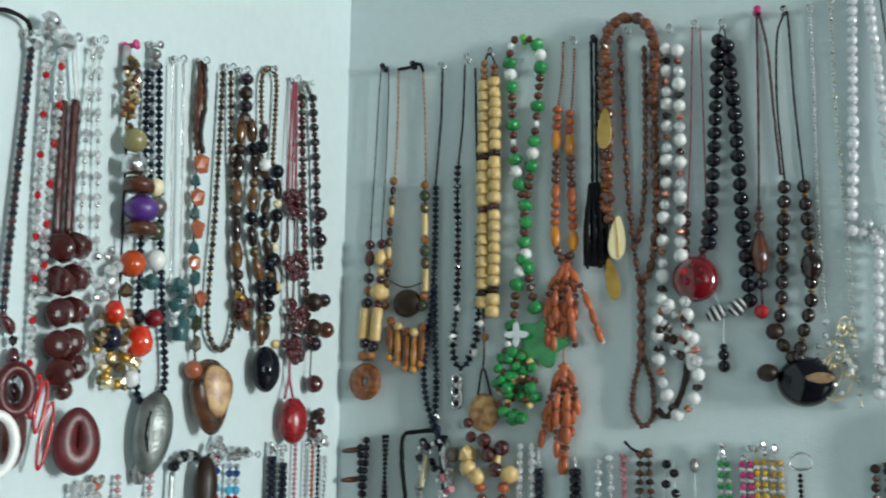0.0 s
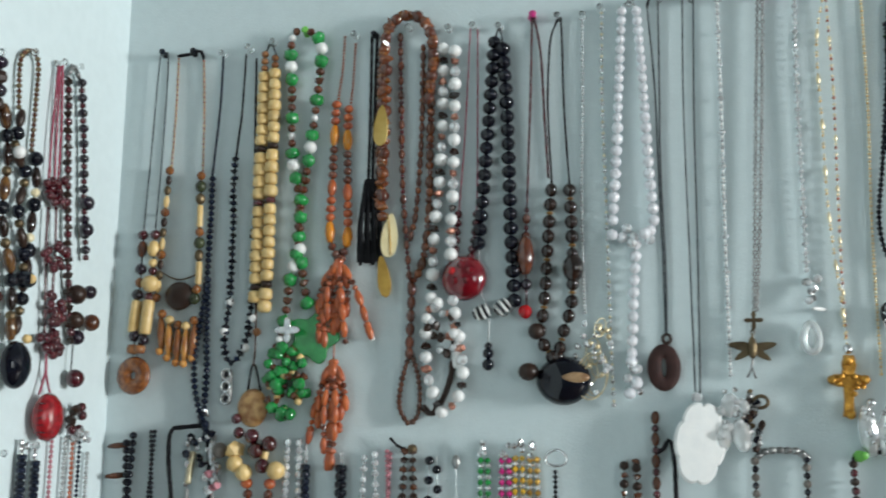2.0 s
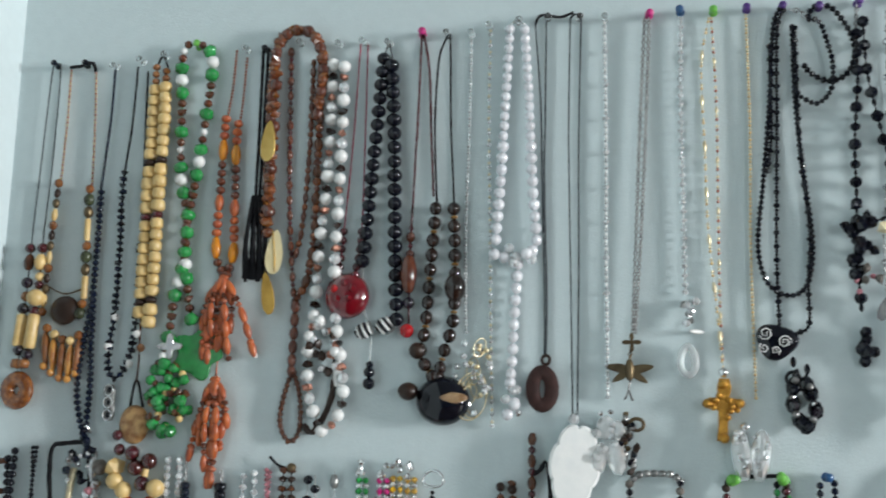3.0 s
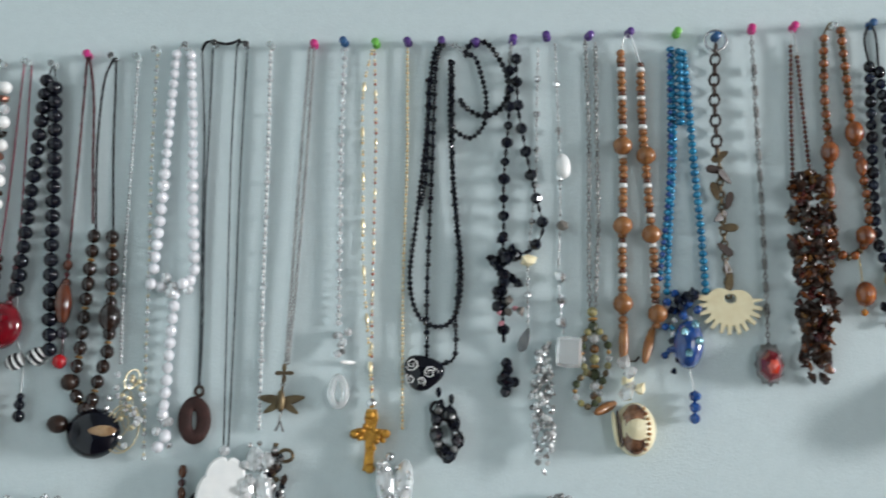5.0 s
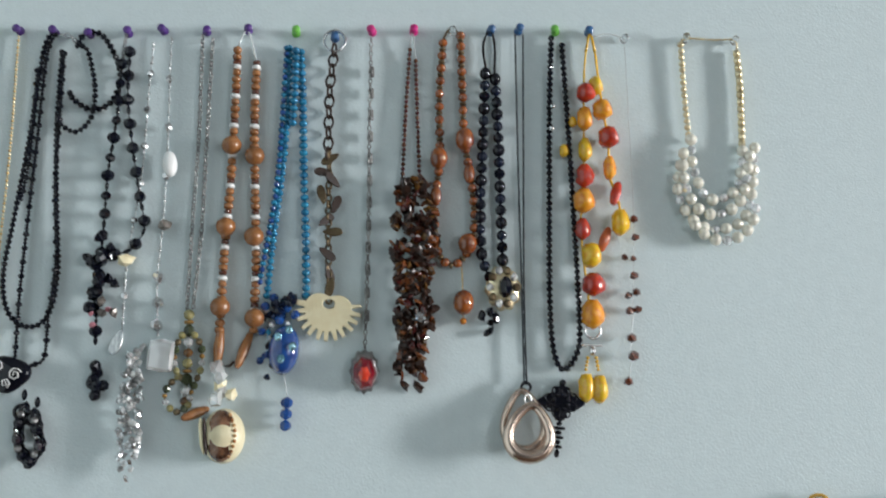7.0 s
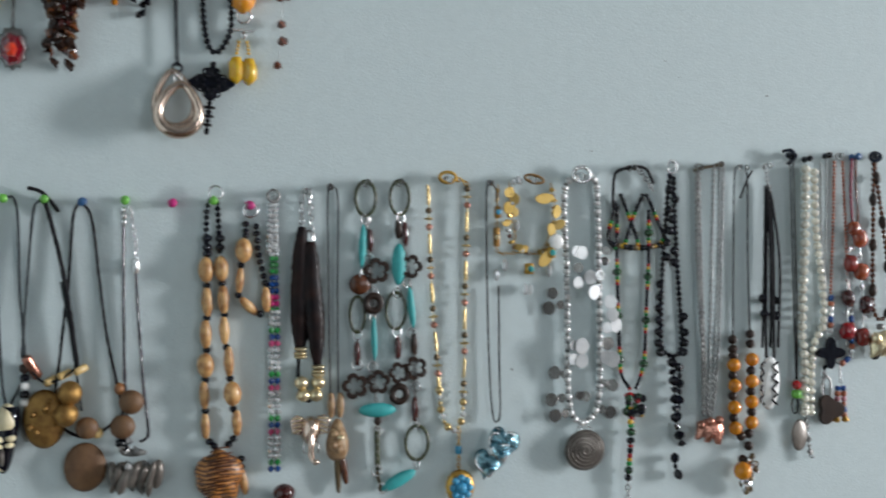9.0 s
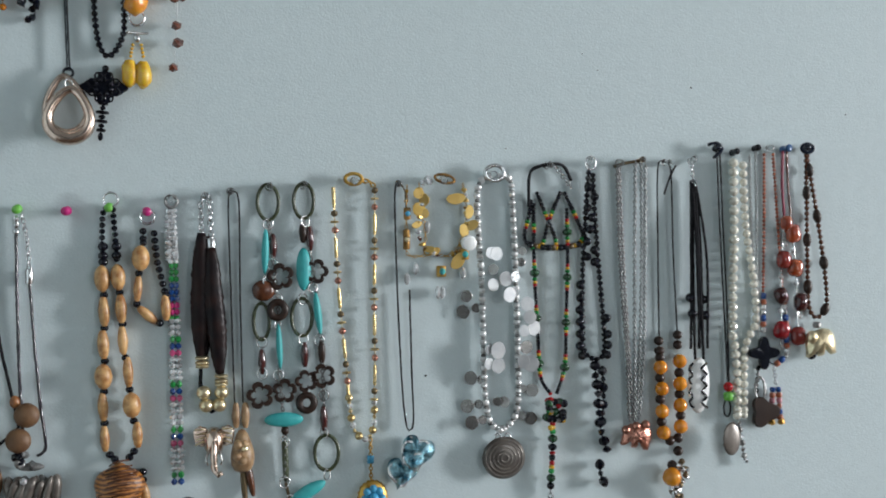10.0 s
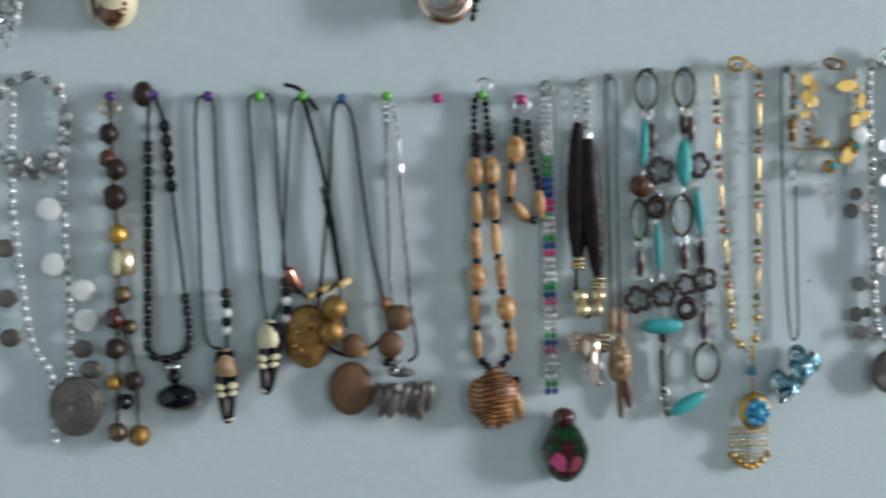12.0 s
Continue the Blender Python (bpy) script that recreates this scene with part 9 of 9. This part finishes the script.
n.bead((-0.205, 1.576), "ball", "white_bead", 0.011, out=0.018)
n.bead((-0.172, 1.476), "barrel", "black", 0.016, 0.024, 90)
n.bead((-0.172, 1.476), "ring", "cream", 0.008, 0.006, 90, out=0.017)
n.bead((-0.174, 1.426), "ball", "cream", 0.008, out=0.018)

n = Hung("bead_necklace", "dark red bead cluster necklace with a red oval", (-0.137, 1.677), "L")
for l in ([(-0.138, 1.675), (-0.141, 1.617), (-0.141, 1.569)], [(-0.132, 1.677), (-0.127, 1.621), (-0.126, 1.572)], [(-0.136, 1.675), (-0.134, 1.619), (-0.132, 1.571)]):
    n.cord(l, 0.0011, "pink_red")
for at, h in (((-0.132, 1.557), 0.030), ((-0.129, 1.502), 0.030), ((-0.125, 1.457), 0.028), ((-0.124, 1.428), 0.024)):
    n.cluster(at, 0.022, h, 16, [("ball", "maroon", 0.0085, 0.0085)], 0.010, seed=int(h * 1000) + int(at[1] * 1000))
for l in ([(-0.139, 1.545), (-0.138, 1.512), (-0.133, 1.466), (-0.129, 1.426)], [(-0.126, 1.548), (-0.123, 1.515), (-0.122, 1.468), (-0.121, 1.427)]):
    n.cord(l, 0.0013, "maroon")
n.cord([(-0.125, 1.422), (-0.125, 1.401), (-0.132, 1.383)], 0.0011, "pink_red")
n.cord([(-0.125, 1.422), (-0.123, 1.402), (-0.115, 1.385)], 0.0011, "pink_red")
n.piece("oval_pendant", dome_data(0.029, 0.041, 0.009, seg=28), "red_mottled", (-0.129, 1.364), 0.009, 0, "red oval pendant with dark grooves")
for k in range(5):
    p = (-0.137, 1.375)
    n.cord([(p[0] - 0.006, p[1] - 0.006 * k, 0.014), (p[0], p[1] - 0.006 * k, 0.0175), (p[0] + 0.006, p[1] - 0.006 * k - 0.001, 0.0178)], 0.0006, "maroon", name="groove")

n = Hung("bead_necklace", "dark plum bead necklace with round drops", (-0.111, 1.683), "L")
n.beads([(-0.122, 1.669), (-0.114, 1.597), (-0.106, 1.534), (-0.098, 1.482), (-0.087, 1.431)], [("chip", "wood_dark", 0.0095, 0.008), ("ring", "maroon", 0.007, 0.006)], cord="wood_dark", cord_r=0.002)
n.beads([(-0.100, 1.676), (-0.088, 1.615), (-0.081, 1.561), (-0.071, 1.511)], [("ball", "purple_dark", 0.0095, 0.0085), ("ring", "maroon", 0.006, 0.005)], cord="black_cord")
n.beads([(-0.122, 1.669), (-0.111, 1.683), (-0.100, 1.676)], [("ring", "silver_old", 0.005, 0.006)])
for at, m, w in (((-0.079, 1.562), "purple_dark", 0.014), ((-0.078, 1.537), "purple_dark", 0.014), ((-0.063, 1.481), "purple_dark", 0.013), ((-0.060, 1.453), "wood_brown", 0.016), ((-0.090, 1.475), "wood_dark", 0.018), ((-0.088, 1.452), "wood_dark", 0.016), ((-0.082, 1.437), "purple_dark", 0.014), ((-0.083, 1.400), "maroon", 0.017)):
    n.bead(at, "ball", m, w)
n.cord([(-0.082, 1.437), (-0.083, 1.395)], 0.0007, "black_cord")
n.cluster((-0.074, 1.365), 0.022, 0.028, 9, [("chip", "wood_dark", 0.011, 0.011), ("ball", "maroon", 0.009, 0.009)], 0.009, seed=57)

# ---- the wall that meets it at the corner: lower row ----
hanging("crystal_necklace", "clear bead strand with a silver clasp", (-0.414, 1.310), (-0.406, 1.310), [("facet", "crystal", 0.007, 0.007)], 0.2, "L", "rubber_band")
n = hanging("crystal_necklace", "clear and peach bead strand", (-0.397, 1.311), (-0.391, 1.311), [("facet", "crystal", 0.0075, 0.007)] * 4 + [("facet", "coral", 0.008, 0.008)] * 3, 0.2, "L", "rubber_band")
hanging("bead_necklace", "pale pink bead loop", (-0.366, 1.316), (-0.328, 1.318), [("seed", "rose", 0.005, 0.004), ("seed", "crystal", 0.005, 0.004)], 0.2, "L", "rose", 0.016)
n = Hung("bead_necklace", "black and silver loop with a dark stone", (-0.289, 1.328), "L")
n.beads([(-0.303, 1.318), (-0.300, 1.325), (-0.283, 1.331), (-0.266, 1.327)], [("ball", "black", 0.009, 0.008), ("ring", "silver_old", 0.008, 0.006)])
n.cord([(-0.303, 1.318), (-0.303, 1.296), down((-0.299, 1.296), 0.15)], 0.002, "chain_grey")
n.piece("stone", dome_data(0.020, 0.050, 0.007), "wood_dark", (-0.269, 1.306), 0.009)
for a, lbl in (((-0.253, 1.333), "blue red and silver bead strand"), ((-0.240, 1.339), "turquoise and crystal bead strand"), ((-0.220, 1.331), "red and pearl bead strand"), ((-0.209, 1.331), "blue glass bead strand")):
    n = Hung("bead_necklace", lbl + " hung over a pin", a, "L")
    k = int(a[1] * 10000) % 3
    pat = [("facet", "turquoise_blue", 0.007, 0.007), ("facet", "red", 0.006, 0.006), ("facet", "silver", 0.006, 0.005), ("facet", "blue", 0.007, 0.006), ("ball", "crystal", 0.006, 0.006)]
    n.cluster(a, 0.010, 0.012, 5, [("facet", "silver", 0.007, 0.007)], 0.009, seed=60 + k)
    n.beads([down(a, 0.005), down(a, 0.10), down(a, 0.21)], pat[k:] + pat[:k], cord="rubber_band")
for a in ((-0.151, 1.333), (-0.130, 1.328)):
    n = Hung("bead_necklace", "thick dark navy bead rope on the wall", a, "L")
    n.beads([down(a, -0.012), down(a, 0.0)], [("ring", "silver", 0.005, 0.005)])
    n.beads([a, down(a, 0.1), down(a, 0.22)], [("ring", "navy", 0.0085, 0.005)], cord="black_cord", cord_r=0.003)
for a, m in (((-0.103, 1.346), "rose"), ((-0.081, 1.349), "chain_grey"), ((-0.068, 1.349), "coral"), ((-0.056, 1.346), "navy"), ((-0.041, 1.336), "chain_grey")):
    n = Hung("bead_necklace", "thin straight seed bead strand", a, "L")
    n.beads([a, down(a, 0.1), down(a, 0.22)], [("seed", m, 0.0042, 0.004)], cord=m)
n = Hung("silver_necklace", "small silver clasp with crystal beads", (-0.069, 1.350), "L")
n.cluster((-0.067, 1.350), 0.020, 0.014, 8, [("facet", "silver", 0.007, 0.007), ("facet", "crystal", 0.006, 0.006)], 0.010, seed=63)
